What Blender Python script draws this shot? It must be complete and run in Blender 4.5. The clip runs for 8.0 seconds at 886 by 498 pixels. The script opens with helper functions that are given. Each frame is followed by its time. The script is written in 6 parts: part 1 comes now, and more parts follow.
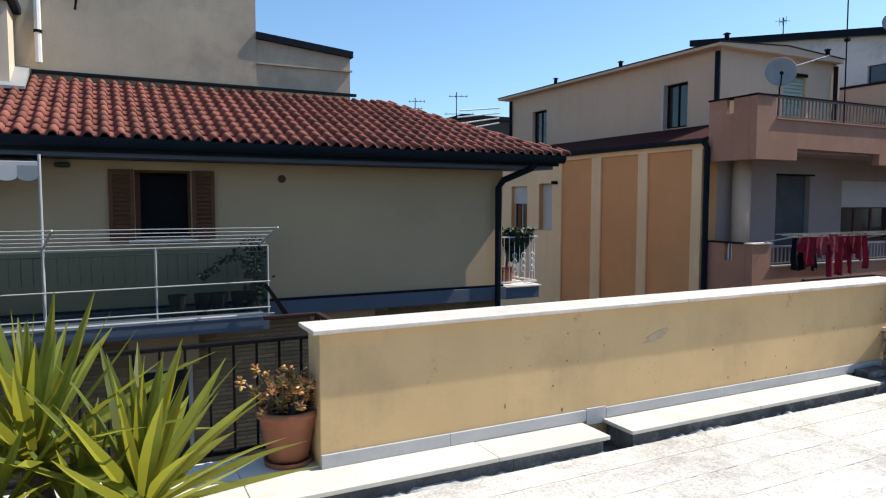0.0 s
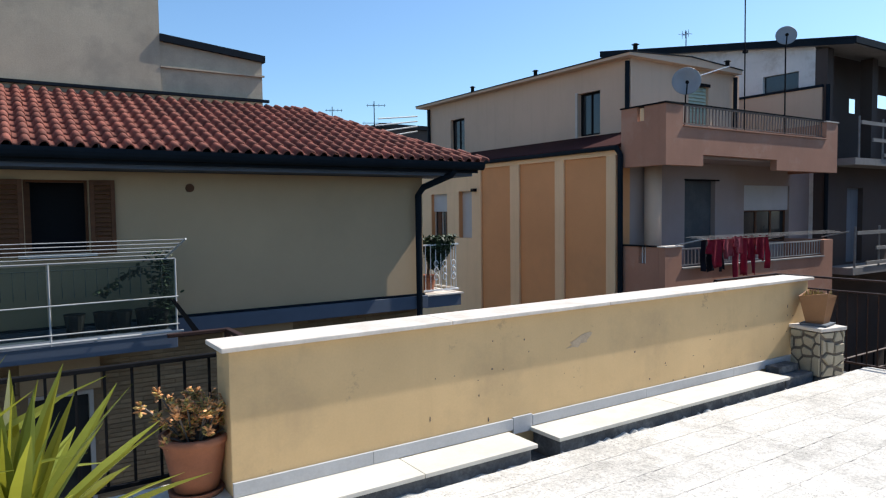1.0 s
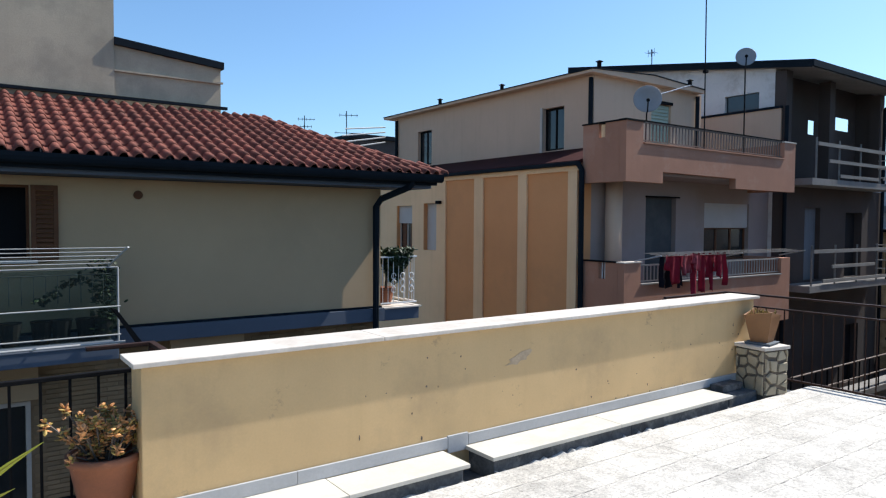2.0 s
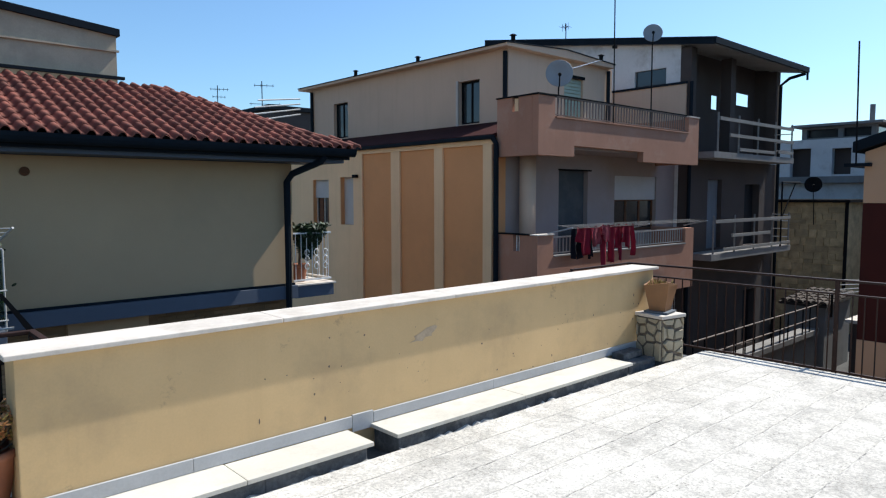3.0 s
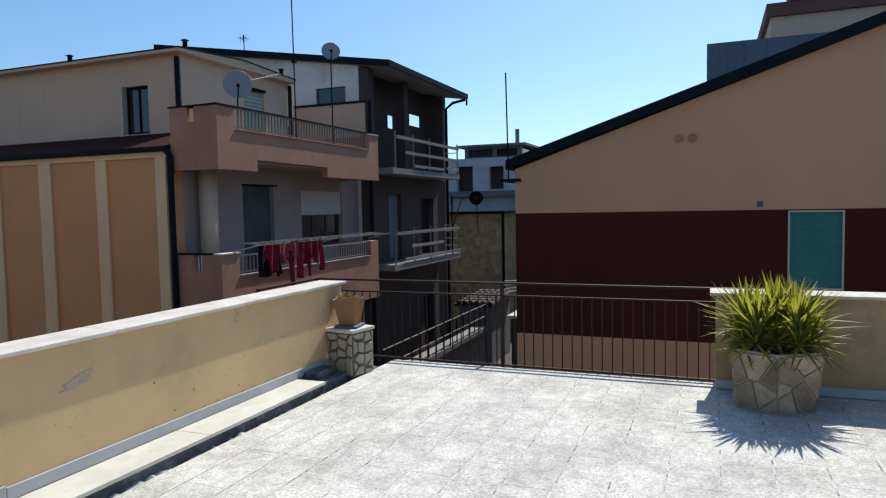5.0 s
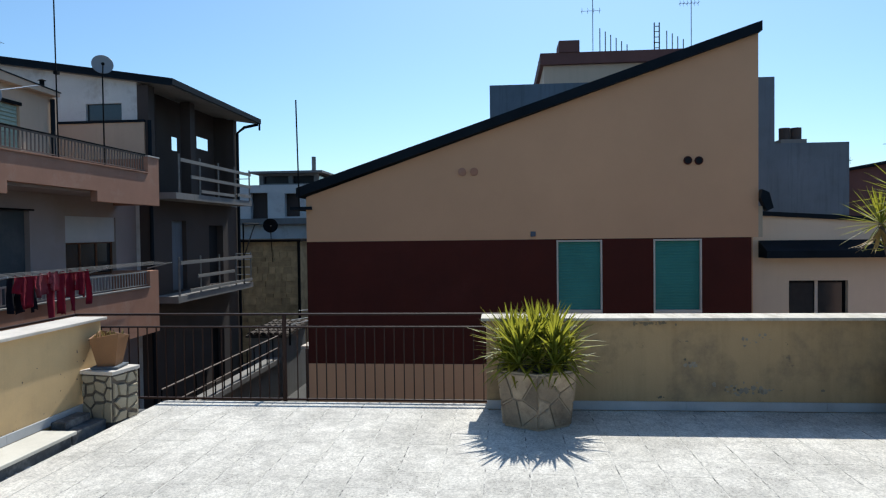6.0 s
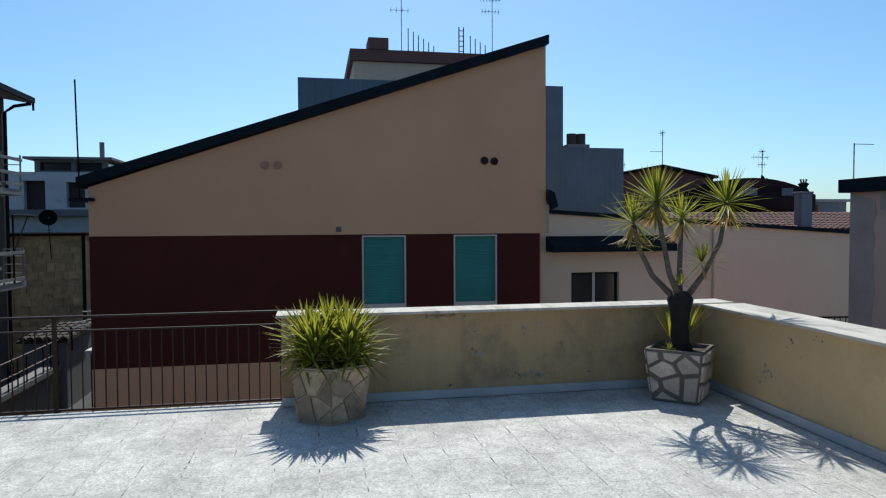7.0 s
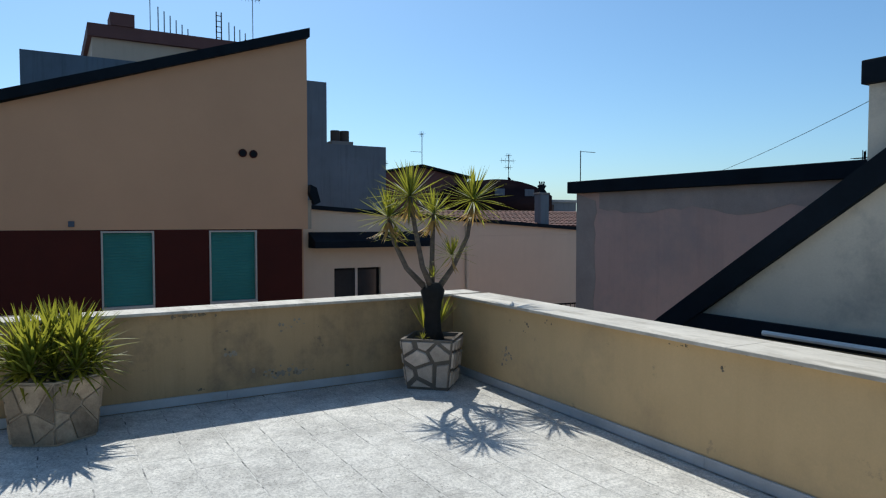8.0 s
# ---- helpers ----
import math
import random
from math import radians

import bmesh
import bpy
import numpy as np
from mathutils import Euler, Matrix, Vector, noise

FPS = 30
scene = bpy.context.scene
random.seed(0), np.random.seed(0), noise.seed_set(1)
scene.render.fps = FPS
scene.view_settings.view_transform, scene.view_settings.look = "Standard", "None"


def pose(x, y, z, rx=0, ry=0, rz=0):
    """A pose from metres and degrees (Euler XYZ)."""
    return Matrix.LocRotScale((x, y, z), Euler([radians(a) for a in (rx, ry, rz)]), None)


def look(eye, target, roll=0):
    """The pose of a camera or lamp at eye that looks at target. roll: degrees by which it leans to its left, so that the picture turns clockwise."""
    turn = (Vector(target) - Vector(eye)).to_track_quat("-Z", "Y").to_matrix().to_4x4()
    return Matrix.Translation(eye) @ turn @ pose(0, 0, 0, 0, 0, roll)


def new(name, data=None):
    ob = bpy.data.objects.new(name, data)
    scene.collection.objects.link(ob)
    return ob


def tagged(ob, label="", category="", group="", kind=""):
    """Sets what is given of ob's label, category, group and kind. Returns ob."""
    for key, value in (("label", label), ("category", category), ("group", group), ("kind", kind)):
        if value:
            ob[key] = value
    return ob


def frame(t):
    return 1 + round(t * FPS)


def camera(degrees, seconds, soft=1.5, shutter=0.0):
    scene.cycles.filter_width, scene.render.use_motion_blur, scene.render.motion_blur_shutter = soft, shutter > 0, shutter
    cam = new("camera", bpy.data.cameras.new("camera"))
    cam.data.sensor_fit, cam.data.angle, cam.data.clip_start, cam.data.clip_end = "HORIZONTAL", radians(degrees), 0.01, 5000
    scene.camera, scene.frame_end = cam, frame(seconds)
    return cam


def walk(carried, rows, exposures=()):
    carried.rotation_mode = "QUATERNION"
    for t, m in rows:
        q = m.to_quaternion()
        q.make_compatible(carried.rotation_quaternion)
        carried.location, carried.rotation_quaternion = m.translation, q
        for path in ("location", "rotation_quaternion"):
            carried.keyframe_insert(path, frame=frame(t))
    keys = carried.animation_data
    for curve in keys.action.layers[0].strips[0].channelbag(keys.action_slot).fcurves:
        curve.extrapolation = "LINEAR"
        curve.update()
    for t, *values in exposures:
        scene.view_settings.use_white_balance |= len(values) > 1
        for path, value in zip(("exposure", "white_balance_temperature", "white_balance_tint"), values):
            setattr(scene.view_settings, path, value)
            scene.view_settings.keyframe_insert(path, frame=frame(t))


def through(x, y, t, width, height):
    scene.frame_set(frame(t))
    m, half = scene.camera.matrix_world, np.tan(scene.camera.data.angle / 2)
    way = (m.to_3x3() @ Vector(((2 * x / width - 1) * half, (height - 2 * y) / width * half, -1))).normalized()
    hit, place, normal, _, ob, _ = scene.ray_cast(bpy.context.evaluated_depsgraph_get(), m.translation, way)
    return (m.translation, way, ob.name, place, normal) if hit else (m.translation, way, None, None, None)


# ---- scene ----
cam = camera(66.7, 8.0, soft=1.2)
PATH = [
    (0, (-0.755, 0.825, 1.658), (0.146, 2.606, 1.519), 0.1),
    (0.5, (-0.711, 0.934, 1.65), (0.283, 2.667, 1.548), 0.1),
    (1, (-0.662, 0.981, 1.63), (0.442, 2.644, 1.518), -0.7),
    (1.5, (-0.581, 0.984, 1.63), (0.599, 2.596, 1.554), 0.1),
    (1.7, (-0.498, 0.952, 1.633), (0.653, 2.586, 1.573), 0.3),
    (2.8, (-0.294, 0.849, 1.679), (1.006, 2.359, 1.508), 0.3),
    (3, (-0.265, 0.835, 1.679), (1.076, 2.31, 1.52), -0.1),
    (3.5, (-0.181, 0.876, 1.679), (1.334, 2.172, 1.519), -0.1),
    (4, (-0.103, 0.928, 1.667), (1.529, 2.079, 1.557), -0.6),
    (4.2, (-0.078, 0.969, 1.666), (1.606, 2.043, 1.555), -0.6),
    (5.3, (0.021, 0.946, 1.674), (1.929, 1.538, 1.572), -1.0),
    (5.5, (0.029, 0.926, 1.674), (1.969, 1.404, 1.596), -0.8),
    (6, (0.071, 0.767, 1.688), (2.063, 0.942, 1.639), -0.7),
    (6.5, (0.041, 0.693, 1.688), (2.034, 0.526, 1.631), -0.1),
    (7, (0.002, 0.598, 1.707), (1.966, 0.227, 1.636), -0.3),
    (7.5, (-0.008, 0.513, 1.701), (1.876, -0.158, 1.644), -0.5),
    (8, (0.021, 0.488, 1.677), (1.746, -0.521, 1.596), 0.0),
]
EXPOSURES = [(0.0, 0.48, 6600, 11), (1.5, 0.46, 6400, 11), (3.0, 0.38, 6350, 9), (3.5, 0.16, 6300, 9), (4.0, 0.10, 6300, 9), (5.5, 0.10, 6350, 8), (6.0, 0.12, 6300, 7), (6.5, -0.05, 6050, 6), (7.5, -0.12, 6050, 6), (8.0, -0.15, 6100, 6)]
walk(cam, [(t, look(eye, target, roll)) for t, eye, target, roll in PATH], EXPOSURES)

# ---- daylight ----
SUN_TO = Vector((0.75, -0.10, 0.90)).normalized()
world = bpy.data.worlds.new("sky")
scene.world = world
world.use_nodes = True
wn = world.node_tree.nodes
sky = wn.new("ShaderNodeTexSky")
sky.sky_type = "NISHITA"
sky.sun_disc = False
sky.sun_elevation = math.asin(SUN_TO.z)
sky.sun_rotation = math.atan2(SUN_TO.x, SUN_TO.y)
sky.air_density, sky.dust_density, sky.ozone_density = 1.0, 0.85, 3.6
tint = wn.new("ShaderNodeMix")
tint.data_type, tint.blend_type = "RGBA", "MULTIPLY"
tint.inputs[0].default_value, tint.inputs[7].default_value = 1.0, (0.82, 1.0, 1.08, 1)
world.node_tree.links.new(sky.outputs[0], tint.inputs[6])
world.node_tree.links.new(tint.outputs[2], wn["Background"].inputs[0])
wn["Background"].inputs[1].default_value = 0.125
sun_data = bpy.data.lights.new("sun", "SUN")
sun_data.energy, sun_data.angle, sun_data.color = 5.0, radians(0.53), (1.0, 0.955, 0.88)
sun = new("sun", sun_data)
sun.matrix_world = look((20, -3, 24), Vector((20, -3, 24)) - SUN_TO)


# ---- materials ----
def surf(name, col, rough=0.85, var=0.18, scale=1.2, fine=45.0, bump=0.25, metal=0.0, stain=None, stain_amount=0.35,
         stain_scale=0.8, streaks=0.0, rnd=0.0, island=0.0, stretch=(1, 1, 1), spec=0.4, depth=0.004, stain_lo=0.52, grime=0.0):
    """A weathered surface: broad tone, fine grain, optional stains, streaks and piece to piece variation."""
    m = bpy.data.materials.new(name)
    m.use_nodes = True
    nt = m.node_tree
    n, l = nt.nodes, nt.links
    b = n["Principled BSDF"]
    b.inputs["Roughness"].default_value, b.inputs["Metallic"].default_value = rough, metal
    b.inputs["Specular IOR Level"].default_value = spec
    tc, mp = n.new("ShaderNodeTexCoord"), n.new("ShaderNodeMapping")
    mp.inputs["Scale"].default_value = stretch
    l.new(tc.outputs["Object"], mp.inputs[0])

    def noise_at(s, detail=6.0, rougher=0.6, vec=None):
        t = n.new("ShaderNodeTexNoise")
        t.inputs["Scale"].default_value, t.inputs["Detail"].default_value = s, detail
        t.inputs["Roughness"].default_value = rougher
        l.new(vec or mp.outputs[0], t.inputs["Vector"])
        return t.outputs["Fac"]

    def mix(kind, fac, a, bb):
        x = n.new("ShaderNodeMix")
        x.data_type, x.blend_type = "RGBA", kind
        if isinstance(fac, float):
            x.inputs[0].default_value = fac
        else:
            l.new(fac, x.inputs[0])
        for k, v in ((6, a), (7, bb)):
            if isinstance(v, tuple):
                x.inputs[k].default_value = (*v, 1)
            else:
                l.new(v, x.inputs[k])
        return x.outputs[2]

    def ramp(v, lo, hi, a=0.0, bb=1.0):
        r = n.new("ShaderNodeMapRange")
        for k, w in enumerate((lo, hi, a, bb), 1):
            r.inputs[k].default_value = w
        l.new(v, r.inputs[0])
        return r.outputs[0]

    c = mix("MIX", ramp(noise_at(scale), 0.3, 0.7), tuple(max(0, v * (1 - var)) for v in col), tuple(min(1, v * (1 + var)) for v in col))
    f = noise_at(fine, 4.0, 0.7)
    c = mix("MULTIPLY", 1.0, c, mix("MIX", ramp(f, 0.3, 0.7), (1 - var * 0.6,) * 3, (1 + var * 0.3,) * 3))
    if stain:
        c = mix("MIX", ramp(noise_at(stain_scale, 9.0, 0.68), stain_lo, stain_lo + 0.16, 0.0, stain_amount), c, stain)
    if grime:
        c = mix("MIX", ramp(noise_at(3.1, 10.0, 0.72), 0.62, 0.70, 0.0, grime), c, (0.09, 0.085, 0.08))
    if streaks:
        m2 = n.new("ShaderNodeMapping")
        m2.inputs["Scale"].default_value = (3.0, 3.0, 0.18)
        l.new(tc.outputs["Object"], m2.inputs[0])
        s = noise_at(2.2, 6.0, 0.65, m2.outputs[0])
        c = mix("MULTIPLY", ramp(s, 0.5, 0.75, 0.0, streaks), c, (0.45, 0.42, 0.38))
    if rnd:
        oi = n.new("ShaderNodeObjectInfo")
        c = mix("MULTIPLY", 1.0, c, mix("MIX", oi.outputs["Random"], (1 - rnd,) * 3, (1 + rnd * 0.6,) * 3))
    if island:
        ge = n.new("ShaderNodeNewGeometry")
        c = mix("MULTIPLY", 1.0, c, mix("MIX", ge.outputs["Random Per Island"], (1 - island,) * 3, (1 + island * 0.6,) * 3))
    l.new(c, b.inputs["Base Color"])
    l.new(ramp(f, 0.2, 0.8, max(0.03, rough - 0.08), min(1, rough + 0.08)), b.inputs["Roughness"])
    if bump:
        bp = n.new("ShaderNodeBump")
        bp.inputs["Strength"].default_value, bp.inputs["Distance"].default_value = bump, depth
        l.new(f, bp.inputs["Height"])
        l.new(bp.outputs[0], b.inputs["Normal"])
    return m


M = {}
M["stucco"] = surf("terrace_stucco", (0.60, 0.42, 0.215), 0.92, 0.08, 1.3, 70, 0.12, stain=(0.40, 0.29, 0.165), stain_amount=0.55, stain_scale=1.1, streaks=0.10, stain_lo=0.52, grime=0.5)
M["coping"] = surf("coping_marble", (0.62, 0.56, 0.49), 0.7, 0.12, 2.5, 40, 0.25, stain=(0.40, 0.35, 0.29), stain_amount=0.55, stain_scale=3.5, stain_lo=0.50)
M["worn_coping"] = surf("worn_coping_marble", (0.56, 0.51, 0.43), 0.8, 0.16, 3.0, 30, 0.6, stain=(0.30, 0.26, 0.20), stain_amount=0.7, stain_scale=4.0, stain_lo=0.48, stretch=(0.5, 1.6, 1), grime=0.55)
M["skirt"] = surf("skirting_stone", (0.42, 0.43, 0.44), 0.55, 0.10, 3.0, 60, 0.15, stain=(0.25, 0.25, 0.25), stain_amount=0.3, stain_scale=2.5)
M["ledge"] = surf("ledge_slab", (0.60, 0.57, 0.50), 0.7, 0.12, 2.0, 55, 0.25, stain=(0.36, 0.34, 0.30), stain_amount=0.45, stain_scale=2.2)
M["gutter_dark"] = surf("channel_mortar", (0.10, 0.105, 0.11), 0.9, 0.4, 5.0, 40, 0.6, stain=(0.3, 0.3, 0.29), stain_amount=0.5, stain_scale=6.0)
def grit(name, rnd=0.0, island=0.0):
    """Washed grit tile: pale cement with small grey and dark chips, worn and dirty in patches."""
    m = surf(name, (0.635, 0.60, 0.54), 0.88, 0.08, 0.9, 190, 0.9, stain=(0.36, 0.34, 0.29), stain_amount=0.42, stain_scale=1.1, rnd=rnd, island=island, depth=0.003)
    n, l = m.node_tree.nodes, m.node_tree.links
    p = n["Principled BSDF"]
    src = p.inputs["Base Color"].links[0].from_socket
    tc = n.new("ShaderNodeTexCoord")
    ge = n.new("ShaderNodeNewGeometry")
    last = src
    worn, share = n.new("ShaderNodeTexNoise"), n.new("ShaderNodeMapRange")
    worn.inputs["Scale"].default_value, worn.inputs["Detail"].default_value = 2.3, 5.0
    l.new(ge.outputs["Position"], worn.inputs["Vector"])
    for k, w in enumerate((0.36, 0.60, 0.25, 1.0), 1):
        share.inputs[k].default_value = w
    l.new(worn.outputs["Fac"], share.inputs[0])
    for scale, lo, hi, amount, tone in ((75.0, 0.10, 0.30, 0.60, 0.36), (42.0, 0.13, 0.25, 0.65, 0.28), (20.0, 0.08, 0.17, 0.80, 0.30), (3.0, 0.02, 0.06, 0.45, 0.35)):
        v, r, x, y = n.new("ShaderNodeTexVoronoi"), n.new("ShaderNodeMapRange"), n.new("ShaderNodeMix"), n.new("ShaderNodeMath")
        v.inputs["Scale"].default_value = scale
        l.new(ge.outputs["Position"], v.inputs["Vector"])
        for k, w in enumerate((lo, hi, amount, 0.0), 1):
            r.inputs[k].default_value = w
        l.new(v.outputs["Distance"], r.inputs[0])
        x.data_type, x.blend_type, y.operation = "RGBA", "MULTIPLY", "MULTIPLY"
        l.new(r.outputs[0], y.inputs[0])
        l.new(share.outputs[0], y.inputs[1])
        l.new(y.outputs[0], x.inputs[0])
        l.new(last, x.inputs[6])
        x.inputs[7].default_value = (tone, tone, tone * 0.95, 1)
        last = x.outputs[2]
    for scale, lo, hi, dark in ((44.0, 0.42, 0.56, 0.78), (9.0, 0.40, 0.54, 0.86), (1.7, 0.38, 0.58, 0.80)):
        v, r, x = n.new("ShaderNodeTexNoise"), n.new("ShaderNodeMapRange"), n.new("ShaderNodeMix")
        v.inputs["Scale"].default_value, v.inputs["Detail"].default_value, v.inputs["Roughness"].default_value = scale, 5.0, 0.7
        l.new(ge.outputs["Position"], v.inputs["Vector"])
        for k, w in enumerate((lo, hi, dark, 1.06), 1):
            r.inputs[k].default_value = w
        l.new(v.outputs["Fac"], r.inputs[0])
        x.data_type, x.blend_type = "RGBA", "MULTIPLY"
        x.inputs[0].default_value = 1.0
        l.new(last, x.inputs[6])
        l.new(r.outputs[0], x.inputs[7])
        last = x.outputs[2]
    l.new(last, p.inputs["Base Color"])
    return m


M["tile"] = grit("grit_tile", rnd=0.04)
M["tile_joined"] = grit("grit_tile_joined", island=0.04)
M["joint"] = surf("tile_joint", (0.60, 0.57, 0.52), 0.95, 0.2, 4, 60, 0.3, stain=(0.05, 0.05, 0.05), stain_amount=0.9, stain_scale=9.0, stain_lo=0.47)
M["rail"] = surf("rail_paint", (0.034, 0.017, 0.013), 0.5, 0.2, 6, 80, 0.1, spec=0.2)
M["iron"] = surf("dark_iron", (0.009, 0.009, 0.010), 0.7, 0.25, 8, 90, 0.1, spec=0.06)
M["black_metal"] = surf("black_sheet_metal", (0.009, 0.014, 0.020), 0.65, 0.25, 2, 40, 0.08, spec=0.08)
M["cream"] = surf("cream_plaster", (0.48, 0.335, 0.195), 0.9, 0.06, 0.7, 60, 0.3, stain=(0.38, 0.28, 0.17), stain_amount=0.35, stain_scale=0.6)
M["fascia"] = surf("grey_blue_concrete", (0.085, 0.105, 0.14), 0.8, 0.1, 1.5, 50, 0.25)
M["roof_tile"] = surf("clay_roof_tile", (0.21, 0.064, 0.043), 0.8, 0.28, 5.0, 60, 0.3, stain=(0.10, 0.045, 0.035), stain_amount=0.6, stain_scale=2.0, rnd=0.35)
M["roof_tile_upper"] = surf("clay_roof_tile_upper", (0.21, 0.064, 0.043), 0.8, 0.28, 5.0, 60, 0.3, stain=(0.10, 0.045, 0.035), stain_amount=0.6, stain_scale=2.0, island=0.35)
M["roof_tile_far"] = surf("clay_roof_far", (0.115, 0.045, 0.034), 0.85, 0.3, 4.0, 40, 0.3, stain=(0.16, 0.07, 0.05), island=0.3)
M["tower"] = surf("weathered_plaster", (0.44, 0.37, 0.275), 0.93, 0.14, 0.9, 40, 0.5, stain=(0.27, 0.24, 0.19), stain_amount=0.6, stain_scale=1.1, streaks=0.08, stain_lo=0.48)
M["wood"] = surf("brown_shutter_wood", (0.125, 0.046, 0.016), 0.75, 0.25, 3, 40, 0.25, stretch=(1, 1, 6))
# near black, paints the darkness of unlit interiors behind openings
M["void"] = surf("painted_room_dark", (0.008, 0.009, 0.012), 0.9, 0.2, 2, 30, 0.0)
M["glass_dark"] = surf("dark_window_glass", (0.02, 0.026, 0.03), 0.12, 0.2, 1, 10, 0.0, spec=0.6)
M["orange"] = surf("orange_plaster", (0.69, 0.33, 0.14), 0.9, 0.06, 0.8, 60, 0.3, stain=(0.44, 0.24, 0.12), stain_amount=0.3, stain_scale=0.5)
M["pilaster"] = surf("cream_pilaster", (0.84, 0.58, 0.34), 0.9, 0.06, 0.8, 60, 0.3, streaks=0.15)
M["ob_cream"] = surf("pale_beige_plaster", (0.60, 0.43, 0.31), 0.9, 0.07, 0.8, 60, 0.3, stain=(0.49, 0.36, 0.27), stain_amount=0.3, streaks=0.12)
M["ob_balcony"] = surf("pink_brown_plaster", (0.40, 0.20, 0.13), 0.92, 0.10, 1.2, 60, 0.4, stain=(0.46, 0.30, 0.225), stain_amount=0.55, stain_scale=1.3, streaks=0.08)
M["ob_wall"] = surf("mauve_white_plaster", (0.35, 0.285, 0.262), 0.9, 0.08, 0.8, 60, 0.3, stain=(0.30, 0.23, 0.18), stain_amount=0.5, stain_scale=0.6)
M["red_metal"] = surf("dark_red_roof_sheet", (0.045, 0.011, 0.010), 0.8, 0.25, 2, 30, 0.1, spec=0.1)
M["vault"] = surf("dark_maroon_sheet", (0.022, 0.009, 0.011), 0.75, 0.2, 1.5, 30, 0.1, spec=0.1)
M["white_wall"] = surf("white_plaster_peeling", (0.62, 0.60, 0.58), 0.9, 0.1, 1.0, 50, 0.3, stain=(0.33, 0.29, 0.25), stain_amount=0.6, stain_scale=1.3)
M["dark_block"] = surf("raw_brown_render", (0.070, 0.053, 0.047), 0.95, 0.15, 0.8, 40, 0.5, stain=(0.06, 0.05, 0.045), stain_amount=0.5)
M["concrete"] = surf("bare_concrete", (0.22, 0.21, 0.20), 0.9, 0.15, 1.5, 50, 0.4, stain=(0.17, 0.16, 0.15), stain_amount=0.5, streaks=0.3)
M["plank"] = surf("weathered_plank", (0.22, 0.21, 0.195), 0.8, 0.2, 3, 60, 0.3, stretch=(0.3, 3, 3))
M["rb_beige"] = surf("beige_plaster", (0.60, 0.345, 0.20), 0.9, 0.05, 0.6, 70, 0.3, stain=(0.52, 0.30, 0.175), stain_amount=0.3, stain_scale=0.4)
M["rb_brown"] = surf("oxblood_plaster", (0.062, 0.0090, 0.0045), 0.9, 0.14, 1.0, 60, 0.35, stain=(0.09, 0.02, 0.016), stain_amount=0.4, streaks=0.12)
M["teal"] = surf("teal_shutter", (0.03, 0.20, 0.175), 0.55, 0.1, 2, 40, 0.1)
M["white_frame"] = surf("pale_stone_frame", (0.52, 0.47, 0.41), 0.8, 0.1, 2, 40, 0.2)
M["grey_block"] = surf("blue_grey_cement", (0.15, 0.175, 0.205), 0.93, 0.15, 0.6, 40, 0.4, stain=(0.12, 0.14, 0.16), stain_amount=0.5, streaks=0.45)
M["brown_roof"] = surf("brown_parapet", (0.15, 0.065, 0.055), 0.85, 0.15, 1, 40, 0.3)
M["cw"] = surf("warm_white_plaster", (0.66, 0.53, 0.40), 0.92, 0.05, 0.6, 60, 0.3, stain=(0.54, 0.43, 0.325), stain_amount=0.3, stain_scale=0.4, streaks=0.06)
M["pink"] = surf("pink_grey_plaster", (0.60, 0.40, 0.33), 0.93, 0.08, 0.7, 50, 0.4, stain=(0.38, 0.31, 0.28), stain_amount=0.6, stain_scale=0.6, streaks=0.15, stain_lo=0.50)
M["bare_strip"] = surf("grey_old_render", (0.40, 0.325, 0.28), 0.95, 0.16, 1.5, 50, 0.4, stain=(0.48, 0.35, 0.29), stain_amount=0.5, stain_scale=1.6)
M["gable_plaster"] = surf("grey_cream_plaster", (0.62, 0.56, 0.45), 0.93, 0.10, 1.0, 50, 0.4, stain=(0.27, 0.26, 0.23), stain_amount=0.7, stain_scale=1.1, stain_lo=0.49)
M["stone_far"] = surf("yellow_stone", (0.44, 0.34, 0.19), 0.95, 0.3, 3.0, 30, 0.5, island=0.25)
M["stone_clad"] = surf("clad_stone", (0.40, 0.30, 0.20), 0.8, 0.28, 6.0, 60, 0.7, rnd=0.40, stain=(0.17, 0.11, 0.07), stain_amount=0.75, stain_scale=5)
M["stone_pale"] = surf("pale_clad_stone", (0.56, 0.46, 0.37), 0.8, 0.22, 5.0, 60, 0.6, rnd=0.22, stain=(0.33, 0.23, 0.16), stain_amount=0.45, stain_scale=6)
M["ped_stone"] = surf("pale_pedestal_stone", (0.37, 0.32, 0.225), 0.8, 0.18, 4.0, 60, 0.4, stain=(0.36, 0.31, 0.24), stain_amount=0.5, stain_scale=6)
M["mortar"] = surf("planter_mortar", (0.155, 0.13, 0.105), 0.95, 0.2, 5, 80, 0.5)
M["terracotta"] = surf("terracotta", (0.25, 0.095, 0.05), 0.85, 0.15, 5, 80, 0.25, stain=(0.27, 0.14, 0.085), stain_amount=0.35, stain_scale=4)
M["tan_pot"] = surf("tan_plastic_pot", (0.26, 0.13, 0.058), 0.7, 0.1, 5, 80, 0.2, stain=(0.20, 0.11, 0.06), stain_amount=0.5, stain_scale=7)
M["soil"] = surf("dry_soil", (0.07, 0.05, 0.035), 0.98, 0.4, 20, 120, 0.8)
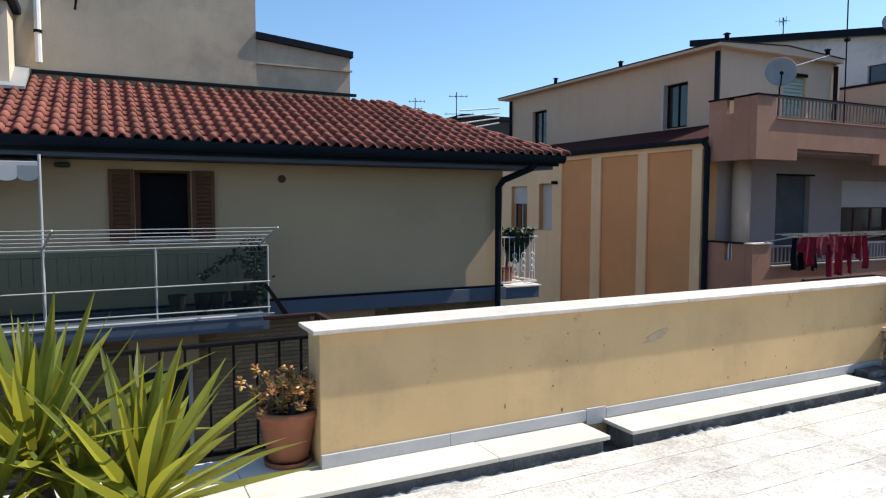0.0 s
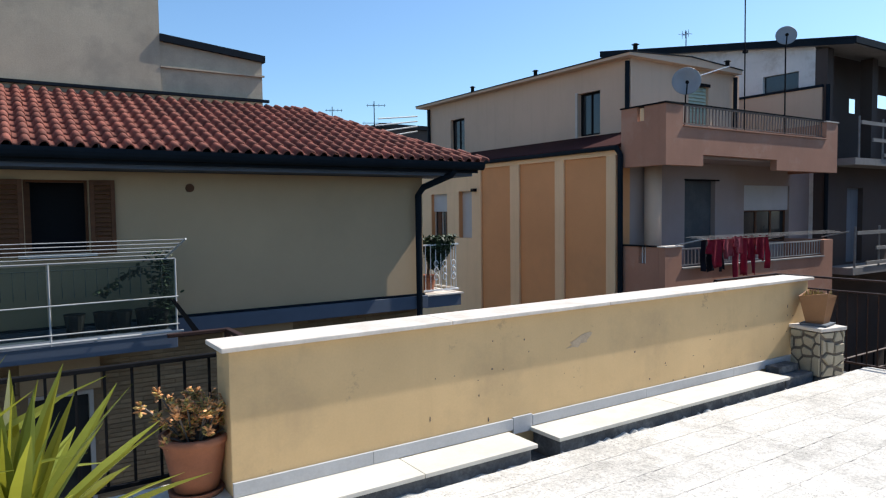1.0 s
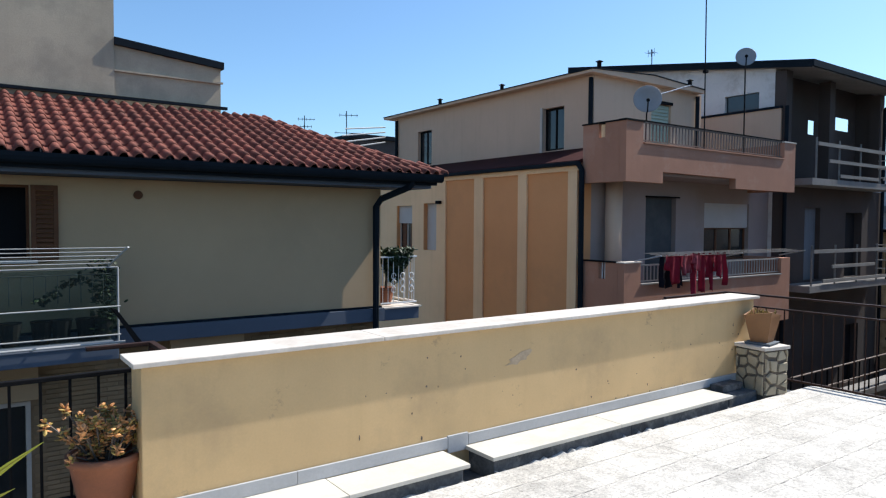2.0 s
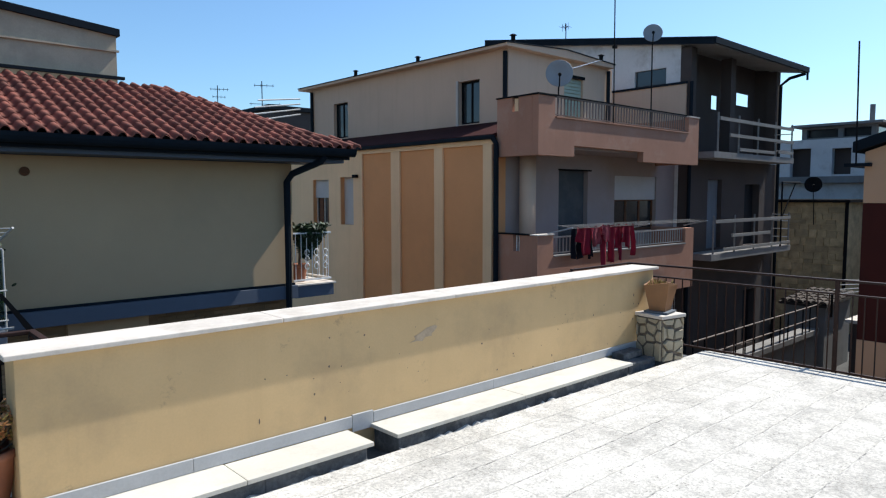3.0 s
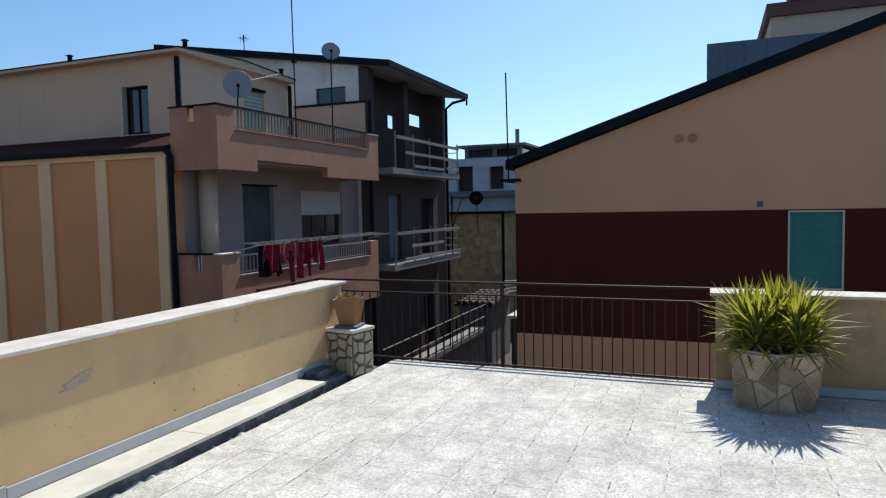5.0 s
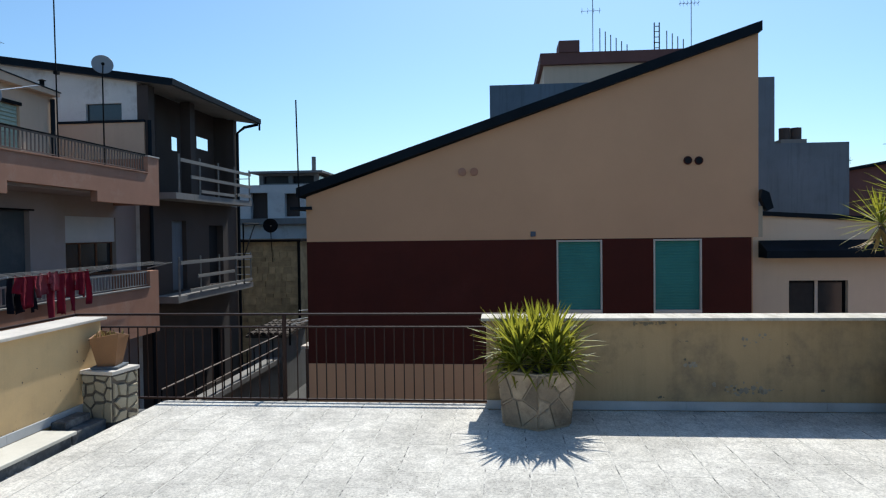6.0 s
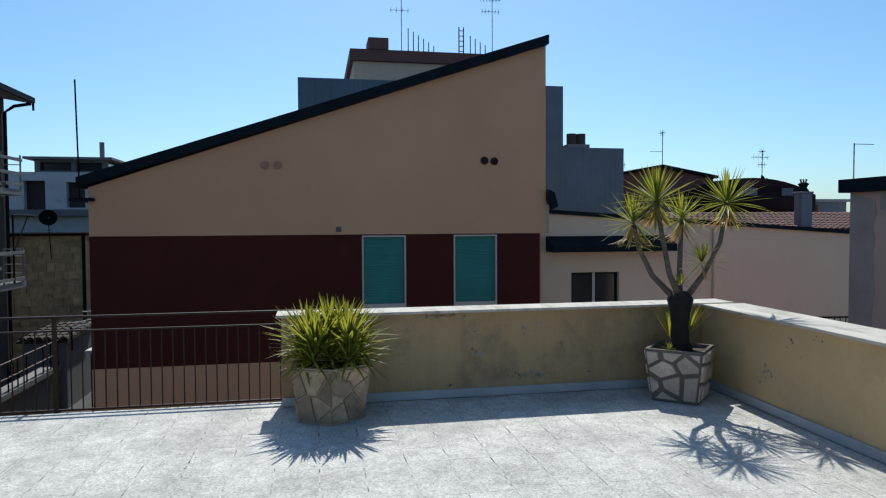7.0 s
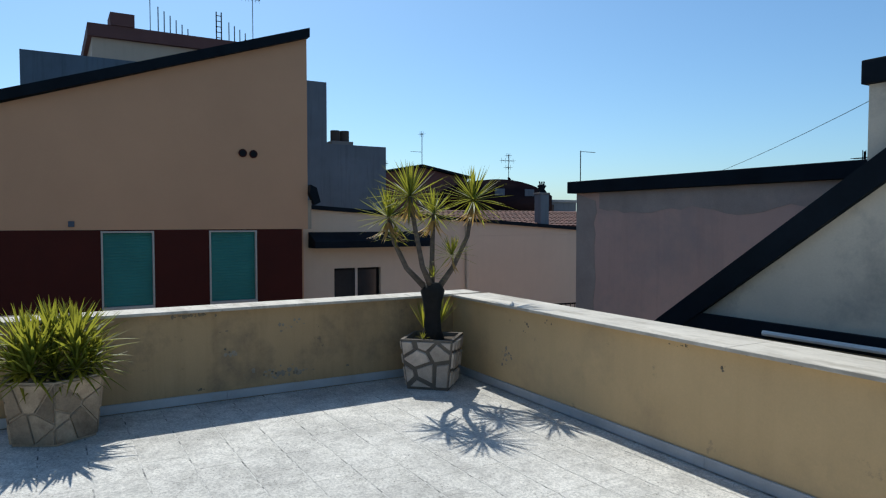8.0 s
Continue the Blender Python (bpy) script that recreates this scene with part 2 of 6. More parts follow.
def leafy(name, col, through, rnd, share=0.42):
    """A leaf that lets some sunlight through."""
    m = surf(name, col, 0.50, 0.22, 5, 30, 0.08, rnd=rnd, spec=0.25)
    n, l = m.node_tree.nodes, m.node_tree.links
    t, x = n.new("ShaderNodeBsdfTranslucent"), n.new("ShaderNodeMixShader")
    t.inputs[0].default_value = (*through, 1)
    x.inputs[0].default_value = share
    l.new(n["Principled BSDF"].outputs[0], x.inputs[1])
    l.new(t.outputs[0], x.inputs[2])
    l.new(x.outputs[0], n["Material Output"].inputs[0])
    return m


M["leaf"] = leafy("yucca_leaf", (0.085, 0.110, 0.018), (0.60, 0.58, 0.06), 0.60, 0.32)
M["leaf_dry"] = leafy("dry_yucca_leaf", (0.42, 0.27, 0.10), (0.55, 0.34, 0.10), 0.35, 0.35)
M["bark"] = surf("yucca_bark", (0.13, 0.105, 0.085), 0.95, 0.35, 9, 60, 0.8, stretch=(1, 1, 3))
M["bark_dark"] = surf("dark_stump_bark", (0.018, 0.016, 0.014), 0.95, 0.4, 9, 60, 0.9)
M["white_paint"] = surf("white_tube_paint", (0.72, 0.72, 0.70), 0.5, 0.06, 4, 60, 0.1)
M["alu"] = surf("grey_aluminium", (0.45, 0.46, 0.48), 0.35, 0.1, 4, 60, 0.1, metal=0.8)
M["dish"] = surf("dish_grey", (0.27, 0.28, 0.29), 0.5, 0.08, 3, 60, 0.1)
M["old_tile"] = surf("old_brown_tile", (0.050, 0.036, 0.028), 0.9, 0.3, 4, 40, 0.3, island=0.4)
# terrace stucco with more dirt, base also darkened for the east wall's shade
M["stucco_dirty_shaded"] = surf("dirty_shaded_terrace_stucco", (0.44, 0.30, 0.155), 0.94, 0.10, 1.3, 70, 0.4, stain=(0.22, 0.16, 0.10), stain_amount=0.75, stain_scale=1.6, streaks=0.28, stain_lo=0.50, grime=0.75)
M["planter_cement"] = surf("planter_cement", (0.42, 0.33, 0.235), 0.95, 0.2, 5, 80, 0.5)
M["fillet"] = surf("cracked_grey_mortar", (0.40, 0.40, 0.385), 0.95, 0.3, 6, 60, 0.8, stain=(0.08, 0.08, 0.08), stain_amount=0.8, stain_scale=7.0, stain_lo=0.50)
M["grey_paint"] = surf("old_grey_white_paint", (0.40, 0.40, 0.39), 0.6, 0.12, 4, 60, 0.1)
M["mould"] = surf("dark_mould", (0.20, 0.165, 0.115), 0.97, 0.3, 9, 80, 0.3)
M["bare_render"] = surf("bare_grey_render", (0.31, 0.265, 0.20), 0.97, 0.25, 7, 60, 0.5)
M["bronze_rail"] = surf("dull_brown_rail", (0.15, 0.115, 0.095), 0.7, 0.2, 5, 60, 0.1)
M["dusty_shutter"] = surf("dusty_grey_shutter", (0.075, 0.085, 0.09), 0.8, 0.25, 1.2, 50, 0.2, stain=(0.13, 0.13, 0.13), stain_amount=0.5, stain_scale=1.2)
M["plaster_fill"] = surf("pale_filler", (0.48, 0.37, 0.25), 0.95, 0.2, 8, 60, 0.4)
M["brick"] = surf("long_yellow_brick", (0.30, 0.20, 0.11), 0.9, 0.15, 3, 60, 0.4, island=0.22)
M["red_cloth"] = surf("red_cloth", (0.33, 0.018, 0.045), 0.9, 0.18, 5, 200, 0.3)
M["pink_cloth"] = surf("pink_cloth", (0.42, 0.10, 0.13), 0.9, 0.18, 5, 200, 0.3)
M["navy_cloth"] = surf("navy_cloth", (0.014, 0.015, 0.028), 0.9, 0.2, 5, 200, 0.3)
M["ground"] = surf("yard_asphalt", (0.07, 0.068, 0.065), 0.95, 0.25, 0.5, 40, 0.4, stain=(0.11, 0.105, 0.1))
M["white_shutter"] = surf("white_roller_shutter", (0.50, 0.48, 0.46), 0.6, 0.06, 2, 40, 0.1)
M["green_shutter"] = surf("pale_green_shutter", (0.36, 0.42, 0.33), 0.7, 0.08, 2, 40, 0.1)
M["plant_dark"] = surf("dark_foliage", (0.022, 0.042, 0.013), 0.6, 0.3, 6, 40, 0.1, island=0.5)
M["succulent"] = surf("succulent_leaf", (0.36, 0.25, 0.07), 0.5, 0.3, 8, 40, 0.1, island=0.5)
M["succulent_red"] = surf("succulent_red_leaf", (0.63, 0.29, 0.11), 0.5, 0.3, 8, 40, 0.1, island=0.5)


# ---- builders ----
def part(name, bm, material, parent=None, label=""):
    me = bpy.data.meshes.new(name)
    bmesh.ops.recalc_face_normals(bm, faces=bm.faces)
    bm.to_mesh(me)
    bm.free()
    if material:
        me.materials.append(material)
    ob = new(name, me)
    if parent:
        adopt(ob, parent)
    return tagged(ob, label)


def adopt(ob, parent):
    ob.parent = parent
    if parent.parent is None:
        ob.matrix_parent_inverse = parent.matrix_basis.inverted()
    return ob


def thing(name, at, label, category, group="", kind=""):
    ob = new(name)
    ob.empty_display_size = 0.1
    ob.matrix_basis = Matrix.Translation(at)
    return tagged(ob, label, category, group, kind)


def add_box(bm, x0, x1, y0, y1, z0, z1, bevel=0.0):
    g = bmesh.ops.create_cube(bm, size=1.0, matrix=Matrix.Translation(((x0 + x1) / 2, (y0 + y1) / 2, (z0 + z1) / 2)) @ Matrix.Diagonal((abs(x1 - x0), abs(y1 - y0), abs(z1 - z0), 1)))
    if bevel:
        vs = set(g["verts"])
        bmesh.ops.bevel(bm, geom=[e for e in bm.edges if e.verts[0] in vs and e.verts[1] in vs], offset=bevel, segments=2, affect="EDGES", profile=0.6)
    return bm


def box(x0, x1, y0, y1, z0, z1, bevel=0.0):
    return add_box(bmesh.new(), x0, x1, y0, y1, z0, z1, bevel)


def add_tube(bm, a, b, r, r2=None, sides=8):
    a, b = Vector(a), Vector(b)
    d = b - a
    m = Matrix.Translation((a + b) / 2) @ d.to_track_quat("Z", "Y").to_matrix().to_4x4()
    bmesh.ops.create_cone(bm, cap_ends=True, segments=sides, radius1=r, radius2=r if r2 is None else r2, depth=d.length, matrix=m)
    return bm


def tube(a, b, r, r2=None, sides=8):
    return add_tube(bmesh.new(), a, b, r, r2, sides)


def add_path(bm, pts, radii, sides=8):
    """A bent tube through pts."""
    pts = [Vector(p) for p in pts]
    rings = []
    for i, p in enumerate(pts):
        d = (pts[min(i + 1, len(pts) - 1)] - pts[max(i - 1, 0)]).normalized()
        q = d.to_track_quat("Z", "Y")
        r = radii[i] if isinstance(radii, (list, tuple)) else radii
        rings.append([bm.verts.new(p + q @ Vector((r * math.cos(2 * math.pi * k / sides), r * math.sin(2 * math.pi * k / sides), 0))) for k in range(sides)])
    for a, b in zip(rings, rings[1:]):
        for k in range(sides):
            bm.faces.new((a[k], a[(k + 1) % sides], b[(k + 1) % sides], b[k]))
    bm.faces.new(rings[0])
    bm.faces.new(rings[-1])
    return bm


def prism(outline, axis, lo, hi):
    """A polygon pushed along an axis. outline holds the other two coordinates in x, y, z order."""
    bm = bmesh.new()

    def at(p, v):
        return {"x": (v, p[0], p[1]), "y": (p[0], v, p[1]), "z": (p[0], p[1], v)}[axis]
    a = [bm.verts.new(at(p, lo)) for p in outline]
    b = [bm.verts.new(at(p, hi)) for p in outline]
    bm.faces.new(a)
    bm.faces.new(list(reversed(b)))
    for i in range(len(outline)):
        j = (i + 1) % len(outline)
        bm.faces.new((a[i], a[j], b[j], b[i]))
    return bm


def pierced(axis, lo, hi, u0, u1, z0, z1, holes=()):
    """A wall of a thickness lo..hi along axis, with rectangular openings (ua, ub, za, zb) right through it."""
    us = sorted({u0, u1, *(v for h in holes for v in h[:2])})
    zs = sorted({z0, z1, *(v for h in holes for v in h[2:])})
    us, zs = [u for u in us if u0 <= u <= u1], [z for z in zs if z0 <= z <= z1]
    bm, cache = bmesh.new(), {}

    def v(i, k, side):
        key = (i, k, side)
        if key not in cache:
            w = hi if side else lo
            cache[key] = bm.verts.new((w, us[i], zs[k]) if axis == "x" else (us[i], w, zs[k]))
        return cache[key]

    def solid(i, k):
        if not (0 <= i < len(us) - 1 and 0 <= k < len(zs) - 1):
            return False
        cu, cz = (us[i] + us[i + 1]) / 2, (zs[k] + zs[k + 1]) / 2
        return not any(h[0] < cu < h[1] and h[2] < cz < h[3] for h in holes)
    for i in range(len(us) - 1):
        for k in range(len(zs) - 1):
            if not solid(i, k):
                continue
            for s in (0, 1):
                bm.faces.new((v(i, k, s), v(i + 1, k, s), v(i + 1, k + 1, s), v(i, k + 1, s)))
            for di, dk, p, q in ((-1, 0, (i, k), (i, k + 1)), (1, 0, (i + 1, k), (i + 1, k + 1)), (0, -1, (i, k), (i + 1, k)), (0, 1, (i, k + 1), (i + 1, k + 1))):
                if not solid(i + di, k + dk):
                    bm.faces.new((v(*p, 0), v(*q, 0), v(*q, 1), v(*p, 1)))
    return bm


def setting(name, bm, material, label, category):
    return tagged(part(name, bm, material), label, category, kind="structure")


# ---- ground far below the terrace ----
GROUND = -3.6
bm = bmesh.new()
bmesh.ops.create_grid(bm, x_segments=2, y_segments=2, size=900, matrix=Matrix.Translation((0, 0, GROUND + 0.2)))
setting("ground", bm, M["ground"], "grey asphalt ground of the yard and streets", "ground")

# ---- terrace ----
FN, FE, FS = 4.235, 6.66, -3.42          # edges of the tiled floor
setting("terrace_slab", box(-5.5, FE, FS - 0.3, FN, -0.30, -0.0018), M["joint"], "grey concrete terrace deck under the tiles", "floor")
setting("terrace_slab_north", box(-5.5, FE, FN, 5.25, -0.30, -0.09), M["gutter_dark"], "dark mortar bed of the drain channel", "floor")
setting("wall_building", pierced("y", 5.05, 5.25, -5.5, FE, GROUND, -0.30), M["tower"], "plastered wall of the house below the terrace", "wall")
setting("wall_building_east", pierced("x", FE - 0.2, FE, FS - 0.3, 5.05, GROUND, -0.30), M["tower"], "plastered wall of the house below the terrace", "wall")

NW0, NW1 = 0.35, 6.18                    # the north parapet from end to end
NORTH_TOP = 0.893                       # underside of the north coping
nw = thing("parapet_north", (3.3, 4.7, 0), "yellow stucco terrace parapet with marble coping", "parapet", kind="structure")
part("wall", box(NW0, NW1, 4.60, 4.84, -0.09, NORTH_TOP - 0.004, 0.006), M["stucco"], nw)
ew = thing("parapet_east", (6.5, -1.3, 0), "stained yellow stucco parapet with marble coping", "parapet", kind="structure")
part("wall", box(6.40, 6.64, FS - 0.28, 0.90, -0.012, 0.846, 0.006), M["stucco_dirty_shaded"], ew)
SOUTH_TOP = 0.846                       # underside of the south coping
sw = thing("parapet_south", (1.0, -3.55, 0), "yellow stucco parapet with white marble coping", "parapet", kind="structure")
part("wall", box(-5.5, 6.60, FS - 0.36, FS, -0.012, SOUTH_TOP - 0.004, 0.006), M["stucco"], sw)


def coping_run(parent, axis, lo, hi, a, b, cuts, z=0.866, stone="coping"):
    ends = [a, *cuts, b]
    for p, q in zip(ends, ends[1:]):
        p, q = p + 0.0015, q - 0.0015
        bm = box(p, q, lo, hi, z, z + 0.027, 0.005) if axis == "x" else box(lo, hi, p, q, z, z + 0.027, 0.005)
        part("coping_slab", bm, M[stone], parent, "white marble coping slab")


coping_run(nw, "x", 4.556, 4.885, NW0 - 0.05, NW1 + 0.04, (1.78, 3.25, 4.72), NORTH_TOP)
coping_run(ew, "y", 6.325, 6.685, FS - 0.36, 0.95, (-2.1, -0.9, 0.15), 0.850, "worn_coping")
coping_run(sw, "x", FS - 0.40, FS + 0.075, -5.5, 6.355, (-3.6, -2.0, -0.4, 1.2, 2.8, 4.6), SOUTH_TOP, "worn_coping")


def skirting(parent, axis, lo, hi, a, b, cuts, z0, z1):
    ends = [a, *cuts, b]
    for p, q in zip(ends, ends[1:]):
        p, q = p + 0.001, q - 0.001
        bm = box(p, q, lo, hi, z0, z1, 0.003) if axis == "x" else box(lo, hi, p, q, z0, z1, 0.003)
        part("skirting_tile", bm, M["skirt"], parent, "grey stone skirting tile")


skirting(nw, "x", 4.580, 4.598, NW0, 2.30, (1.2,), 0.092, 0.172)
skirting(nw, "x", 4.580, 4.598, 2.48, NW1, (3.7, 4.9), 0.092, 0.168)
skirting(nw, "x", 4.580, 4.598, 2.302, 2.478, (), 0.060, 0.180)
skirting(ew, "y", 6.380, 6.398, FS + 0.02, 0.90, (-2.2, -0.95), 0.008, 0.090)
skirting(sw, "x", FS + 0.002, FS + 0.02, -5.5, 6.378, (-4, -2.6, -1.2, 0.2, 1.6, 3.0, 4.4), 0.008, 0.090)

# raised ledge slabs along the foot of the north parapet, over a drain channel
led = thing("parapet_ledge", (3.0, 4.4, 0), "pale stone ledge slabs over a dark drain channel", "ledge", kind="structure")
for a, b in ((-1.6, -0.10), (-0.10, 1.38), (1.38, 2.26), (2.45, 3.75), (3.75, 5.30)):
    part("ledge_slab", box(a + 0.002, b - 0.002, 4.275, 4.579 if a > 0.4 else 5.0, 0.062, 0.090, 0.004), M["ledge"], led)
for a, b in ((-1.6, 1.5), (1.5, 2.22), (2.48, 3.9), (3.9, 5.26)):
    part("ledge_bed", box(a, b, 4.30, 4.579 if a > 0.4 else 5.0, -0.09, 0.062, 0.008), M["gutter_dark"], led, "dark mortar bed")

# end pieces of the ledge; dark colour paints the pedestal's shadow on them
part("end_block", box(5.32, 5.80, 4.33, 4.578, -0.09, 0.055, 0.012), M["gutter_dark"], led, "ledge end block with shade in its dark colour")
part("end_slab", box(5.40, 5.74, 4.44, 4.577, 0.057, 0.125, 0.010), M["gutter_dark"], led, "small stone block coloured dark for pedestal shadow")

# cracked mortar fillet between the ledge and the floor
rng = random.Random(41)
for a, b in ((-1.6, 2.22), (2.48, 5.26)):
    bm, cols, drop = bmesh.new(), [], 0
    n = int((b - a) / 0.045)
    for k in range(n + 1):
        if drop == 0 and rng.random() < 0.07:
            drop = rng.randint(1, 6)
        low = drop > 0
        drop = max(0, drop - 1)
        x = a + (b - a) * k / n
        top = -0.05 if low else -0.022 + 0.010 * math.sin(x * 2.3) + rng.uniform(-0.012, 0.018)
        mid = -0.06 if low else min(top, 0.0) - rng.uniform(0.002, 0.016)
        ring = ((4.238, -0.09), (4.238, -0.012 - (0.05 if low else 0.0)), (4.266 + rng.uniform(-0.01, 0.012), mid), (4.2985, min(top, 0.045)), (4.2985, -0.09))
        cols.append([bm.verts.new((x, y, z)) for y, z in ring])
    for p, q in zip(cols, cols[1:]):
        for j in range(5):
            bm.faces.new((p[j], p[(j + 1) % 5], q[(j + 1) % 5], q[j]))
    bm.faces.new(cols[0])
    bm.faces.new(cols[-1])
    part("mortar_fillet", bm, M["fillet"], led, "cracked grey mortar")

# ---- house with the tiled roof ----
HX0, HX1, HY = -7.0, 5.07, 10.2
SL = 0.256
ch = thing("cream_house", (0, 11, GROUND), "cream plastered house with clay tile roof and dark gutter", "house")
WIN = (-0.38, 0.29, 1.15, 2.03)
part("wall", pierced("y", HY, HY + 0.3, HX0, HX1, SL, 2.14, [WIN]), M["cream"], ch)
part("side_wall", pierced("x", HX1 - 0.3, HX1, HY + 0.3, 16.0, SL, 2.14), M["cream"], ch)
part("floor_band", box(HX0, HX1 + 0.02, HY - 0.10, HY + 0.3, 0.05, SL - 0.003, 0.006), M["fascia"], ch, "grey-blue concrete floor band")
part("flashing", box(HX0, HX1, HY - 0.055, HY - 0.002, SL, SL + 0.028), M["black_metal"], ch)
part("lower_wall", pierced("y", HY + 0.22, HY + 0.4, HX0, HX1, GROUND, 0.05, [(-0.42, 0.28, -2.7, -0.58)]), M["brick"], ch, "yellow brick lower wall")
part("eave_slab", prism([(9.72, 2.15), (9.72, 2.26), (10.6, 2.60), (10.6, 2.15)], "x", HX0, 5.72), M["fascia"], ch, "grey-blue concrete eave")
part("roof_deck", prism([(9.60, 2.33), (9.60, 2.37), (12.32, 3.40), (12.32, 3.34)], "x", HX0, 3.75), M["black_metal"], ch)
# hip towards the east
bm = bmesh.new()
v = [bm.verts.new(p) for p in ((3.75, 9.60, 2.37), (5.79, 9.60, 2.37), (3.75, 12.30, 3.39), (3.75, 12.6, 3.39), (5.79, 16, 2.37))]
bm.faces.new((v[0], v[1], v[2]))
bm.faces.new((v[1], v[4], v[3], v[2]))
part("hip_deck", bm, M["roof_tile_far"], ch)
# gutter, half round, and downpipe
bm = prism([(9.50 + 0.07 * (1 - math.cos(a)), 2.36 - 0.12 * math.sin(a)) for a in [math.pi * k / 8 for k in range(9)]], "x", HX0, 5.82)
part("gutter", bm, M["black_metal"], ch, "black metal gutter")
part("fascia_board", box(HX0, 5.78, 9.645, 9.70, 2.20, 2.345), M["black_metal"], ch)
part("downpipe", add_path(bmesh.new(), [(5.30, 9.60, 2.24), (5.26, 9.65, 2.16), (4.98, 10.02, 1.98), (4.92, 10.08, 1.86), (4.92, 10.08, -3.5)], 0.052, 10), M["black_metal"], ch, "dark downpipe")

# ---- tower behind the roof ----
tw = thing("stair_tower", (0, 13, GROUND), "weathered beige plaster tower above the tiled roof", "tower")
part("wall", box(-8.0, 1.59, 12.30, 16, GROUND, 9.0), M["tower"], tw)
part("annex_wall", prism([(1.59, 3.2), (3.22, 3.2), (3.22, 4.14), (1.59, 4.29)], "y", 12.33, 16), M["tower"], tw)
part("annex_cap", prism([(1.59, 4.29), (3.26, 4.13), (3.26, 4.24), (1.59, 4.40)], "y", 12.26, 16), M["black_metal"], tw, "dark sheet metal cap")
part("moulding", box(1.59, 3.25, 12.29, 12.328, 3.885, 3.915), M["tower"], tw)

# ---- orange building ----
ob_ = thing("orange_building", (12, 13, GROUND), "orange and beige plaster apartment building with balconies", "building")
OX, UX, UY, BY, SY = 9.68, 11.03, 11.10, 9.10, 10.20
part("west_wall", pierced("x", OX, OX + 0.3, SY, 20.0, GROUND, 2.80, [(15.15, 15.75, 0.92, 2.15), (16.3, 17.1, 0.9, 2.1)]), M["orange"], ob_, "orange plaster wall")
part("south_wall", pierced("y", SY, SY + 0.3, OX + 0.3, 16.74, GROUND, 2.72, [(11.72, 12.80, -0.14, 2.25), (13.90, 15.82, 0.78, 2.15)]), M["ob_wall"], ob_, "mauve white plaster wall")
part("upper_west_wall", pierced("x", UX, UX + 0.3, UY, 19.3, 2.7, 4.925, [(17.36, 18.09, 3.37, 4.39), (11.99, 12.69, 3.36, 4.37)]), M["ob_cream"], ob_, "beige plaster wall")
part("upper_south_wall", pierced("y", UY, UY + 0.3, UX + 0.3, 14.75, 2.722, 4.925, [(13.04, 13.80, 2.81, 4.59)]), M["ob_cream"], ob_, "beige plaster wall")
part("upper_east_wall", box(14.75, 15.05, UY, 19.3, 2.7, 4.925), M["ob_cream"], ob_)
part("roof", prism([(10.78, 4.925), (10.78, 4.985), (12.9, 5.11), (14.9, 5.01), (14.9, 4.925)], "y", 10.92, 19.7), M["ob_cream"], ob_, "flat roof edge, beige")
part("roof_sheet", prism([(10.76, 4.988), (10.76, 5.01), (12.9, 5.135), (14.92, 5.035), (14.92, 5.013), (12.9, 5.113)], "y", 10.90, 19.72), M["black_metal"], ob_, "thin dark roof sheet")
part("lean_to_roof", prism([(OX - 0.10, 2.82), (OX - 0.10, 2.90), (UX, 3.34), (UX, 3.26)], "y", 10.18, 20), M["red_metal"], ob_, "dark red sheet roof")
part("lean_to_gutter", box(OX - 0.16, OX - 0.06, 10.16, 20, 2.80, 2.88, 0.02), M["black_metal"], ob_)
part("cornice", box(OX - 0.05, OX - 0.002, SY, 20, 2.70, 2.80), M["pilaster"], ob_)
for a, b in ((10.26, 10.51), (11.73, 12.01), (13.23, 13.56), (14.73, 15.12)):
    part("pilaster", box(OX - 0.05, OX - 0.003, a, b, GROUND, 2.70, 0.006), M["pilaster"], ob_, "cream pilaster")
part("pale_bay", pierced("x", OX - 0.022, OX - 0.002, 15.122, 20, GROUND, 2.70, [(15.15, 15.75, 0.92, 2.15), (16.3, 17.1, 0.9, 2.1)]), M["pilaster"], ob_)
part("slab", box(OX + 0.15, 15.75, BY + 0.16, UY - 0.002, 2.722, 2.80), M["concrete"], ob_)
part("slab_underside", box(OX + 0.16, 15.74, BY + 0.16, SY - 0.002, 2.60, 2.718), M["ob_wall"], ob_)
part("lower_slab", box(OX + 0.15, 15.65, BY + 0.16, SY - 0.002, -0.38, -0.15), M["ob_balcony"], ob_)

# ---- unfinished building ----
DX0, DX1, DY, DB = 16.75, 22.55, 9.80, 9.10
db = thing("unfinished_building", (20, 12, GROUND), "unfinished brown rendered building with plank-railed balconies", "building")
ROOF0, PITCH = 5.44, 0.154
part("south_wall", pierced("y", DY, DY + 0.3, DX0, DX1, GROUND, 2.58, [(17.85, 18.70, 0.1, 2.05), (20.2, 21.25, 0.1, 1.94), (20.3, 21.2, -3.0, -1.3)]), M["dark_block"], db)
part("west_wall", pierced("x", DX0, DX0 + 0.25, DY + 0.302, 17, GROUND, 5.50, [(10.52, 11.49, 4.62, 5.07)]), M["white_wall"], db, "white peeling upper wall")
part("west_gable", prism([(DY + 0.302, 5.502), (17, 5.502), (17, ROOF0 + PITCH * 7.9), (DY + 0.302, ROOF0 + PITCH * 1.0)], "x", DX0, DX0 + 0.25), M["white_wall"], db)
part("west_facing", box(DX0 - 0.05, DX0 - 0.002, DY + 0.1, 14.5, 2.70, 4.56), M["ob_cream"], db, "beige plaster facing")
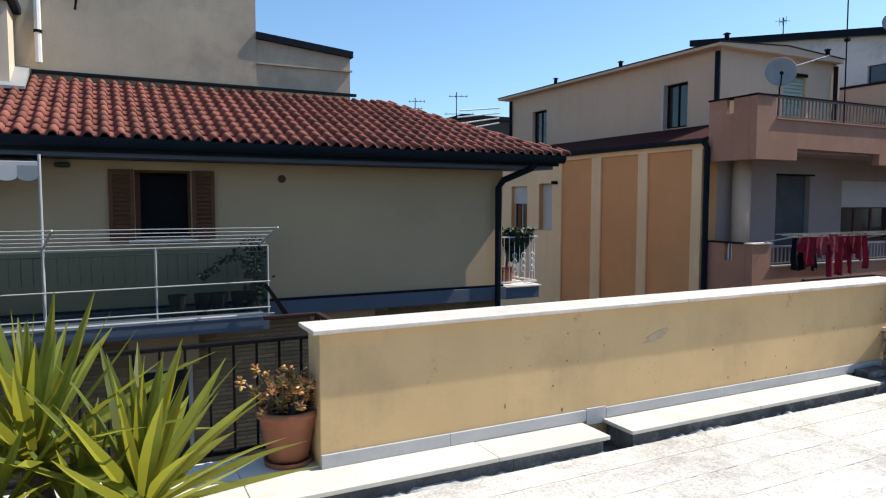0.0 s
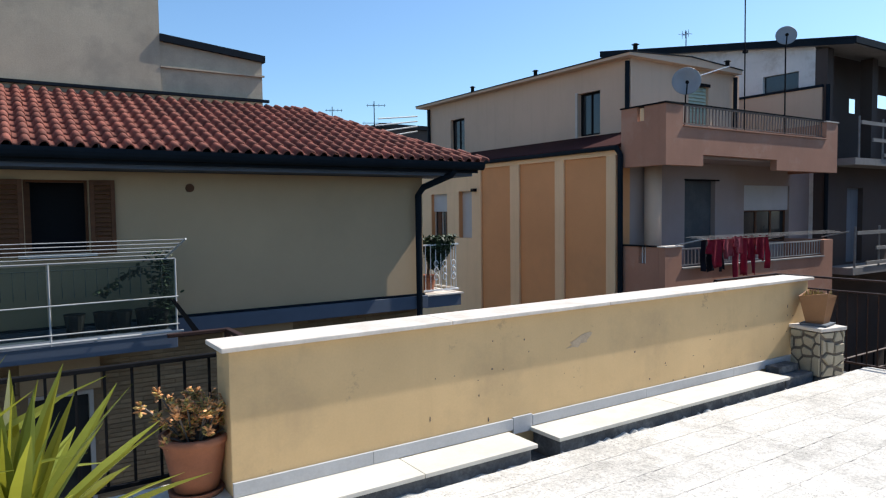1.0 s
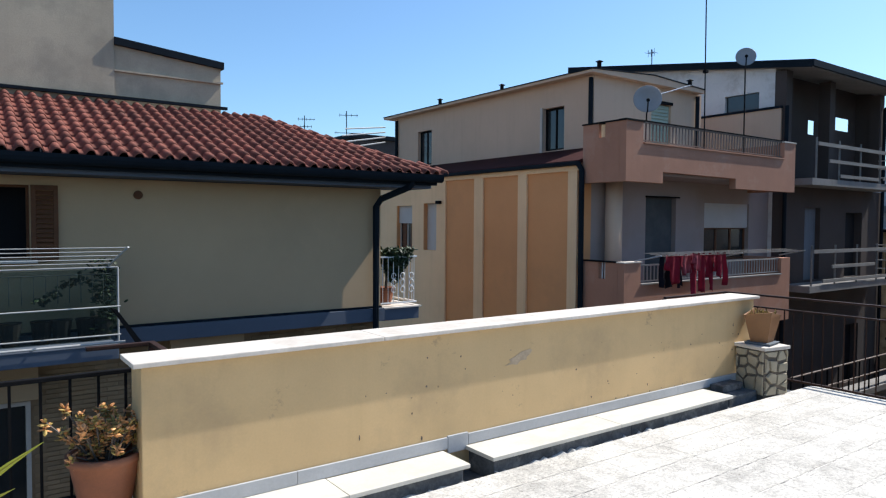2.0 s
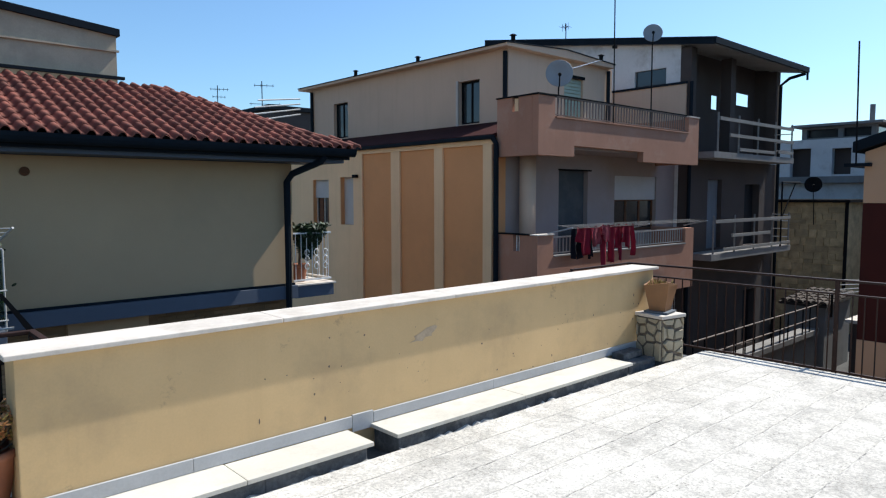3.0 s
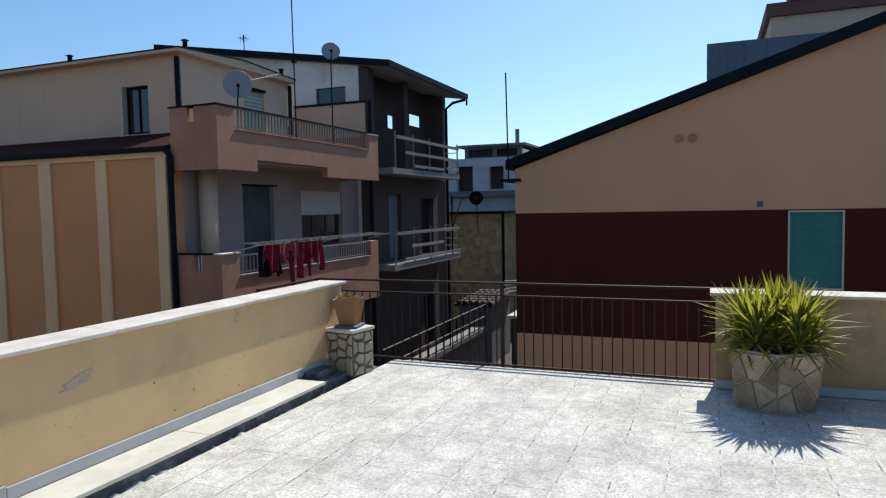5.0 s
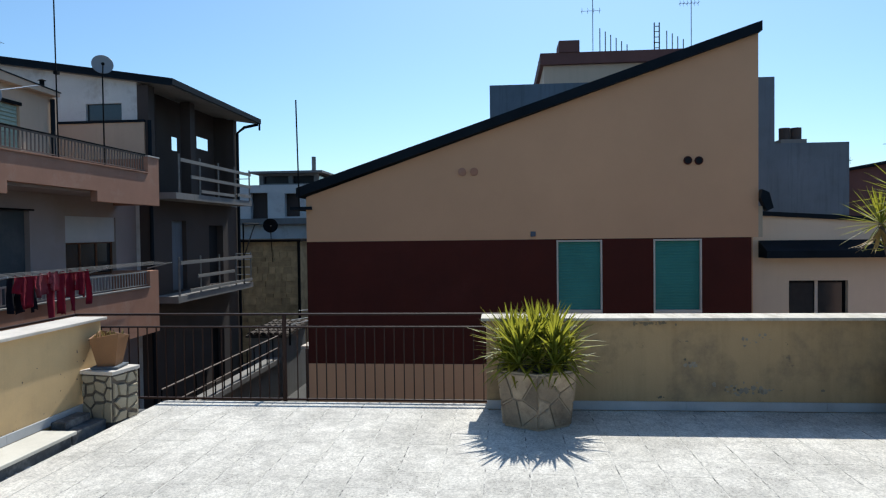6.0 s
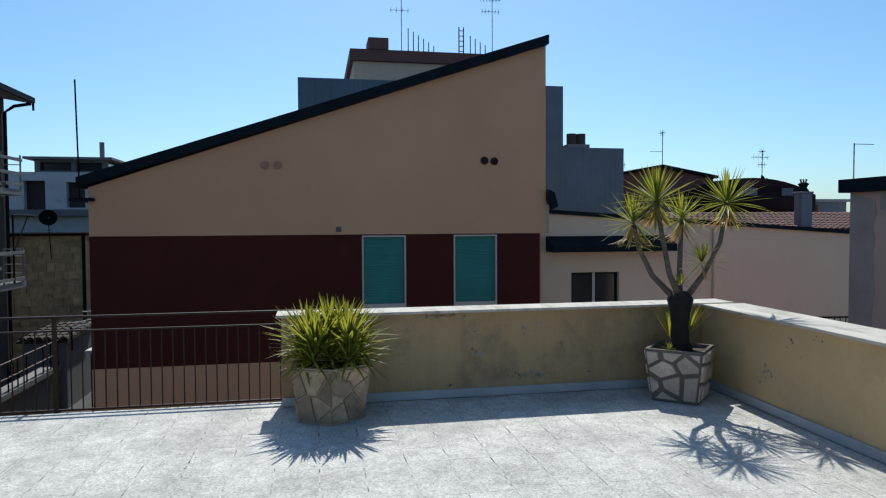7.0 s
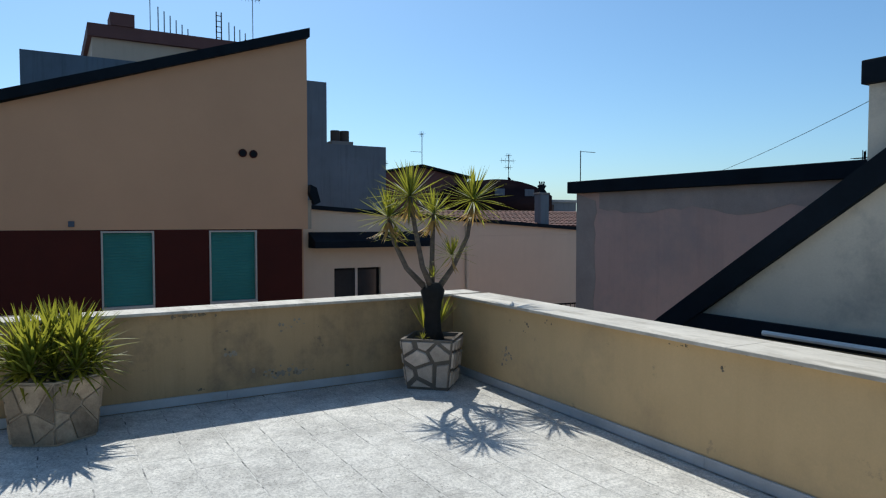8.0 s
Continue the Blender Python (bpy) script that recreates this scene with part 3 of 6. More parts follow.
part("west_flashing", box(DX0 - 0.09, DX0 - 0.002, DY + 0.08, 14.5, 4.562, 4.62), M["black_metal"], db)
part("east_wall", box(DX1 - 0.25, DX1, DY + 0.302, 17, GROUND, 2.60), M["dark_block"], db)
part("loggia_return", prism([(DY + 0.302, 2.605), (10.62, 2.605), (10.62, 5.65), (DY + 0.302, 5.58)], "x", DX1 - 0.248, DX1), M["dark_block"], db)
part("loggia_wall", pierced("y", 10.5, 10.54, DX0 + 0.25, DX1 - 0.25, 2.76, 5.65, [(19.33, 19.73, 4.17, 4.58), (20.98, 21.88, 4.43, 4.82), (17.5, 18.4, 2.77, 4.6)]), M["dark_block"], db)
part("roof", prism([(DB, ROOF0), (DB, ROOF0 + 0.12), (17.2, ROOF0 + 0.12 + PITCH * 8.1), (17.2, ROOF0 + PITCH * 8.1)], "x", 16.58, 22.80), M["concrete"], db, "pale concrete roof soffit")
part("roof_edge", prism([(DB - 0.06, ROOF0 + 0.02), (DB - 0.06, ROOF0 + 0.18), (17.2, ROOF0 + 0.19 + PITCH * 8.16), (17.2, ROOF0 + 0.124 + PITCH * 8.1), (DB - 0.004, ROOF0 + 0.124), (DB - 0.004, ROOF0 + 0.02)], "x", 16.55, 22.85), M["black_metal"], db, "dark roof edge")
part("verge_board", prism([(DB, ROOF0), (DB, ROOF0 + 0.12), (17.2, ROOF0 + 0.12 + PITCH * 8.1), (17.2, ROOF0 + PITCH * 8.1)], "x", 16.55, 16.578), M["black_metal"], db)
part("loggia_floor", box(DX0, 22.0, DB, 10.5, 2.584, 2.75), M["concrete"], db, "bare concrete balcony slab")
part("lower_balcony_slab", box(DX0, 22.0, DB, DY - 0.002, -0.12, 0.05), M["concrete"], db, "bare concrete balcony slab")
for cx in (DX0, 19.08, DX1 - 0.30):
    part("column", box(cx, cx + 0.30, DY, DY + 0.3, 2.752, ROOF0 + 0.08), M["dark_block"], db)
part("downpipe", add_path(bmesh.new(), [(22.7, 9.1, 5.42), (22.5, 9.5, 5.30), (22.45, 9.74, 5.1), (22.45, 9.74, -3.5)], 0.05), M["black_metal"], db)
part("gutter_spout", tube((22.74, 9.06, 5.46), (22.74, 9.06, 5.22), 0.035), M["black_metal"], db)
part("downpipe", tube((DX0 - 0.05, DY - 0.05, 4.6), (DX0 - 0.05, DY - 0.05, GROUND), 0.05), M["black_metal"], db)

# ---- building with the steep gable ----
RX = 13.59
rb = thing("gable_building", (17, 0.3, GROUND), "beige gable building with oxblood band and teal shutters", "building")
R0, R1 = 4.76, -4.18
SLOPE = (5.62 - 2.60) / (R0 - R1)
part("gable_wall", prism([(R0, 1.503), (R0, 2.42), (R1, 2.42 + SLOPE * (R0 - R1)), (R1, 1.503)], "x", RX, RX + 0.3), M["rb_beige"], rb, "beige plaster gable")
W1, W2 = (-1.20, -0.31, 0.095, 1.48), (-3.11, -2.19, 0.095, 1.48)
part("band_wall", pierced("x", RX, RX + 0.3, -4.05, R0, -1.0, 1.50, [W1, W2]), M["rb_brown"], rb, "dark oxblood plaster band")
part("base_wall", pierced("x", RX, RX + 0.3, -4.05, R0, GROUND, -1.003), M["rb_beige"], rb, "beige plaster base")
part("north_wall", box(RX + 0.3, 24, R0 - 0.3, R0, GROUND, 2.36), M["rb_beige"], rb)
part("roof", prism([(R0 + 0.16, 2.41), (R0 + 0.16, 2.60), (R1 - 0.02, 5.62), (R1 - 0.02, 5.43)], "x", RX - 0.16, 22.0), M["black_metal"], rb, "black sheet metal roof edge")
part("south_wall", box(RX + 0.3, 22, R1, R1 + 0.3, GROUND, 5.3), M["rb_beige"], rb)
part("ledge", box(RX - 0.12, 20, R0 - 0.12, R0 + 0.30, 2.16, 2.22), M["black_metal"], rb)

# ---- low cream building ----
CX = 14.09
cb = thing("low_cream_building", (16, -8, GROUND), "low warm white building with dark canopy and window", "building")
part("wall", pierced("x", CX, CX + 0.3, -13.5, -4.2, GROUND, 1.30, [(-6.08, -4.95, -0.45, 0.61)]), M["cw"], cb)
part("wall_top", prism([(-4.2, 1.302), (-4.2, 1.93), (-13.5, 1.32), (-13.5, 1.302)], "x", CX, CX + 0.3), M["cw"], cb)
part("cap", prism([(-4.2, 1.93), (-4.2, 2.02), (-13.5, 1.41), (-13.5, 1.32)], "x", CX - 0.08, CX + 0.45), M["black_metal"], cb, "black sheet metal cap")
part("canopy", prism([(CX - 0.45, 1.08), (CX - 0.45, 1.22), (CX - 0.002, 1.42), (CX - 0.002, 1.08)], "y", -7.25, -4.36), M["black_metal"], cb, "dark sheet metal canopy")

# ---- pink building and the sloped gable beside it ----
pb = thing("pink_building", (5, -10, GROUND), "pink grey plaster building with broad black fascia", "building")
part("wall", box(1.0, 9.60, -12, -8.0, GROUND, 2.15), M["pink"], pb)
rng = random.Random(77)
edge = [(1.2 + 0.2 * k, 1.80 + 0.05 * math.sin(k * 0.7) + rng.uniform(-0.035, 0.035)) for k in range(40)]
part("bare_strip", prism([(1.2, 2.148), *edge, (9.0, 2.148)], "y", -7.9985, -7.994), M["bare_strip"], pb, "grey bare render under the fascia")
edge = [(9.10 + rng.uniform(-0.04, 0.04), -2.0 + 0.2 * k) for k in range(21)]
part("corner_strip", prism([(9.598, -2.0), (9.598, 2.14), *reversed(edge)], "y", -7.9985, -7.993), M["bare_strip"], pb, "grey bare render at the corner")
part("fascia", box(0.9, 9.76, -12.1, -7.9, 2.153, 2.37, 0.01), M["black_metal"], pb, "black sheet metal fascia")
sg = thing("sloped_gable", (2, -5, GROUND), "grey cream gable with black roof flashing", "building")
GY = -4.6
part("wall", prism([(4.5, 0.72), (-2.0, 0.72), (-2.0, 3.2), (0.9, 3.2)], "y", GY - 3.0, GY), M["gable_plaster"], sg)
part("lower_wall", box(-2.0, 4.6, GY - 3.0, GY, GROUND, 0.70), M["gable_plaster"], sg)
K = 0.716
part("verge_flashing", prism([(4.63, 0.665), (1.0, 0.665 + K * 3.63), (1.0, 0.665 + K * 3.63 - 0.22), (4.30, 0.665)], "y", GY + 0.002, GY + 0.06), M["black_metal"], sg, "black roof flashing")
part("foot_flashing", box(-2.0, 4.28, GY + 0.002, GY + 0.05, 0.70, 0.835), M["black_metal"], sg, "black foot flashing")
part("roof", prism([(4.60, 0.665), (1.0, 0.665 + K * 3.60), (1.0, 0.685 + K * 3.60), (4.64, 0.667)], "y", GY - 3.0, GY), M["black_metal"], sg)
cm = thing("chimney_block", (2.3, -5.2, 2), "plastered chimney block with dark fascia cap", "chimney")
part("shaft", box(1.6, 2.74, -5.5, -4.72, 1.0, 2.63), M["gable_plaster"], cm)
part("cap", box(1.5, 2.78, -5.55, -4.68, 2.633, 2.81, 0.01), M["black_metal"], cm)

# ---- far blocks ----
gb = thing("grey_block", (26, -5, GROUND), "blue-grey cement block behind the gable", "building")
part("tall_wall", box(24, 30, -8.52, 1.15, GROUND, 6.75), M["grey_block"], gb)
part("low_wall", box(24.1, 30, -11.0, -8.525, GROUND, 4.5), M["grey_block"], gb)
bb = thing("brown_topped_block", (31, -5, GROUND), "beige block with brown parapet and aerials", "building")
part("wall", box(28, 34, -7.5, -1.0, GROUND, 8.34), M["ob_cream"], bb)
part("parapet", box(27.8, 34.2, -7.6, -0.85, 8.343, 8.80), M["brown_roof"], bb, "brown parapet")
part("turret", box(27.75, 29, -2.42, -1.6, 8.803, 9.27), M["brown_roof"], bb)


# ---- helpers for repeated things ----
def place(mesh, name, m, parent, label=""):
    """A piece that shares its mesh, at the world pose m, under a thing."""
    ob = new(name, mesh)
    ob.matrix_basis = m
    adopt(ob, parent)
    return tagged(ob, label)


def mesh_of(name, bm, material):
    me = bpy.data.meshes.new(name)
    bmesh.ops.recalc_face_normals(bm, faces=bm.faces)
    bm.to_mesh(me)
    bm.free()
    me.materials.append(material)
    return me


def smooth(ob):
    for p in ob.data.polygons:
        p.use_smooth = True
    return ob


def lathe(profile, at, sides=24):
    """A round vessel from (radius, height) pairs."""
    bm = bmesh.new()
    rings = [[bm.verts.new((at[0] + r * math.cos(2 * math.pi * k / sides), at[1] + r * math.sin(2 * math.pi * k / sides), at[2] + z)) for k in range(sides)] for r, z in profile]
    for a, b in zip(rings, rings[1:]):
        for k in range(sides):
            bm.faces.new((a[k], a[(k + 1) % sides], b[(k + 1) % sides], b[k]))
    bm.faces.new(rings[0])
    bm.faces.new(rings[-1])
    return bm


def clip_poly(poly, n, d):
    """The part of a 2D polygon where dot(p, n) <= d."""
    out = []
    for i, p in enumerate(poly):
        q = poly[(i + 1) % len(poly)]
        a, b = p[0] * n[0] + p[1] * n[1] - d, q[0] * n[0] + q[1] * n[1] - d
        if a <= 0:
            out.append(p)
        if a * b < 0:
            t = a / (a - b)
            out.append((p[0] + t * (q[0] - p[0]), p[1] + t * (q[1] - p[1])))
    return out


def crazy_cells(w, h, n, rng, gap):
    """Irregular stones that fill a w by h panel, with mortar gaps."""
    pts = []
    while len(pts) < n:
        c = max(((rng.uniform(0, w), rng.uniform(0, h)) for _ in range(8)), key=lambda p: min([math.dist(p, q) for q in pts] or [1]))
        pts.append(c)
    cells = []
    for p in pts:
        poly = [(gap / 2, gap / 2), (w - gap / 2, gap / 2), (w - gap / 2, h - gap / 2), (gap / 2, h - gap / 2)]
        for q in pts:
            if q is not p and poly:
                dx, dy = q[0] - p[0], q[1] - p[1]
                k = math.hypot(dx, dy)
                nx, ny = dx / k, dy / k
                g = gap * rng.uniform(0.6, 1.5)
                poly = clip_poly(poly, (nx, ny), (p[0] + q[0]) / 2 * nx + (p[1] + q[1]) / 2 * ny - g / 2)
        if len(poly) >= 3:
            cells.append(poly)
    return cells


def clad(parent, corners, n, seed, gap=0.018, proud=0.012, stone="stone_clad"):
    """Irregular flat stones set on the quad of corners (bottom left, bottom right, top right, top left, seen from outside)."""
    rng = random.Random(seed)
    a, b, c, d = [Vector(p) for p in corners]
    w, h = (b - a).length, (d - a).length
    normal = (b - a).cross(d - a).normalized()
    for poly in crazy_cells(w, h, n, rng, gap):
        bm = bmesh.new()
        lift = proud * rng.uniform(0.5, 1.4)

        def at(p, k):
            u, v = p[0] / w, p[1] / h
            return a.lerp(b, u).lerp(d.lerp(c, u), v) + normal * k
        cx, cy = sum(p[0] for p in poly) / len(poly), sum(p[1] for p in poly) / len(poly)
        base = [bm.verts.new(at(p, -0.004)) for p in poly]
        top = [bm.verts.new(at((cx + (p[0] - cx) * 0.93, cy + (p[1] - cy) * 0.93), lift)) for p in poly]
        bm.faces.new(top)
        for i in range(len(poly)):
            j = (i + 1) % len(poly)
            bm.faces.new((base[i], base[j], top[j], top[i]))
        part("stone", bm, M[stone], parent)


def blade(bend, width, segs=5):
    """A sword leaf of length 1 along z, folded along its middle, that bends towards +x."""
    bm = bmesh.new()
    rows = []
    for i in range(segs + 1):
        t = i / segs
        ang = bend * t * t
        x, z = bend * 0.42 * t ** 2.2, t * (1 - 0.10 * abs(bend) * t)
        w = width * (0.55 + 1.2 * t - 0.2 * t * t if t < 0.4 else 1.0 - ((t - 0.4) / 0.6) ** 1.7) * 0.5
        w = max(w, 0.0015)
        fold = w * 0.35
        rows.append([bm.verts.new((x - fold, -w, z)), bm.verts.new((x, 0, z)), bm.verts.new((x - fold, w, z))])
    for p, q in zip(rows, rows[1:]):
        for k in (0, 1):
            bm.faces.new((p[k], p[k + 1], q[k + 1], q[k]))
    return bm


LEAVES = [mesh_of("leaf", blade(b, 0.085), M["leaf"]) for b in (0.05, 0.25, 0.5, -0.12)]
LEAVES_DRY = [mesh_of("dry_leaf", blade(b, 0.07), M["leaf_dry"]) for b in (0.6, 1.1)]


def rosette(parent, at, n, length, seed, low=-0.35, dry=0, thick=1.0, lean=(0, 0)):
    """Sword leaves that fan out of one point, the outer ones lower and longer."""
    rng = random.Random(seed)
    for i in range(n):
        t = (i + 0.5) / n
        el = (1 - t) ** 0.8 * (math.pi / 2 - low) + low
        az = i * 2.399963 + rng.uniform(-0.3, 0.3)
        ln = length * (0.70 + 0.36 * t ** 0.7) * rng.uniform(0.85, 1.10)
        d = Vector((math.cos(az) * math.cos(el) + lean[0], math.sin(az) * math.cos(el) + lean[1], math.sin(el) + 0.001)).normalized()
        m = Matrix.Translation(Vector(at) + d * 0.012) @ d.to_track_quat("Z", "X").to_matrix().to_4x4()
        # turn so that the bend goes downwards
        side = m.to_3x3() @ Vector((1, 0, 0))
        down = Vector((d.x * d.z, d.y * d.z, -(d.x * d.x + d.y * d.y)))
        if down.length > 1e-4:
            down.normalize()
            y = m.to_3x3() @ Vector((0, 1, 0))
            m = m @ Matrix.Rotation(math.atan2(down.dot(y), down.dot(side)), 4, "Z")
        me = LEAVES[rng.choice((0, 0, 1, 1, 3))] if el > 0.2 else LEAVES[rng.choice((0, 1, 2))]
        place(me, "leaf", m @ Matrix.Diagonal((ln * thick, ln * thick, ln, 1)), parent)
    for i in range(dry):
        az = rng.uniform(0, 2 * math.pi)
        d = Vector((math.cos(az) * 0.45, math.sin(az) * 0.45, -1)).normalized()
        m = Matrix.Translation(Vector(at) - Vector((0, 0, 0.02))) @ d.to_track_quat("Z", "X").to_matrix().to_4x4()
        place(rng.choice(LEAVES_DRY), "dry_leaf", m @ Matrix.Diagonal((length * 0.8,) * 3 + (1,)), parent, "dry brown leaf")


# ---- terrace railing, bracketed outside the edge of the deck ----
RAILX, RAILN = 7.17, 5.52
rl = thing("terrace_railing", (RAILX, 3.0, -0.2), "brown painted iron railing along the terrace edge", "railing")
part("top_rail", box(RAILX - 0.022, RAILX + 0.022, 0.45, RAILN + 0.02, 0.812, 0.834, 0.005), M["rail"], rl)
part("second_rail", box(RAILX - 0.015, RAILX + 0.015, 0.45, RAILN, 0.676, 0.694, 0.004), M["rail"], rl)
part("bottom_rail", box(RAILX - 0.015, RAILX + 0.015, 0.45, RAILN, -0.112, -0.090, 0.004), M["rail"], rl)
BAL = mesh_of("baluster", box(-0.0055, 0.0055, -0.0055, 0.0055, 0.0, 0.766), M["rail"])
y = 0.55
while y < RAILN - 0.05:
    if abs(y - 3.13) > 0.045:
        place(BAL, "baluster", Matrix.Translation((RAILX, y, -0.090)), rl)
    y += 0.106
for y in (0.50, 3.13, RAILN):
    part("post", box(RAILX - 0.019, RAILX + 0.019, y - 0.019, y + 0.019, -0.30, 0.812, 0.004), M["rail"], rl)
    part("bracket", box(FE + 0.002, RAILX - 0.024, y - 0.02, y + 0.02, -0.26, -0.20) if y < 5.2 else box(FE - 0.1, RAILX - 0.024, 5.17, 5.21, -0.26, -0.20), M["rail"], rl)
part("top_rail", box(5.98, RAILX - 0.022, RAILN - 0.02, RAILN + 0.02, 0.812, 0.834, 0.005), M["rail"], rl)
part("second_rail", box(5.98, RAILX - 0.022, RAILN - 0.015, RAILN + 0.015, 0.676, 0.694, 0.004), M["rail"], rl)
part("post", box(5.96, 6.0, RAILN - 0.02, RAILN + 0.02, -0.30, 0.812, 0.004), M["rail"], rl)
part("bracket", box(5.96, 6.0, 5.252, RAILN - 0.02, -0.26, -0.20), M["rail"], rl)
part("bracket", box(RAILX - 0.02, RAILX + 0.02, 5.17, RAILN - 0.02, -0.26, -0.20), M["rail"], rl)
kb = thing("deck_kerb", (6.6, 2.7, 0), "thin grey stone edge strip of the terrace", "kerb", kind="structure")
part("strip", box(6.603, FE, 0.905, 4.20, -0.012, 0.002, 0.001), M["tile_joined"], kb)
rn = thing("end_railing", (0.3, 5.3, 0), "short brown iron handrail behind the parapet", "railing")
part("top_rail", box(0.22, 0.62, 5.48, 5.52, 0.845, 0.87, 0.005), M["rail"], rn)
part("return_rail", box(0.58, 0.62, 4.95, 5.478, 0.845, 0.87, 0.005), M["rail"], rn)
for x, yy in ((0.6, 5.5), (0.6, 4.97)):
    part("post", box(x - 0.018, x + 0.018, yy - 0.018, yy + 0.018, -0.30 if yy > 5.2 else -0.09, 0.845, 0.004), M["rail"], rn)
part("bracket", box(0.58, 0.62, 5.252, 5.48, -0.26, -0.22), M["rail"], rn)
rw = thing("side_railing", (-2.0, 5.05, 0), "dark iron railing with thin upright bars", "railing")
part("top_rail", box(-4.5, 0.42, 5.03, 5.07, 0.780, 0.805, 0.005), M["iron"], rw)
part("bottom_rail", box(-4.5, 0.42, 5.035, 5.065, 0.105, 0.130, 0.004), M["iron"], rw)
BARW = mesh_of("baluster", box(-0.007, 0.007, -0.007, 0.007, 0.0, 0.65), M["iron"])
for i in range(35):
    place(BARW, "baluster", Matrix.Translation((0.36 - 0.14 * i, 5.05, 0.130)), rw)

# ---- pedestal with pot ----
pd = thing("stone_pedestal", (5.95, 4.4, 0), "square pedestal clad in irregular pale stones", "pedestal")
PX0, PX1, PY0, PY1 = 5.825, 6.155, 4.235, 4.565
part("core", box(PX0 + 0.012, PX1 - 0.012, PY0 + 0.012, PY1, -0.09, 0.44), M["mortar"], pd, "grey mortar core")
part("top_slab", box(PX0 - 0.015, PX1 + 0.015, PY0 - 0.015, PY1 + 0.015, 0.441, 0.475, 0.006), M["coping"], pd, "pale stone top slab")
clad(pd, [(PX0, PY0, 0.0), (PX1, PY0, 0.0), (PX1, PY0, 0.44), (PX0, PY0, 0.44)], 12, 4, gap=0.026, stone="ped_stone")
clad(pd, [(PX0, PY1, 0.0), (PX0, PY0, 0.0), (PX0, PY0, 0.44), (PX0, PY1, 0.44)], 12, 5, gap=0.022, stone="ped_stone")
clad(pd, [(PX1, PY0, 0.0), (PX1, PY1, 0.0), (PX1, PY1, 0.44), (PX1, PY0, 0.44)], 12, 6, gap=0.022, stone="ped_stone")
pd.matrix_basis = Matrix.Translation((5.99, 4.40, 0)) @ Matrix.Rotation(radians(-10), 4, "Z") @ Matrix.Translation((-5.99, -4.40, 0)) @ pd.matrix_basis
tp = thing("square_pot", (5.99, 4.40, 0.475), "tan square plastic pot with a notched rim", "pot")
C = Vector((5.99, 4.40, 0))


def square_ring(r, z, turn=0.15):
    return [(C.x + r * math.sqrt(2) * math.cos(turn + math.pi / 4 + k * math.pi / 2), C.y + r * math.sqrt(2) * math.sin(turn + math.pi / 4 + k * math.pi / 2), z) for k in range(4)]


def pot_shell(rings):
    bm = bmesh.new()
    vs = [[bm.verts.new(p) for p in r] for r in rings]
    for a, b in zip(vs, vs[1:]):
        for k in range(len(a)):
            bm.faces.new((a[k], a[(k + 1) % len(a)], b[(k + 1) % len(a)], b[k]))
    bm.faces.new(vs[0])
    bm.faces.new(vs[-1])
    return bm


rim = square_ring(0.133, 0.760)
rim = [(x, y, z + (0.045 if k % 2 == 0 else 0.0)) for k, (x, y, z) in enumerate(rim)]
part("pot", pot_shell([square_ring(0.080, 0.50), square_ring(0.127, 0.752), rim, [(C.x + (x - C.x) * 0.90, C.y + (y - C.y) * 0.90, z) for x, y, z in rim], square_ring(0.108, 0.728)]), M["tan_pot"], tp)
part("saucer", pot_shell([square_ring(0.115, 0.4755), square_ring(0.125, 0.499), square_ring(0.10, 0.4995)]), M["grey_block"], tp, "blue-grey saucer")
rng = random.Random(8)
bm = bmesh.new()
for _ in range(60):
    p = Vector((C.x + rng.uniform(-0.095, 0.095), C.y + rng.uniform(-0.095, 0.095), 0.728))
    add_tube(bm, p, p + Vector((rng.uniform(-0.03, 0.03), rng.uniform(-0.03, 0.03), rng.uniform(0.03, 0.09))), 0.009, 0.003, 5)
part("foliage", bm, M["succulent"], tp, "small dry succulent foliage")

# ---- round-leaved pot at the end of the north parapet ----
rp = thing("terracotta_pot", (0.21, 4.80, 0.09), "round terracotta pot with a reddish jade plant", "potted plant")
smooth(part("pot", lathe([(0.085, 0.022), (0.12, 0.03), (0.155, 0.20), (0.172, 0.29), (0.188, 0.295), (0.190, 0.335), (0.172, 0.337), (0.160, 0.30), (0.02, 0.295)], (0.21, 4.80, 0.09), 28), M["terracotta"], rp))
part("saucer", lathe([(0.12, 0.0), (0.145, 0.002), (0.150, 0.03), (0.14, 0.03), (0.12, 0.018)], (0.21, 4.80, 0.091), 24), M["terracotta"], rp, "terracotta saucer")
green, red = bmesh.new(), bmesh.new()
rng = random.Random(12)
for i in range(72):
    az, r = rng.uniform(0, 6.283), rng.uniform(0.03, 0.20)
    foot = Vector((0.21 + 0.35 * r * math.cos(az), 4.80 + 0.35 * r * math.sin(az), 0.385))
    tip = Vector((0.21 + r * math.cos(az), 4.80 + r * math.sin(az), 0.43 + rng.uniform(0.02, 0.20)))
    if i < 3:
        tip += Vector((-0.13, 0, 0.05))
    part("stem", tube(foot, tip, 0.005, sides=5), M["bark"], rp)
    for k in range(15):
        d = Vector((rng.uniform(-1, 1), rng.uniform(-1, 1), rng.uniform(-0.3, 1))).normalized()
        m = Matrix.Translation(tip + d * 0.018 - Vector((0, 0, rng.uniform(0, 0.05)))) @ d.to_track_quat("Z", "Y").to_matrix().to_4x4() @ Matrix.Diagonal((0.012, 0.006, 0.021, 1))
        bmesh.ops.create_icosphere(red if rng.random() < 0.58 else green, subdivisions=1, radius=1.0, matrix=m)
part("green_leaves", green, M["succulent"], rp)
part("red_leaves", red, M["succulent_red"], rp, "orange-red jade leaves")

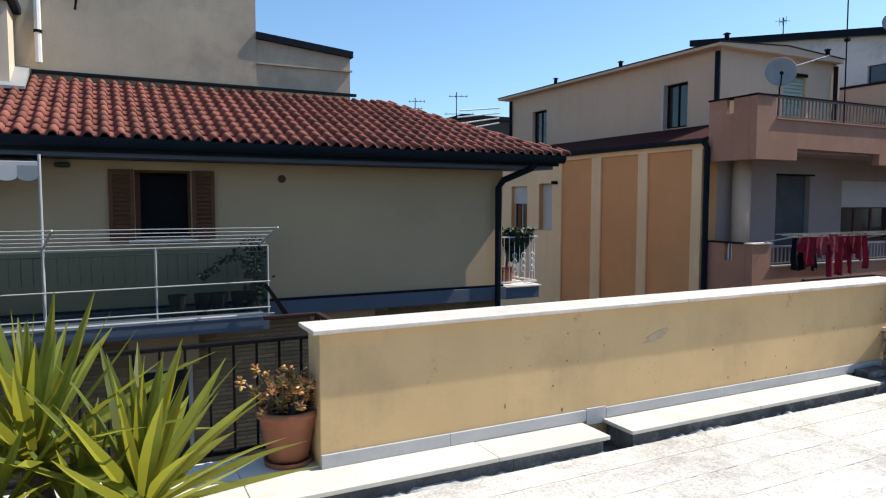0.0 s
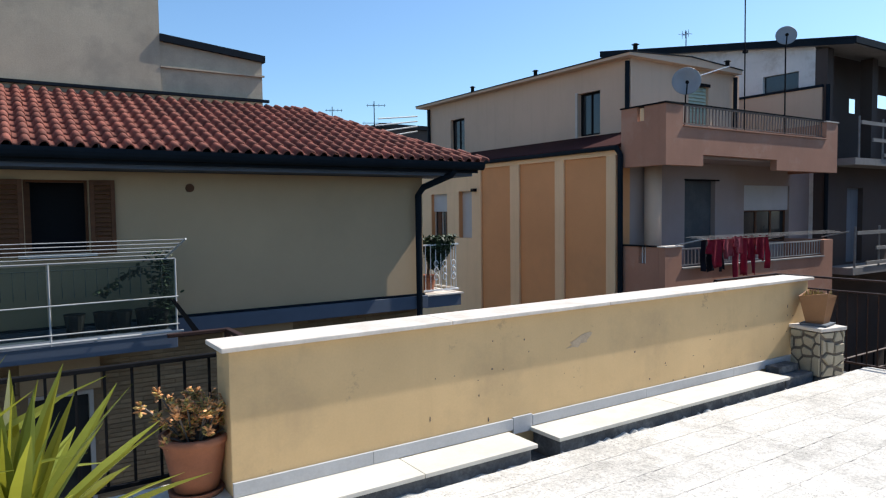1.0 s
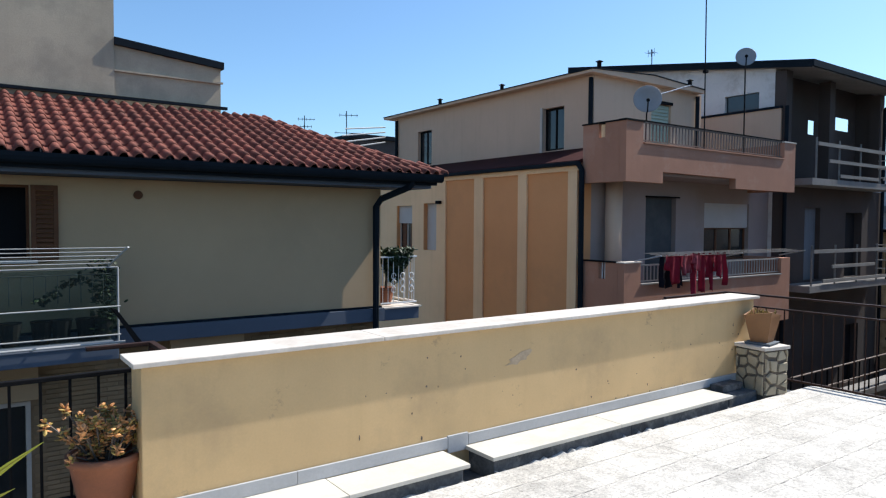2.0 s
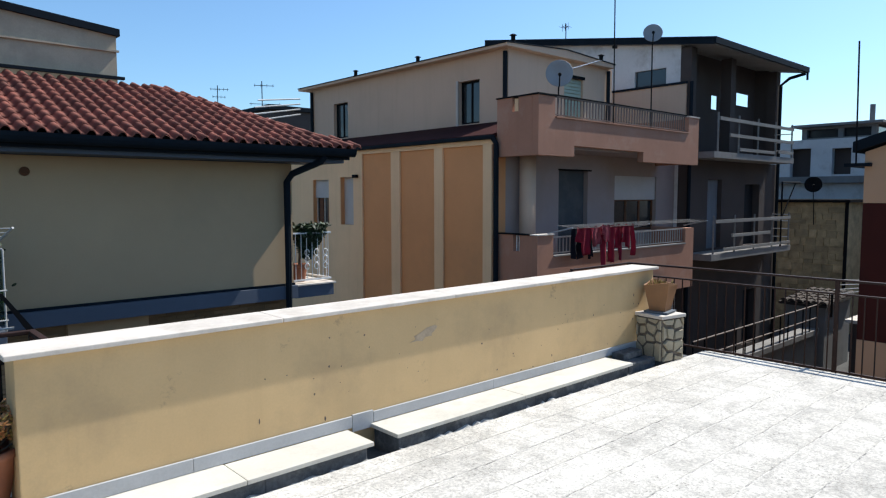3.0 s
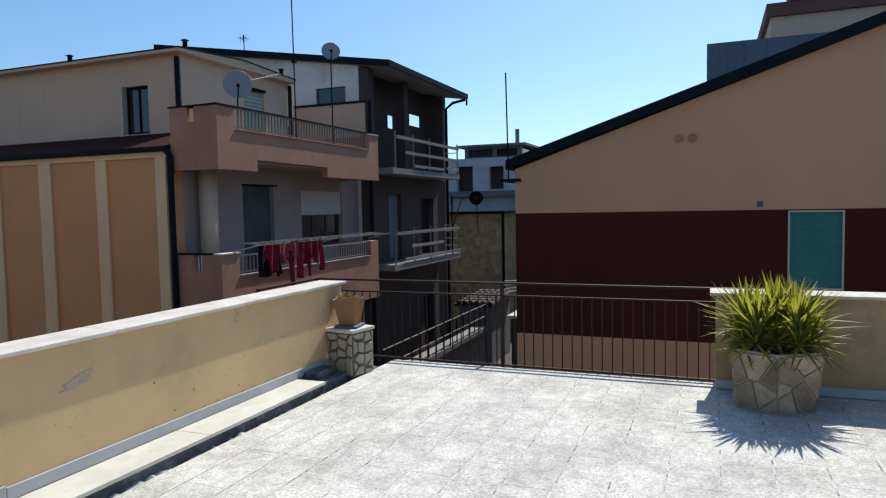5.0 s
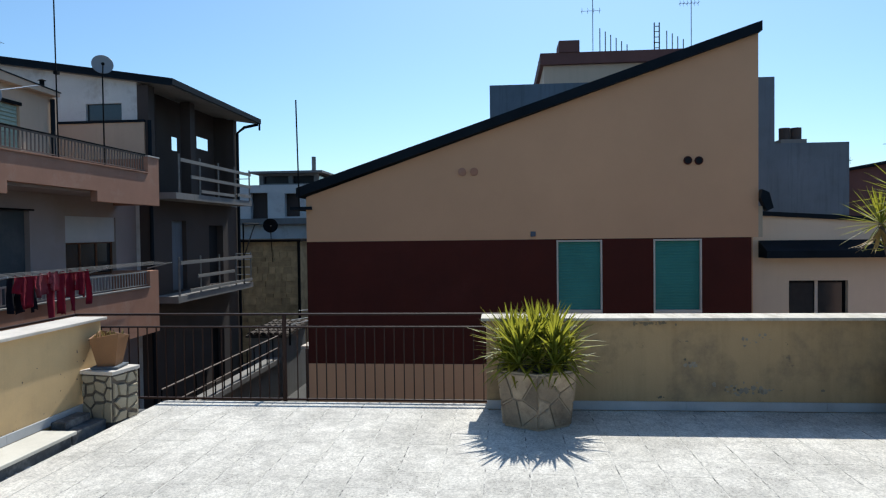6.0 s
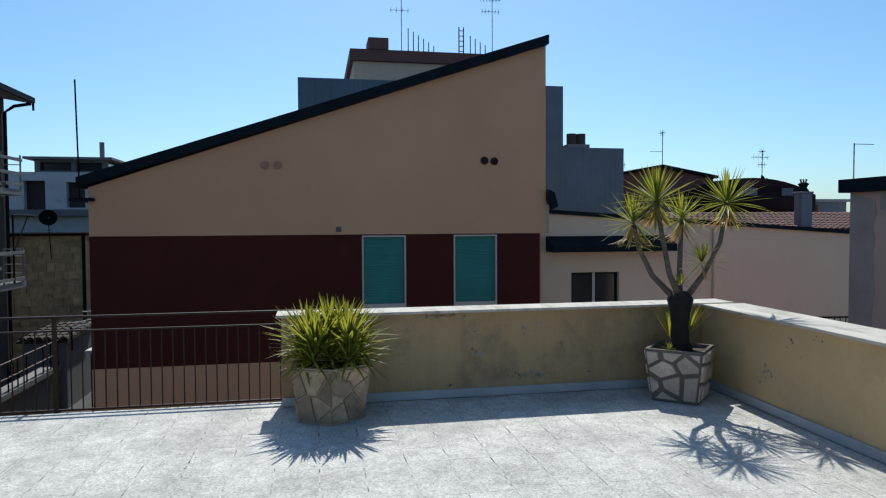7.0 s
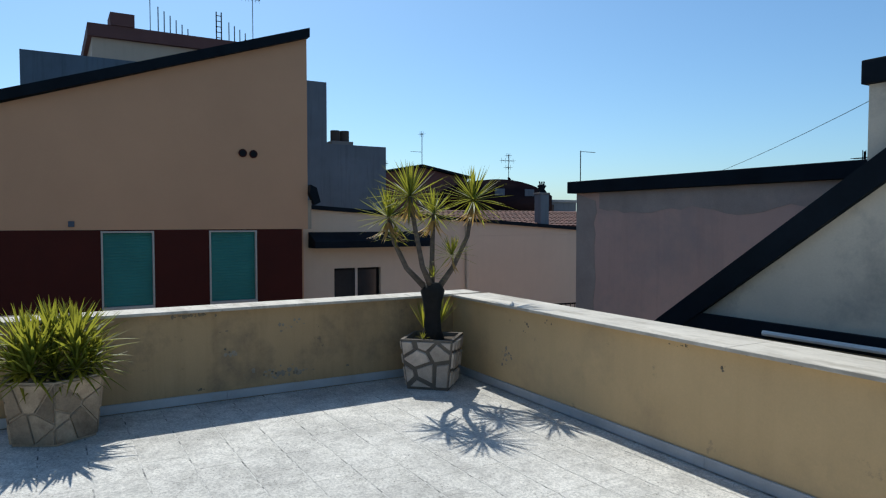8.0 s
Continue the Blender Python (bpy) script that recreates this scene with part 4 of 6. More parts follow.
# ---- yucca in the stone-clad planter at the east parapet ----
def hex_planter(name, at, r0, r1, h, sides, turn, stones, seed, label):
    t = thing(name, at, label, "planter")
    cx, cy, cz = at

    def ring(r, z):
        return [(cx + r * math.cos(turn + 2 * math.pi * k / sides), cy + r * math.sin(turn + 2 * math.pi * k / sides), cz + z) for k in range(sides)]
    part("body", pot_shell([ring(r0 - 0.009, 0.0), ring(r1 - 0.009, h), ring(r1 - 0.055, h), ring(r1 - 0.06, h - 0.04)]), M["planter_cement" if sides > 4 else "mortar"], t, "cement planter body" if sides > 4 else "dark mortar planter body")
    a, b = ring(r0, 0.012), ring(r1, h - 0.008)
    for k in range(sides):
        j = (k + 1) % sides
        clad(t, [a[k], a[j], b[j], b[k]], stones, seed + k, gap=0.010 if sides > 4 else 0.034, proud=0.009 if sides > 4 else 0.012, stone="stone_clad" if sides > 4 else "stone_pale")
    part("soil", prism([(p[0], p[1]) for p in ring(r1 - 0.058, 0)], "z", cz + h - 0.10, cz + h - 0.038), M["soil"], t)
    return t


p1 = hex_planter("yucca_planter", (6.08, 0.48, 0.0), 0.33, 0.385, 0.49, 6, math.pi, 6, 30, "six-sided planter clad in broken stone")
y1 = thing("yucca_bush", (6.08, 0.48, 0.46), "dense yellow-green yucca bush in the stone planter", "yucca")
for k, (dx, dy, dz) in enumerate(((0.0, 0.0, 0.20), (-0.17, 0.13, 0.12), (-0.15, -0.16, 0.14), (0.12, 0.20, 0.15), (0.14, -0.14, 0.16), (-0.20, 0.0, 0.05), (0.02, 0.26, 0.10), (0.0, -0.27, 0.08), (-0.24, 0.15, 0.04), (-0.24, -0.15, 0.04), (-0.12, 0.24, 0.03), (-0.12, -0.25, 0.03))):
    foot = (6.08 + dx * 0.6, 0.48 + dy * 0.6, 0.45)
    part("stem", add_path(bmesh.new(), [foot, (6.08 + dx, 0.48 + dy, 0.46 + dz)], [0.028, 0.02]), M["bark"], y1)
    rosette(y1, (6.08 + dx, 0.48 + dy, 0.51 + dz), 50, 0.45 if k < 5 else 0.30, 50 + k, low=0.15 if k < 5 else -0.75, thick=0.90, lean=(dx * 0.5, dy * 0.5))

# ---- branching yucca in the square planter in the corner ----
p2 = hex_planter("square_planter", (6.00, -2.885, 0.0), 0.305, 0.385, 0.51, 4, 0.03, 9, 70, "square tapered planter clad in pale broken stone")
y2 = thing("yucca_tree", (6.00, -2.93, 0.39), "branching yucca tree with spiky leaf heads", "yucca")
T = Vector((6.0, -2.93, 0.39))
smooth(part("trunk", add_path(bmesh.new(), [T, T + Vector((0, 0.0, 0.10)), T + Vector((0, 0, 0.24)), T + Vector((0, 0, 0.38)), T + Vector((0, 0, 0.50)), T + Vector((0, 0.0, 0.58))], [0.125, 0.090, 0.082, 0.095, 0.125, 0.085], 12), M["bark_dark"], y2, "thick dark stump"))
HEADS = (((6.02, -2.86, 0.92), (6.05, -2.66, 1.14), (6.05, -2.52, 1.42), (6.05, -2.46, 1.68), 0.37, 58),
         ((5.97, -2.90, 0.93), (5.92, -2.77, 1.16), (5.90, -2.68, 1.55), (5.90, -2.62, 1.90), 0.42, 80),
         ((6.05, -2.95, 0.93), (6.10, -2.98, 1.22), (6.12, -3.00, 1.50), (6.12, -3.01, 1.72), 0.36, 56),
         ((5.98, -2.99, 0.92), (5.96, -3.15, 1.14), (5.95, -3.32, 1.48), (5.95, -3.39, 1.88), 0.42, 76))
for k, (a, b, c, d, ln, n) in enumerate(HEADS):
    b, c, d = [(x, yy, 0.92 + (z - 0.92) * 0.945) for x, yy, z in (b, c, d)]
    smooth(part("branch", add_path(bmesh.new(), [a, b, c, d], [0.034, 0.027, 0.023, 0.021], 9), M["bark"], y2))
    rosette(y2, d, n, ln * 1.04, 90 + k, low=-0.75, dry=20, thick=0.58)
rosette(y2, (5.95, -3.13, 1.25), 36, 0.28, 120, low=-0.5, dry=5, thick=0.7)
rosette(y2, (6.04, -2.52, 1.42), 24, 0.21, 121, low=-0.4, dry=2, thick=0.9)
rosette(y2, (5.98, -2.93, 1.03), 18, 0.17, 122, low=-0.2, thick=0.9)
rosette(y2, (6.10, -3.06, 0.50), 44, 0.36, 123, low=0.75, thick=0.62)
rosette(y2, (6.12, -2.90, 0.48), 24, 0.34, 124, low=0.80, thick=0.62)
rosette(y2, (5.86, -2.74, 0.43), 14, 0.09, 125, low=0.1, thick=1.0)
y2.matrix_basis = Matrix.Translation((0.0, 0.045, 0.08)) @ y2.matrix_basis

# ---- yucca beside the north railing ----
p3 = hex_planter("near_planter", (-0.86, 3.48, 0.0), 0.30, 0.35, 0.42, 8, 0.42, 4, 140, "octagonal planter clad in broken stone")
y3 = thing("yucca_plant", (-0.86, 3.48, 0.38), "large yellow-green yucca with broad sword leaves", "yucca")
for k, (x, yy, z, ln, n) in enumerate(((-0.66, 3.36, 0.56, 0.72, 46), (-1.00, 3.56, 0.72, 0.72, 48), (-0.84, 3.42, 0.50, 0.55, 30), (-1.12, 3.38, 0.58, 0.55, 34))):
    part("stem", add_path(bmesh.new(), [(-0.86 + 0.4 * (x + 0.86), 3.48 + 0.4 * (yy - 3.48), 0.38), (x, yy, z)], [0.045, 0.035]), M["bark"], y3)
    rosette(y3, (x, yy, z), n, ln, 150 + k, low=-0.30, thick=1.15)


# ---- cream house: window, balcony, roof fittings ----
BAL_FRONT = 9.20
def louvre_shutter(parent, x0, x1, y0, y1, z0, z1, material, name="shutter", slats=14):
    """A framed shutter leaf in a plane of constant y, with slanting slats."""
    s = part(name, box(x0, x0 + 0.05, y0, y1, z0, z1, 0.003), material, parent)
    part("stile", box(x1 - 0.05, x1, y0, y1, z0, z1, 0.003), material, s)
    for a, b in ((z0, z0 + 0.06), (z1 - 0.06, z1)):
        part("cross_rail", box(x0 + 0.05, x1 - 0.05, y0, y1, a, b), material, s)
    step = (z1 - z0 - 0.12) / slats
    for i in range(slats):
        z = z0 + 0.06 + step * i
        part("slat", prism([(y0, z), (y0 + 0.008, z), (y1, z + step * 0.9), (y1 - 0.008, z + step * 0.9)], "x", x0 + 0.05, x1 - 0.05), material, s)
    return s


wnd = part("window", pierced("y", HY + 0.08, HY + 0.13, WIN[0], WIN[1], WIN[2], WIN[3], [(WIN[0] + 0.03, WIN[1] - 0.03, WIN[2] + 0.03, WIN[3] - 0.03)]), M["wood"], ch, "open wooden window")
# solid near-black box in place of the unlit interior
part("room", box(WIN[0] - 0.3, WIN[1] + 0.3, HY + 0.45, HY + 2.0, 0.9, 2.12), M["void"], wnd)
part("open_casement", box(WIN[0] + 0.03, WIN[0] + 0.07, HY + 0.14, HY + 0.42, WIN[2] + 0.04, WIN[3] - 0.04), M["wood"], wnd, "wooden casement swung inwards")
louvre_shutter(ch, -0.68, -0.39, HY - 0.055, HY - 0.015, 1.13, 2.03, M["wood"])
louvre_shutter(ch, 0.30, 0.58, HY - 0.055, HY - 0.015, 1.13, 2.03, M["wood"])
part("window_sill", box(-0.46, 0.36, HY - 0.10, HY - 0.002, 1.11, 1.145, 0.004), M["coping"], ch)
part("wall_vent", tube((1.48, HY - 0.02, 1.945), (1.48, HY + 0.02, 1.945), 0.055, sides=20), M["wood"], ch, "round brown wall vent")
part("bulkhead_lamp", box(-1.25, -1.08, HY - 0.09, HY - 0.002, 2.04, 2.10, 0.02), M["plant_dark"], ch, "small oval wall lamp")
part("awning", prism([(HY - 0.75, 2.02), (HY - 0.75, 2.06), (HY - 0.02, 2.13), (HY - 0.02, 2.10)], "x", -4.5, -1.37), M["white_shutter"], ch, "pale folded awning")
for k in range(16):
    x = -1.37 - 0.195 * (k + 1)
    part("valance_scallop", prism([(x, 2.02), (x, 1.90)] + [(x + 0.0975 - 0.0975 * math.cos(a), 1.90 - 0.05 * math.sin(a)) for a in [math.pi * j / 6 for j in range(1, 6)]] + [(x + 0.195, 1.90), (x + 0.195, 2.02)], "y", HY - 0.756, HY - 0.75), M["white_shutter"] if k % 2 else M["dish"], ch)
part("awning_pole", tube((-1.34, BAL_FRONT + 0.04, 0.24), (-1.34, BAL_FRONT + 0.04, 2.13), 0.016), M["grey_paint"], ch, "white upright pole")

# balcony on the near side, with tinted panels and a drying rack
BF = 9.20
bal = thing("house_balcony", (0, 9.7, 0.1), "balcony with white tubular rails and tinted panels", "balcony")
part("slab", box(-5.0, 1.06, BF, HY - 0.102, 0.08, 0.24, 0.006), M["fascia"], bal, "grey-blue concrete slab")
part("edge_tube", tube((-5.0, BF - 0.03, 0.275), (1.12, BF - 0.03, 0.275), 0.014), M["grey_paint"], bal)
for x in (-3.6, -2.45, -1.34, -0.22, 1.06):
    part("post", tube((x, BF + 0.02, 0.24), (x, BF + 0.02, 1.12), 0.010), M["grey_paint"], bal)
for z in (0.65, 0.36):
    part("rail_tube", tube((-5.0, BF - 0.01, z), (1.08, BF - 0.01, z + (0.03 if z > 0.5 else 0)), 0.008), M["grey_paint"], bal)
part("handrail", tube((-5.0, BF + 0.02, 1.12), (1.06, BF + 0.02, 1.12), 0.009), M["dish"], bal)
gl = bpy.data.materials.new("tinted_panel")
gl.use_nodes = True
b_ = gl.node_tree.nodes["Principled BSDF"]
tr, mx = gl.node_tree.nodes.new("ShaderNodeBsdfTransparent"), gl.node_tree.nodes.new("ShaderNodeMixShader")
tr.inputs[0].default_value = (0.72, 0.79, 0.77, 1)
b_.inputs["Base Color"].default_value, b_.inputs["Roughness"].default_value = (0.05, 0.06, 0.06, 1), 0.25
mx.inputs[0].default_value = 0.14
gl.node_tree.links.new(tr.outputs[0], mx.inputs[1])
gl.node_tree.links.new(b_.outputs[0], mx.inputs[2])
gl.node_tree.links.new(mx.outputs[0], gl.node_tree.nodes["Material Output"].inputs[0])
ends = (-5.0, -3.6, -2.45, -1.34, -0.22, 1.06)
for a, b in zip(ends, ends[1:]):
    part("panel", box(a + 0.02, b - 0.02, BF + 0.015, BF + 0.022, 0.30, 1.10), gl, bal, "tinted see-through panel").visible_shadow = False
for k in range(44):
    part("inner_bar", tube((-3.9 + 0.112 * k, BF + 0.06, 0.74), (-3.9 + 0.112 * k, BF + 0.06, 1.04), 0.004, sides=5), M["dusty_shutter"], bal)
part("inner_rail", tube((-4.0, BF + 0.06, 1.045), (1.0, BF + 0.06, 1.045), 0.005, sides=6), M["dusty_shutter"], bal)
part("side_panel", box(1.055, 1.062, BF + 0.03, HY - 0.12, 0.30, 1.10), gl, bal, "tinted see-through panel").visible_shadow = False
part("brace", prism([(0.98, 0.66), (1.02, 0.66), (1.30, 0.24), (1.24, 0.22)], "y", BF - 0.10, BF - 0.05), M["iron"], bal, "dark slanting brace")
rk = thing("drying_rack", (0, 8.9, 1.2), "white drying rack fixed to the balcony rail", "drying rack")
for x in (-1.34, 0.97):
    part("bracket", tube((x, BF + 0.02, 1.14), (x + 0.12, BF - 0.42, 1.36), 0.012), M["grey_paint"], rk)
for k in range(5):
    yy, zz = BF - 0.40 + 0.09 * k, 1.355 - 0.046 * k
    part("wire", tube((-5.0, yy, zz), (1.07 - 0.025 * k, yy, zz), 0.005, sides=6), M["grey_paint"], rk)
cl = thing("climbing_plant", (0.9, 9.9, 0.25), "dark climbing plant with pots on the balcony", "plant")
rng = random.Random(3)
bm = bmesh.new()
for i in range(360):
    u = rng.random()
    p = (rng.gauss(0.98, 0.07), rng.uniform(9.6, 9.8), rng.uniform(0.30, 1.20)) if i < 280 else (0.90 - 0.62 * u + rng.gauss(0, 0.02), 9.7 + rng.gauss(0, 0.02), 0.84 + 0.12 * math.sin(u * 5.2) + rng.gauss(0, 0.035))
    d = Vector((rng.uniform(-1, 1), rng.uniform(-1, 1), rng.uniform(-1, 1))).normalized()
    bmesh.ops.create_icosphere(bm, subdivisions=1, radius=1, matrix=Matrix.Translation(p) @ d.to_track_quat("Z", "Y").to_matrix().to_4x4() @ Matrix.Diagonal((0.028, 0.008, 0.034, 1)))
part("leaves", bm, M["plant_dark"], cl)
for k, x in enumerate((0.05, 0.35, 0.55, 0.80, 0.98)):
    part("pot", lathe([(0.08, 0), (0.11, 0.25), (0.12, 0.26), (0.10, 0.24)], (x, 9.72, 0.241), 14), M["iron"] if k % 2 else M["bark_dark"], cl, "dark plant pot")

# balcony on the east side
eb = thing("side_balcony", (5.4, 10.6, 0.1), "small balcony with ornate white railing", "balcony")
part("slab", box(HX1 + 0.022, 5.80, HY - 0.02, 12.5, 0.06, 0.25, 0.006), M["fascia"], eb, "grey-blue slab")
part("floor_tile", box(HX1 + 0.022, 5.83, HY - 0.05, 12.5, 0.253, 0.275), M["coping"], eb)
for z in (0.32, 1.07):
    part("rail_bar", box(HX1 + 0.03, 5.79, HY + 0.03, HY + 0.055, z, z + 0.025), M["white_paint"], eb)
    part("rail_bar", box(5.765, 5.79, HY + 0.06, 12.4, z, z + 0.025), M["white_paint"], eb)
WB = mesh_of("bar", box(-0.0045, 0.0045, -0.0045, 0.0045, 0, 0.725), M["white_paint"])
for i in range(7):
    place(WB, "bar", Matrix.Translation((5.14 + 0.10 * i, HY + 0.042, 0.345)), eb)
for i in range(9):
    place(WB, "bar", Matrix.Translation((5.777, HY + 0.16 + 0.22 * i, 0.345)), eb)
for i in range(3):
    for k in range(3):
        bm = bmesh.new()
        c = Vector((5.34 + 0.17 * i, HY + 0.03, 0.55 + 0.11 * k))
        add_path(bm, [c + Vector((0.04 * math.cos(a), 0, 0.05 * math.sin(a))) for a in [6.283 * j / 12 for j in range(12)]], 0.007, 5)
        part("ring_ornament", bm, M["white_paint"], eb)
sp = thing("balcony_shrub", (5.40, 10.5, 0.28), "dark green shrub in a terracotta pot", "potted plant")
part("pot", lathe([(0.09, 0), (0.13, 0.24), (0.145, 0.25), (0.145, 0.29), (0.11, 0.27)], (5.38, 10.55, 0.276), 18), M["terracotta"], sp)
part("stem", add_path(bmesh.new(), [(5.38, 10.55, 0.5), (5.36, 10.5, 0.75), (5.45, 10.5, 0.95)], [0.03, 0.02, 0.015]), M["bark"], sp)
bm = bmesh.new()
for i in range(1500):
    a, r = rng.uniform(0, 6.283), rng.random() ** 0.6
    h = rng.random() ** 0.6
    p = Vector((5.42 + 0.06 * h + (0.08 + 0.28 * h) * r * math.cos(a), 10.38 + (0.06 + 0.16 * h) * r * math.sin(a), 0.66 + 0.52 * h + rng.uniform(-0.03, 0.05)))
    d = Vector((rng.uniform(-1, 1), rng.uniform(-1, 1), rng.uniform(-0.2, 1))).normalized()
    bmesh.ops.create_icosphere(bm, subdivisions=1, radius=1, matrix=Matrix.Translation(p) @ d.to_track_quat("Z", "Y").to_matrix().to_4x4() @ Matrix.Diagonal((0.030, 0.008, 0.050, 1)))
part("leaves", bm, M["plant_dark"], sp)

# lower door and brickwork
dr = part("lower_door", box(-0.37, 0.23, HY + 0.30, HY + 0.34, -2.7, -0.63), M["glass_dark"], ch, "dark blue door")
part("frame", pierced("y", HY + 0.20, HY + 0.30, -0.42, 0.28, -2.7, -0.58, [(-0.37, 0.23, -2.71, -0.63)]), M["white_frame"], dr)
part("pilaster", box(-0.50, 0.36, HY + 0.14, HY + 0.218, -0.56, 0.048), M["cream"], ch, "cream panel over the door")
part("pilaster", box(1.9, 2.9, HY + 0.14, HY + 0.218, -0.30, 0.048), M["cream"], ch)
verts, faces = [], []
rng = random.Random(21)
z, row = -2.2, 0
while z < 0.03:
    x = -2.0 + (0.14 if row % 2 else 0)
    while x < 4.8:
        if not (-0.52 < x + 0.13 < 0.38) and not (1.8 < x + 0.13 < 2.95 and z > -0.36):
            d = HY + 0.205 + rng.uniform(-0.004, 0.004)
            o = len(verts)
            x1, z1 = x + 0.262, z + 0.048
            verts += [(x, d, z), (x1, d, z), (x1, d, z1), (x, d, z1), (x, HY + 0.222, z), (x1, HY + 0.222, z), (x1, HY + 0.222, z1), (x, HY + 0.222, z1)]
            faces += [(o, o + 1, o + 2, o + 3), (o, o + 4, o + 5, o + 1), (o + 3, o + 2, o + 6, o + 7), (o, o + 3, o + 7, o + 4), (o + 1, o + 5, o + 6, o + 2)]
        x += 0.272
    z += 0.060
    row += 1
me = bpy.data.meshes.new("bricks")
me.from_pydata(verts, [], faces)
me.materials.append(M["brick"])
bo = tagged(new("bricks", me), "long thin yellow bricks", kind="stuff")
adopt(bo, ch)

# dormer corner, flashing and pipes by the tower
dm = thing("dormer", (-2.2, 11.6, 3.0), "white plastered dormer with dark pipe on the roof", "dormer")
part("wall", box(-4.0, -1.80, 11.55, 12.298, 2.9, 4.3), M["cw"], dm)
part("cap", box(-4.0, -1.70, 11.45, 12.298, 4.303, 4.42, 0.02), M["black_metal"], dm)
part("pipe", add_path(bmesh.new(), [(-1.98, 11.48, 4.35), (-1.98, 11.46, 3.9), (-1.98, 11.46, 3.35)], 0.05), M["black_metal"], dm)
part("flashing", prism([(11.40, 3.14), (11.40, 3.18), (12.29, 3.60), (12.29, 3.50)], "x", -1.98, -1.62), M["dish"], dm, "grey sheet flashing")
part("wall_flashing", box(-1.6, 3.3, 12.22, 12.295, 3.455, 3.50), M["black_metal"], tw)
part("white_pipe", tube((-1.50, 12.22, 3.6), (-1.50, 12.22, 8.0), 0.045), M["white_paint"], tw, "white drain pipe")
part("collar", tube((-1.50, 12.22, 4.02), (-1.50, 12.22, 4.06), 0.055), M["iron"], tw)
part("lamp_hook", add_path(bmesh.new(), [(-1.0, 12.24, 5.2), (-1.0, 12.2, 4.55), (-1.02, 12.2, 4.40)], 0.02), M["iron"], tw)

# ---- orange building: windows, pipes, balconies ----
def window_x(parent, x, y0, y1, z0, z1, kind="dark", shutter=0.0, reveal=0.10):
    """A window set in an opening of a wall of constant x that faces -x."""
    w = part("window", pierced("x", x + reveal, x + reveal + 0.05, y0, y1, z0, z1, [(y0 + 0.05, (y0 + y1) / 2 - 0.02, z0 + 0.05, z1 - 0.05), ((y0 + y1) / 2 + 0.02, y1 - 0.05, z0 + 0.05, z1 - 0.05)]), M["iron"] if kind == "dark" else M["white_frame"], parent)
    part("pane", box(x + reveal + 0.02, x + reveal + 0.026, y0 + 0.04, y1 - 0.04, z0 + 0.04, z1 - 0.04), M["glass_dark"], w)
    if shutter:
        part("roller_shutter", box(x + reveal - 0.03, x + reveal - 0.004, y0, y1, z1 - shutter * (z1 - z0), z1), M["white_shutter"], w, "white roller shutter")
    # near-black sheet paints the unlit interior behind the panes
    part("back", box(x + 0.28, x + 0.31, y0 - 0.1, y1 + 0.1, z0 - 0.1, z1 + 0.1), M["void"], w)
    return w


window_x(ob_, UX, 17.36, 18.09, 3.37, 4.39)
window_x(ob_, UX, 11.99, 12.69, 3.36, 4.37)
part("window_jamb", box(UX - 0.03, UX - 0.002, 12.69, 12.76, 3.30, 4.40), M["white_frame"], ob_)
window_x(ob_, OX, 15.15, 15.75, 0.92, 2.15, "white", 1.0, 0.14)
w = window_x(ob_, OX, 16.3, 17.1, 0.9, 2.1, "white", 0.40)
for a, b in ((16.36, 16.52), (16.74, 16.90)):
    part("curtain", box(OX + 0.08, OX + 0.098, a, b, 0.92, 1.62), M["wood"], w, "brown curtain")
for yy in (15.0,):
    part("bracket", box(OX - 0.16, OX - 0.052, yy - 0.12, yy + 0.02, 2.12, 2.20, 0.01), M["iron"], ob_)
part("downpipe", add_path(bmesh.new(), [(OX - 0.10, 10.20, 2.84), (OX - 0.06, 10.13, 2.70), (OX - 0.06, 10.12, -3.5)], 0.055, 10), M["black_metal"], ob_, "dark downpipe")
part("downpipe", tube((UX - 0.06, UY + 0.04, 4.86), (UX - 0.06, UY + 0.04, 3.2), 0.05), M["black_metal"], ob_)
part("downpipe", tube((UX - 0.05, 19.25, 4.86), (UX - 0.05, 19.25, 2.9), 0.05), M["black_metal"], ob_)
part("downpipe", tube((14.80, UY - 0.06, 4.86), (14.80, UY - 0.06, 2.81), 0.05), M["black_metal"], ob_)
for x, yy, h in ((11.3, 11.2, 0.16), (11.2, 14.4, 0.14), (11.0, 16.9, 0.10), (14.4, 11.0, 0.10)):
    v_ = part("roof_vent", tube((x, yy, 5.02), (x, yy, 5.10 + h), 0.05, sides=12), M["iron"], ob_)
    part("cowl", tube((x, yy, 5.10 + h), (x, yy, 5.13 + h), 0.09, 0.03, 12), M["iron"], v_)

# upper balcony: solid parapet with a stepped underside, open railing between two piers
ub = part("balcony_front", prism([(OX + 0.003, 2.44), (10.80, 2.44), (10.80, 2.66), (13.35, 2.64), (13.35, 2.42), (15.88, 2.42), (15.88, 3.57), (15.38, 3.57), (15.38, 3.17), (10.18, 3.17), (10.18, 3.57), (OX + 0.003, 3.57)], "y", BY, BY + 0.15), M["ob_balcony"], ob_, "pink-brown balcony parapet")
part("balcony_side", pierced("x", OX, OX + 0.15, BY + 0.152, 10.16, 2.44, 3.57, [(9.60, 9.76, 3.30, 3.60)]), M["ob_balcony"], ob_)
part("balcony_side", pierced("x", 15.73, 15.88, BY + 0.152, UY, 2.44, 3.57), M["ob_balcony"], ob_)
part("cap", box(OX - 0.02, 10.20, BY - 0.02, BY + 0.17, 3.572, 3.605), M["iron"], ub)
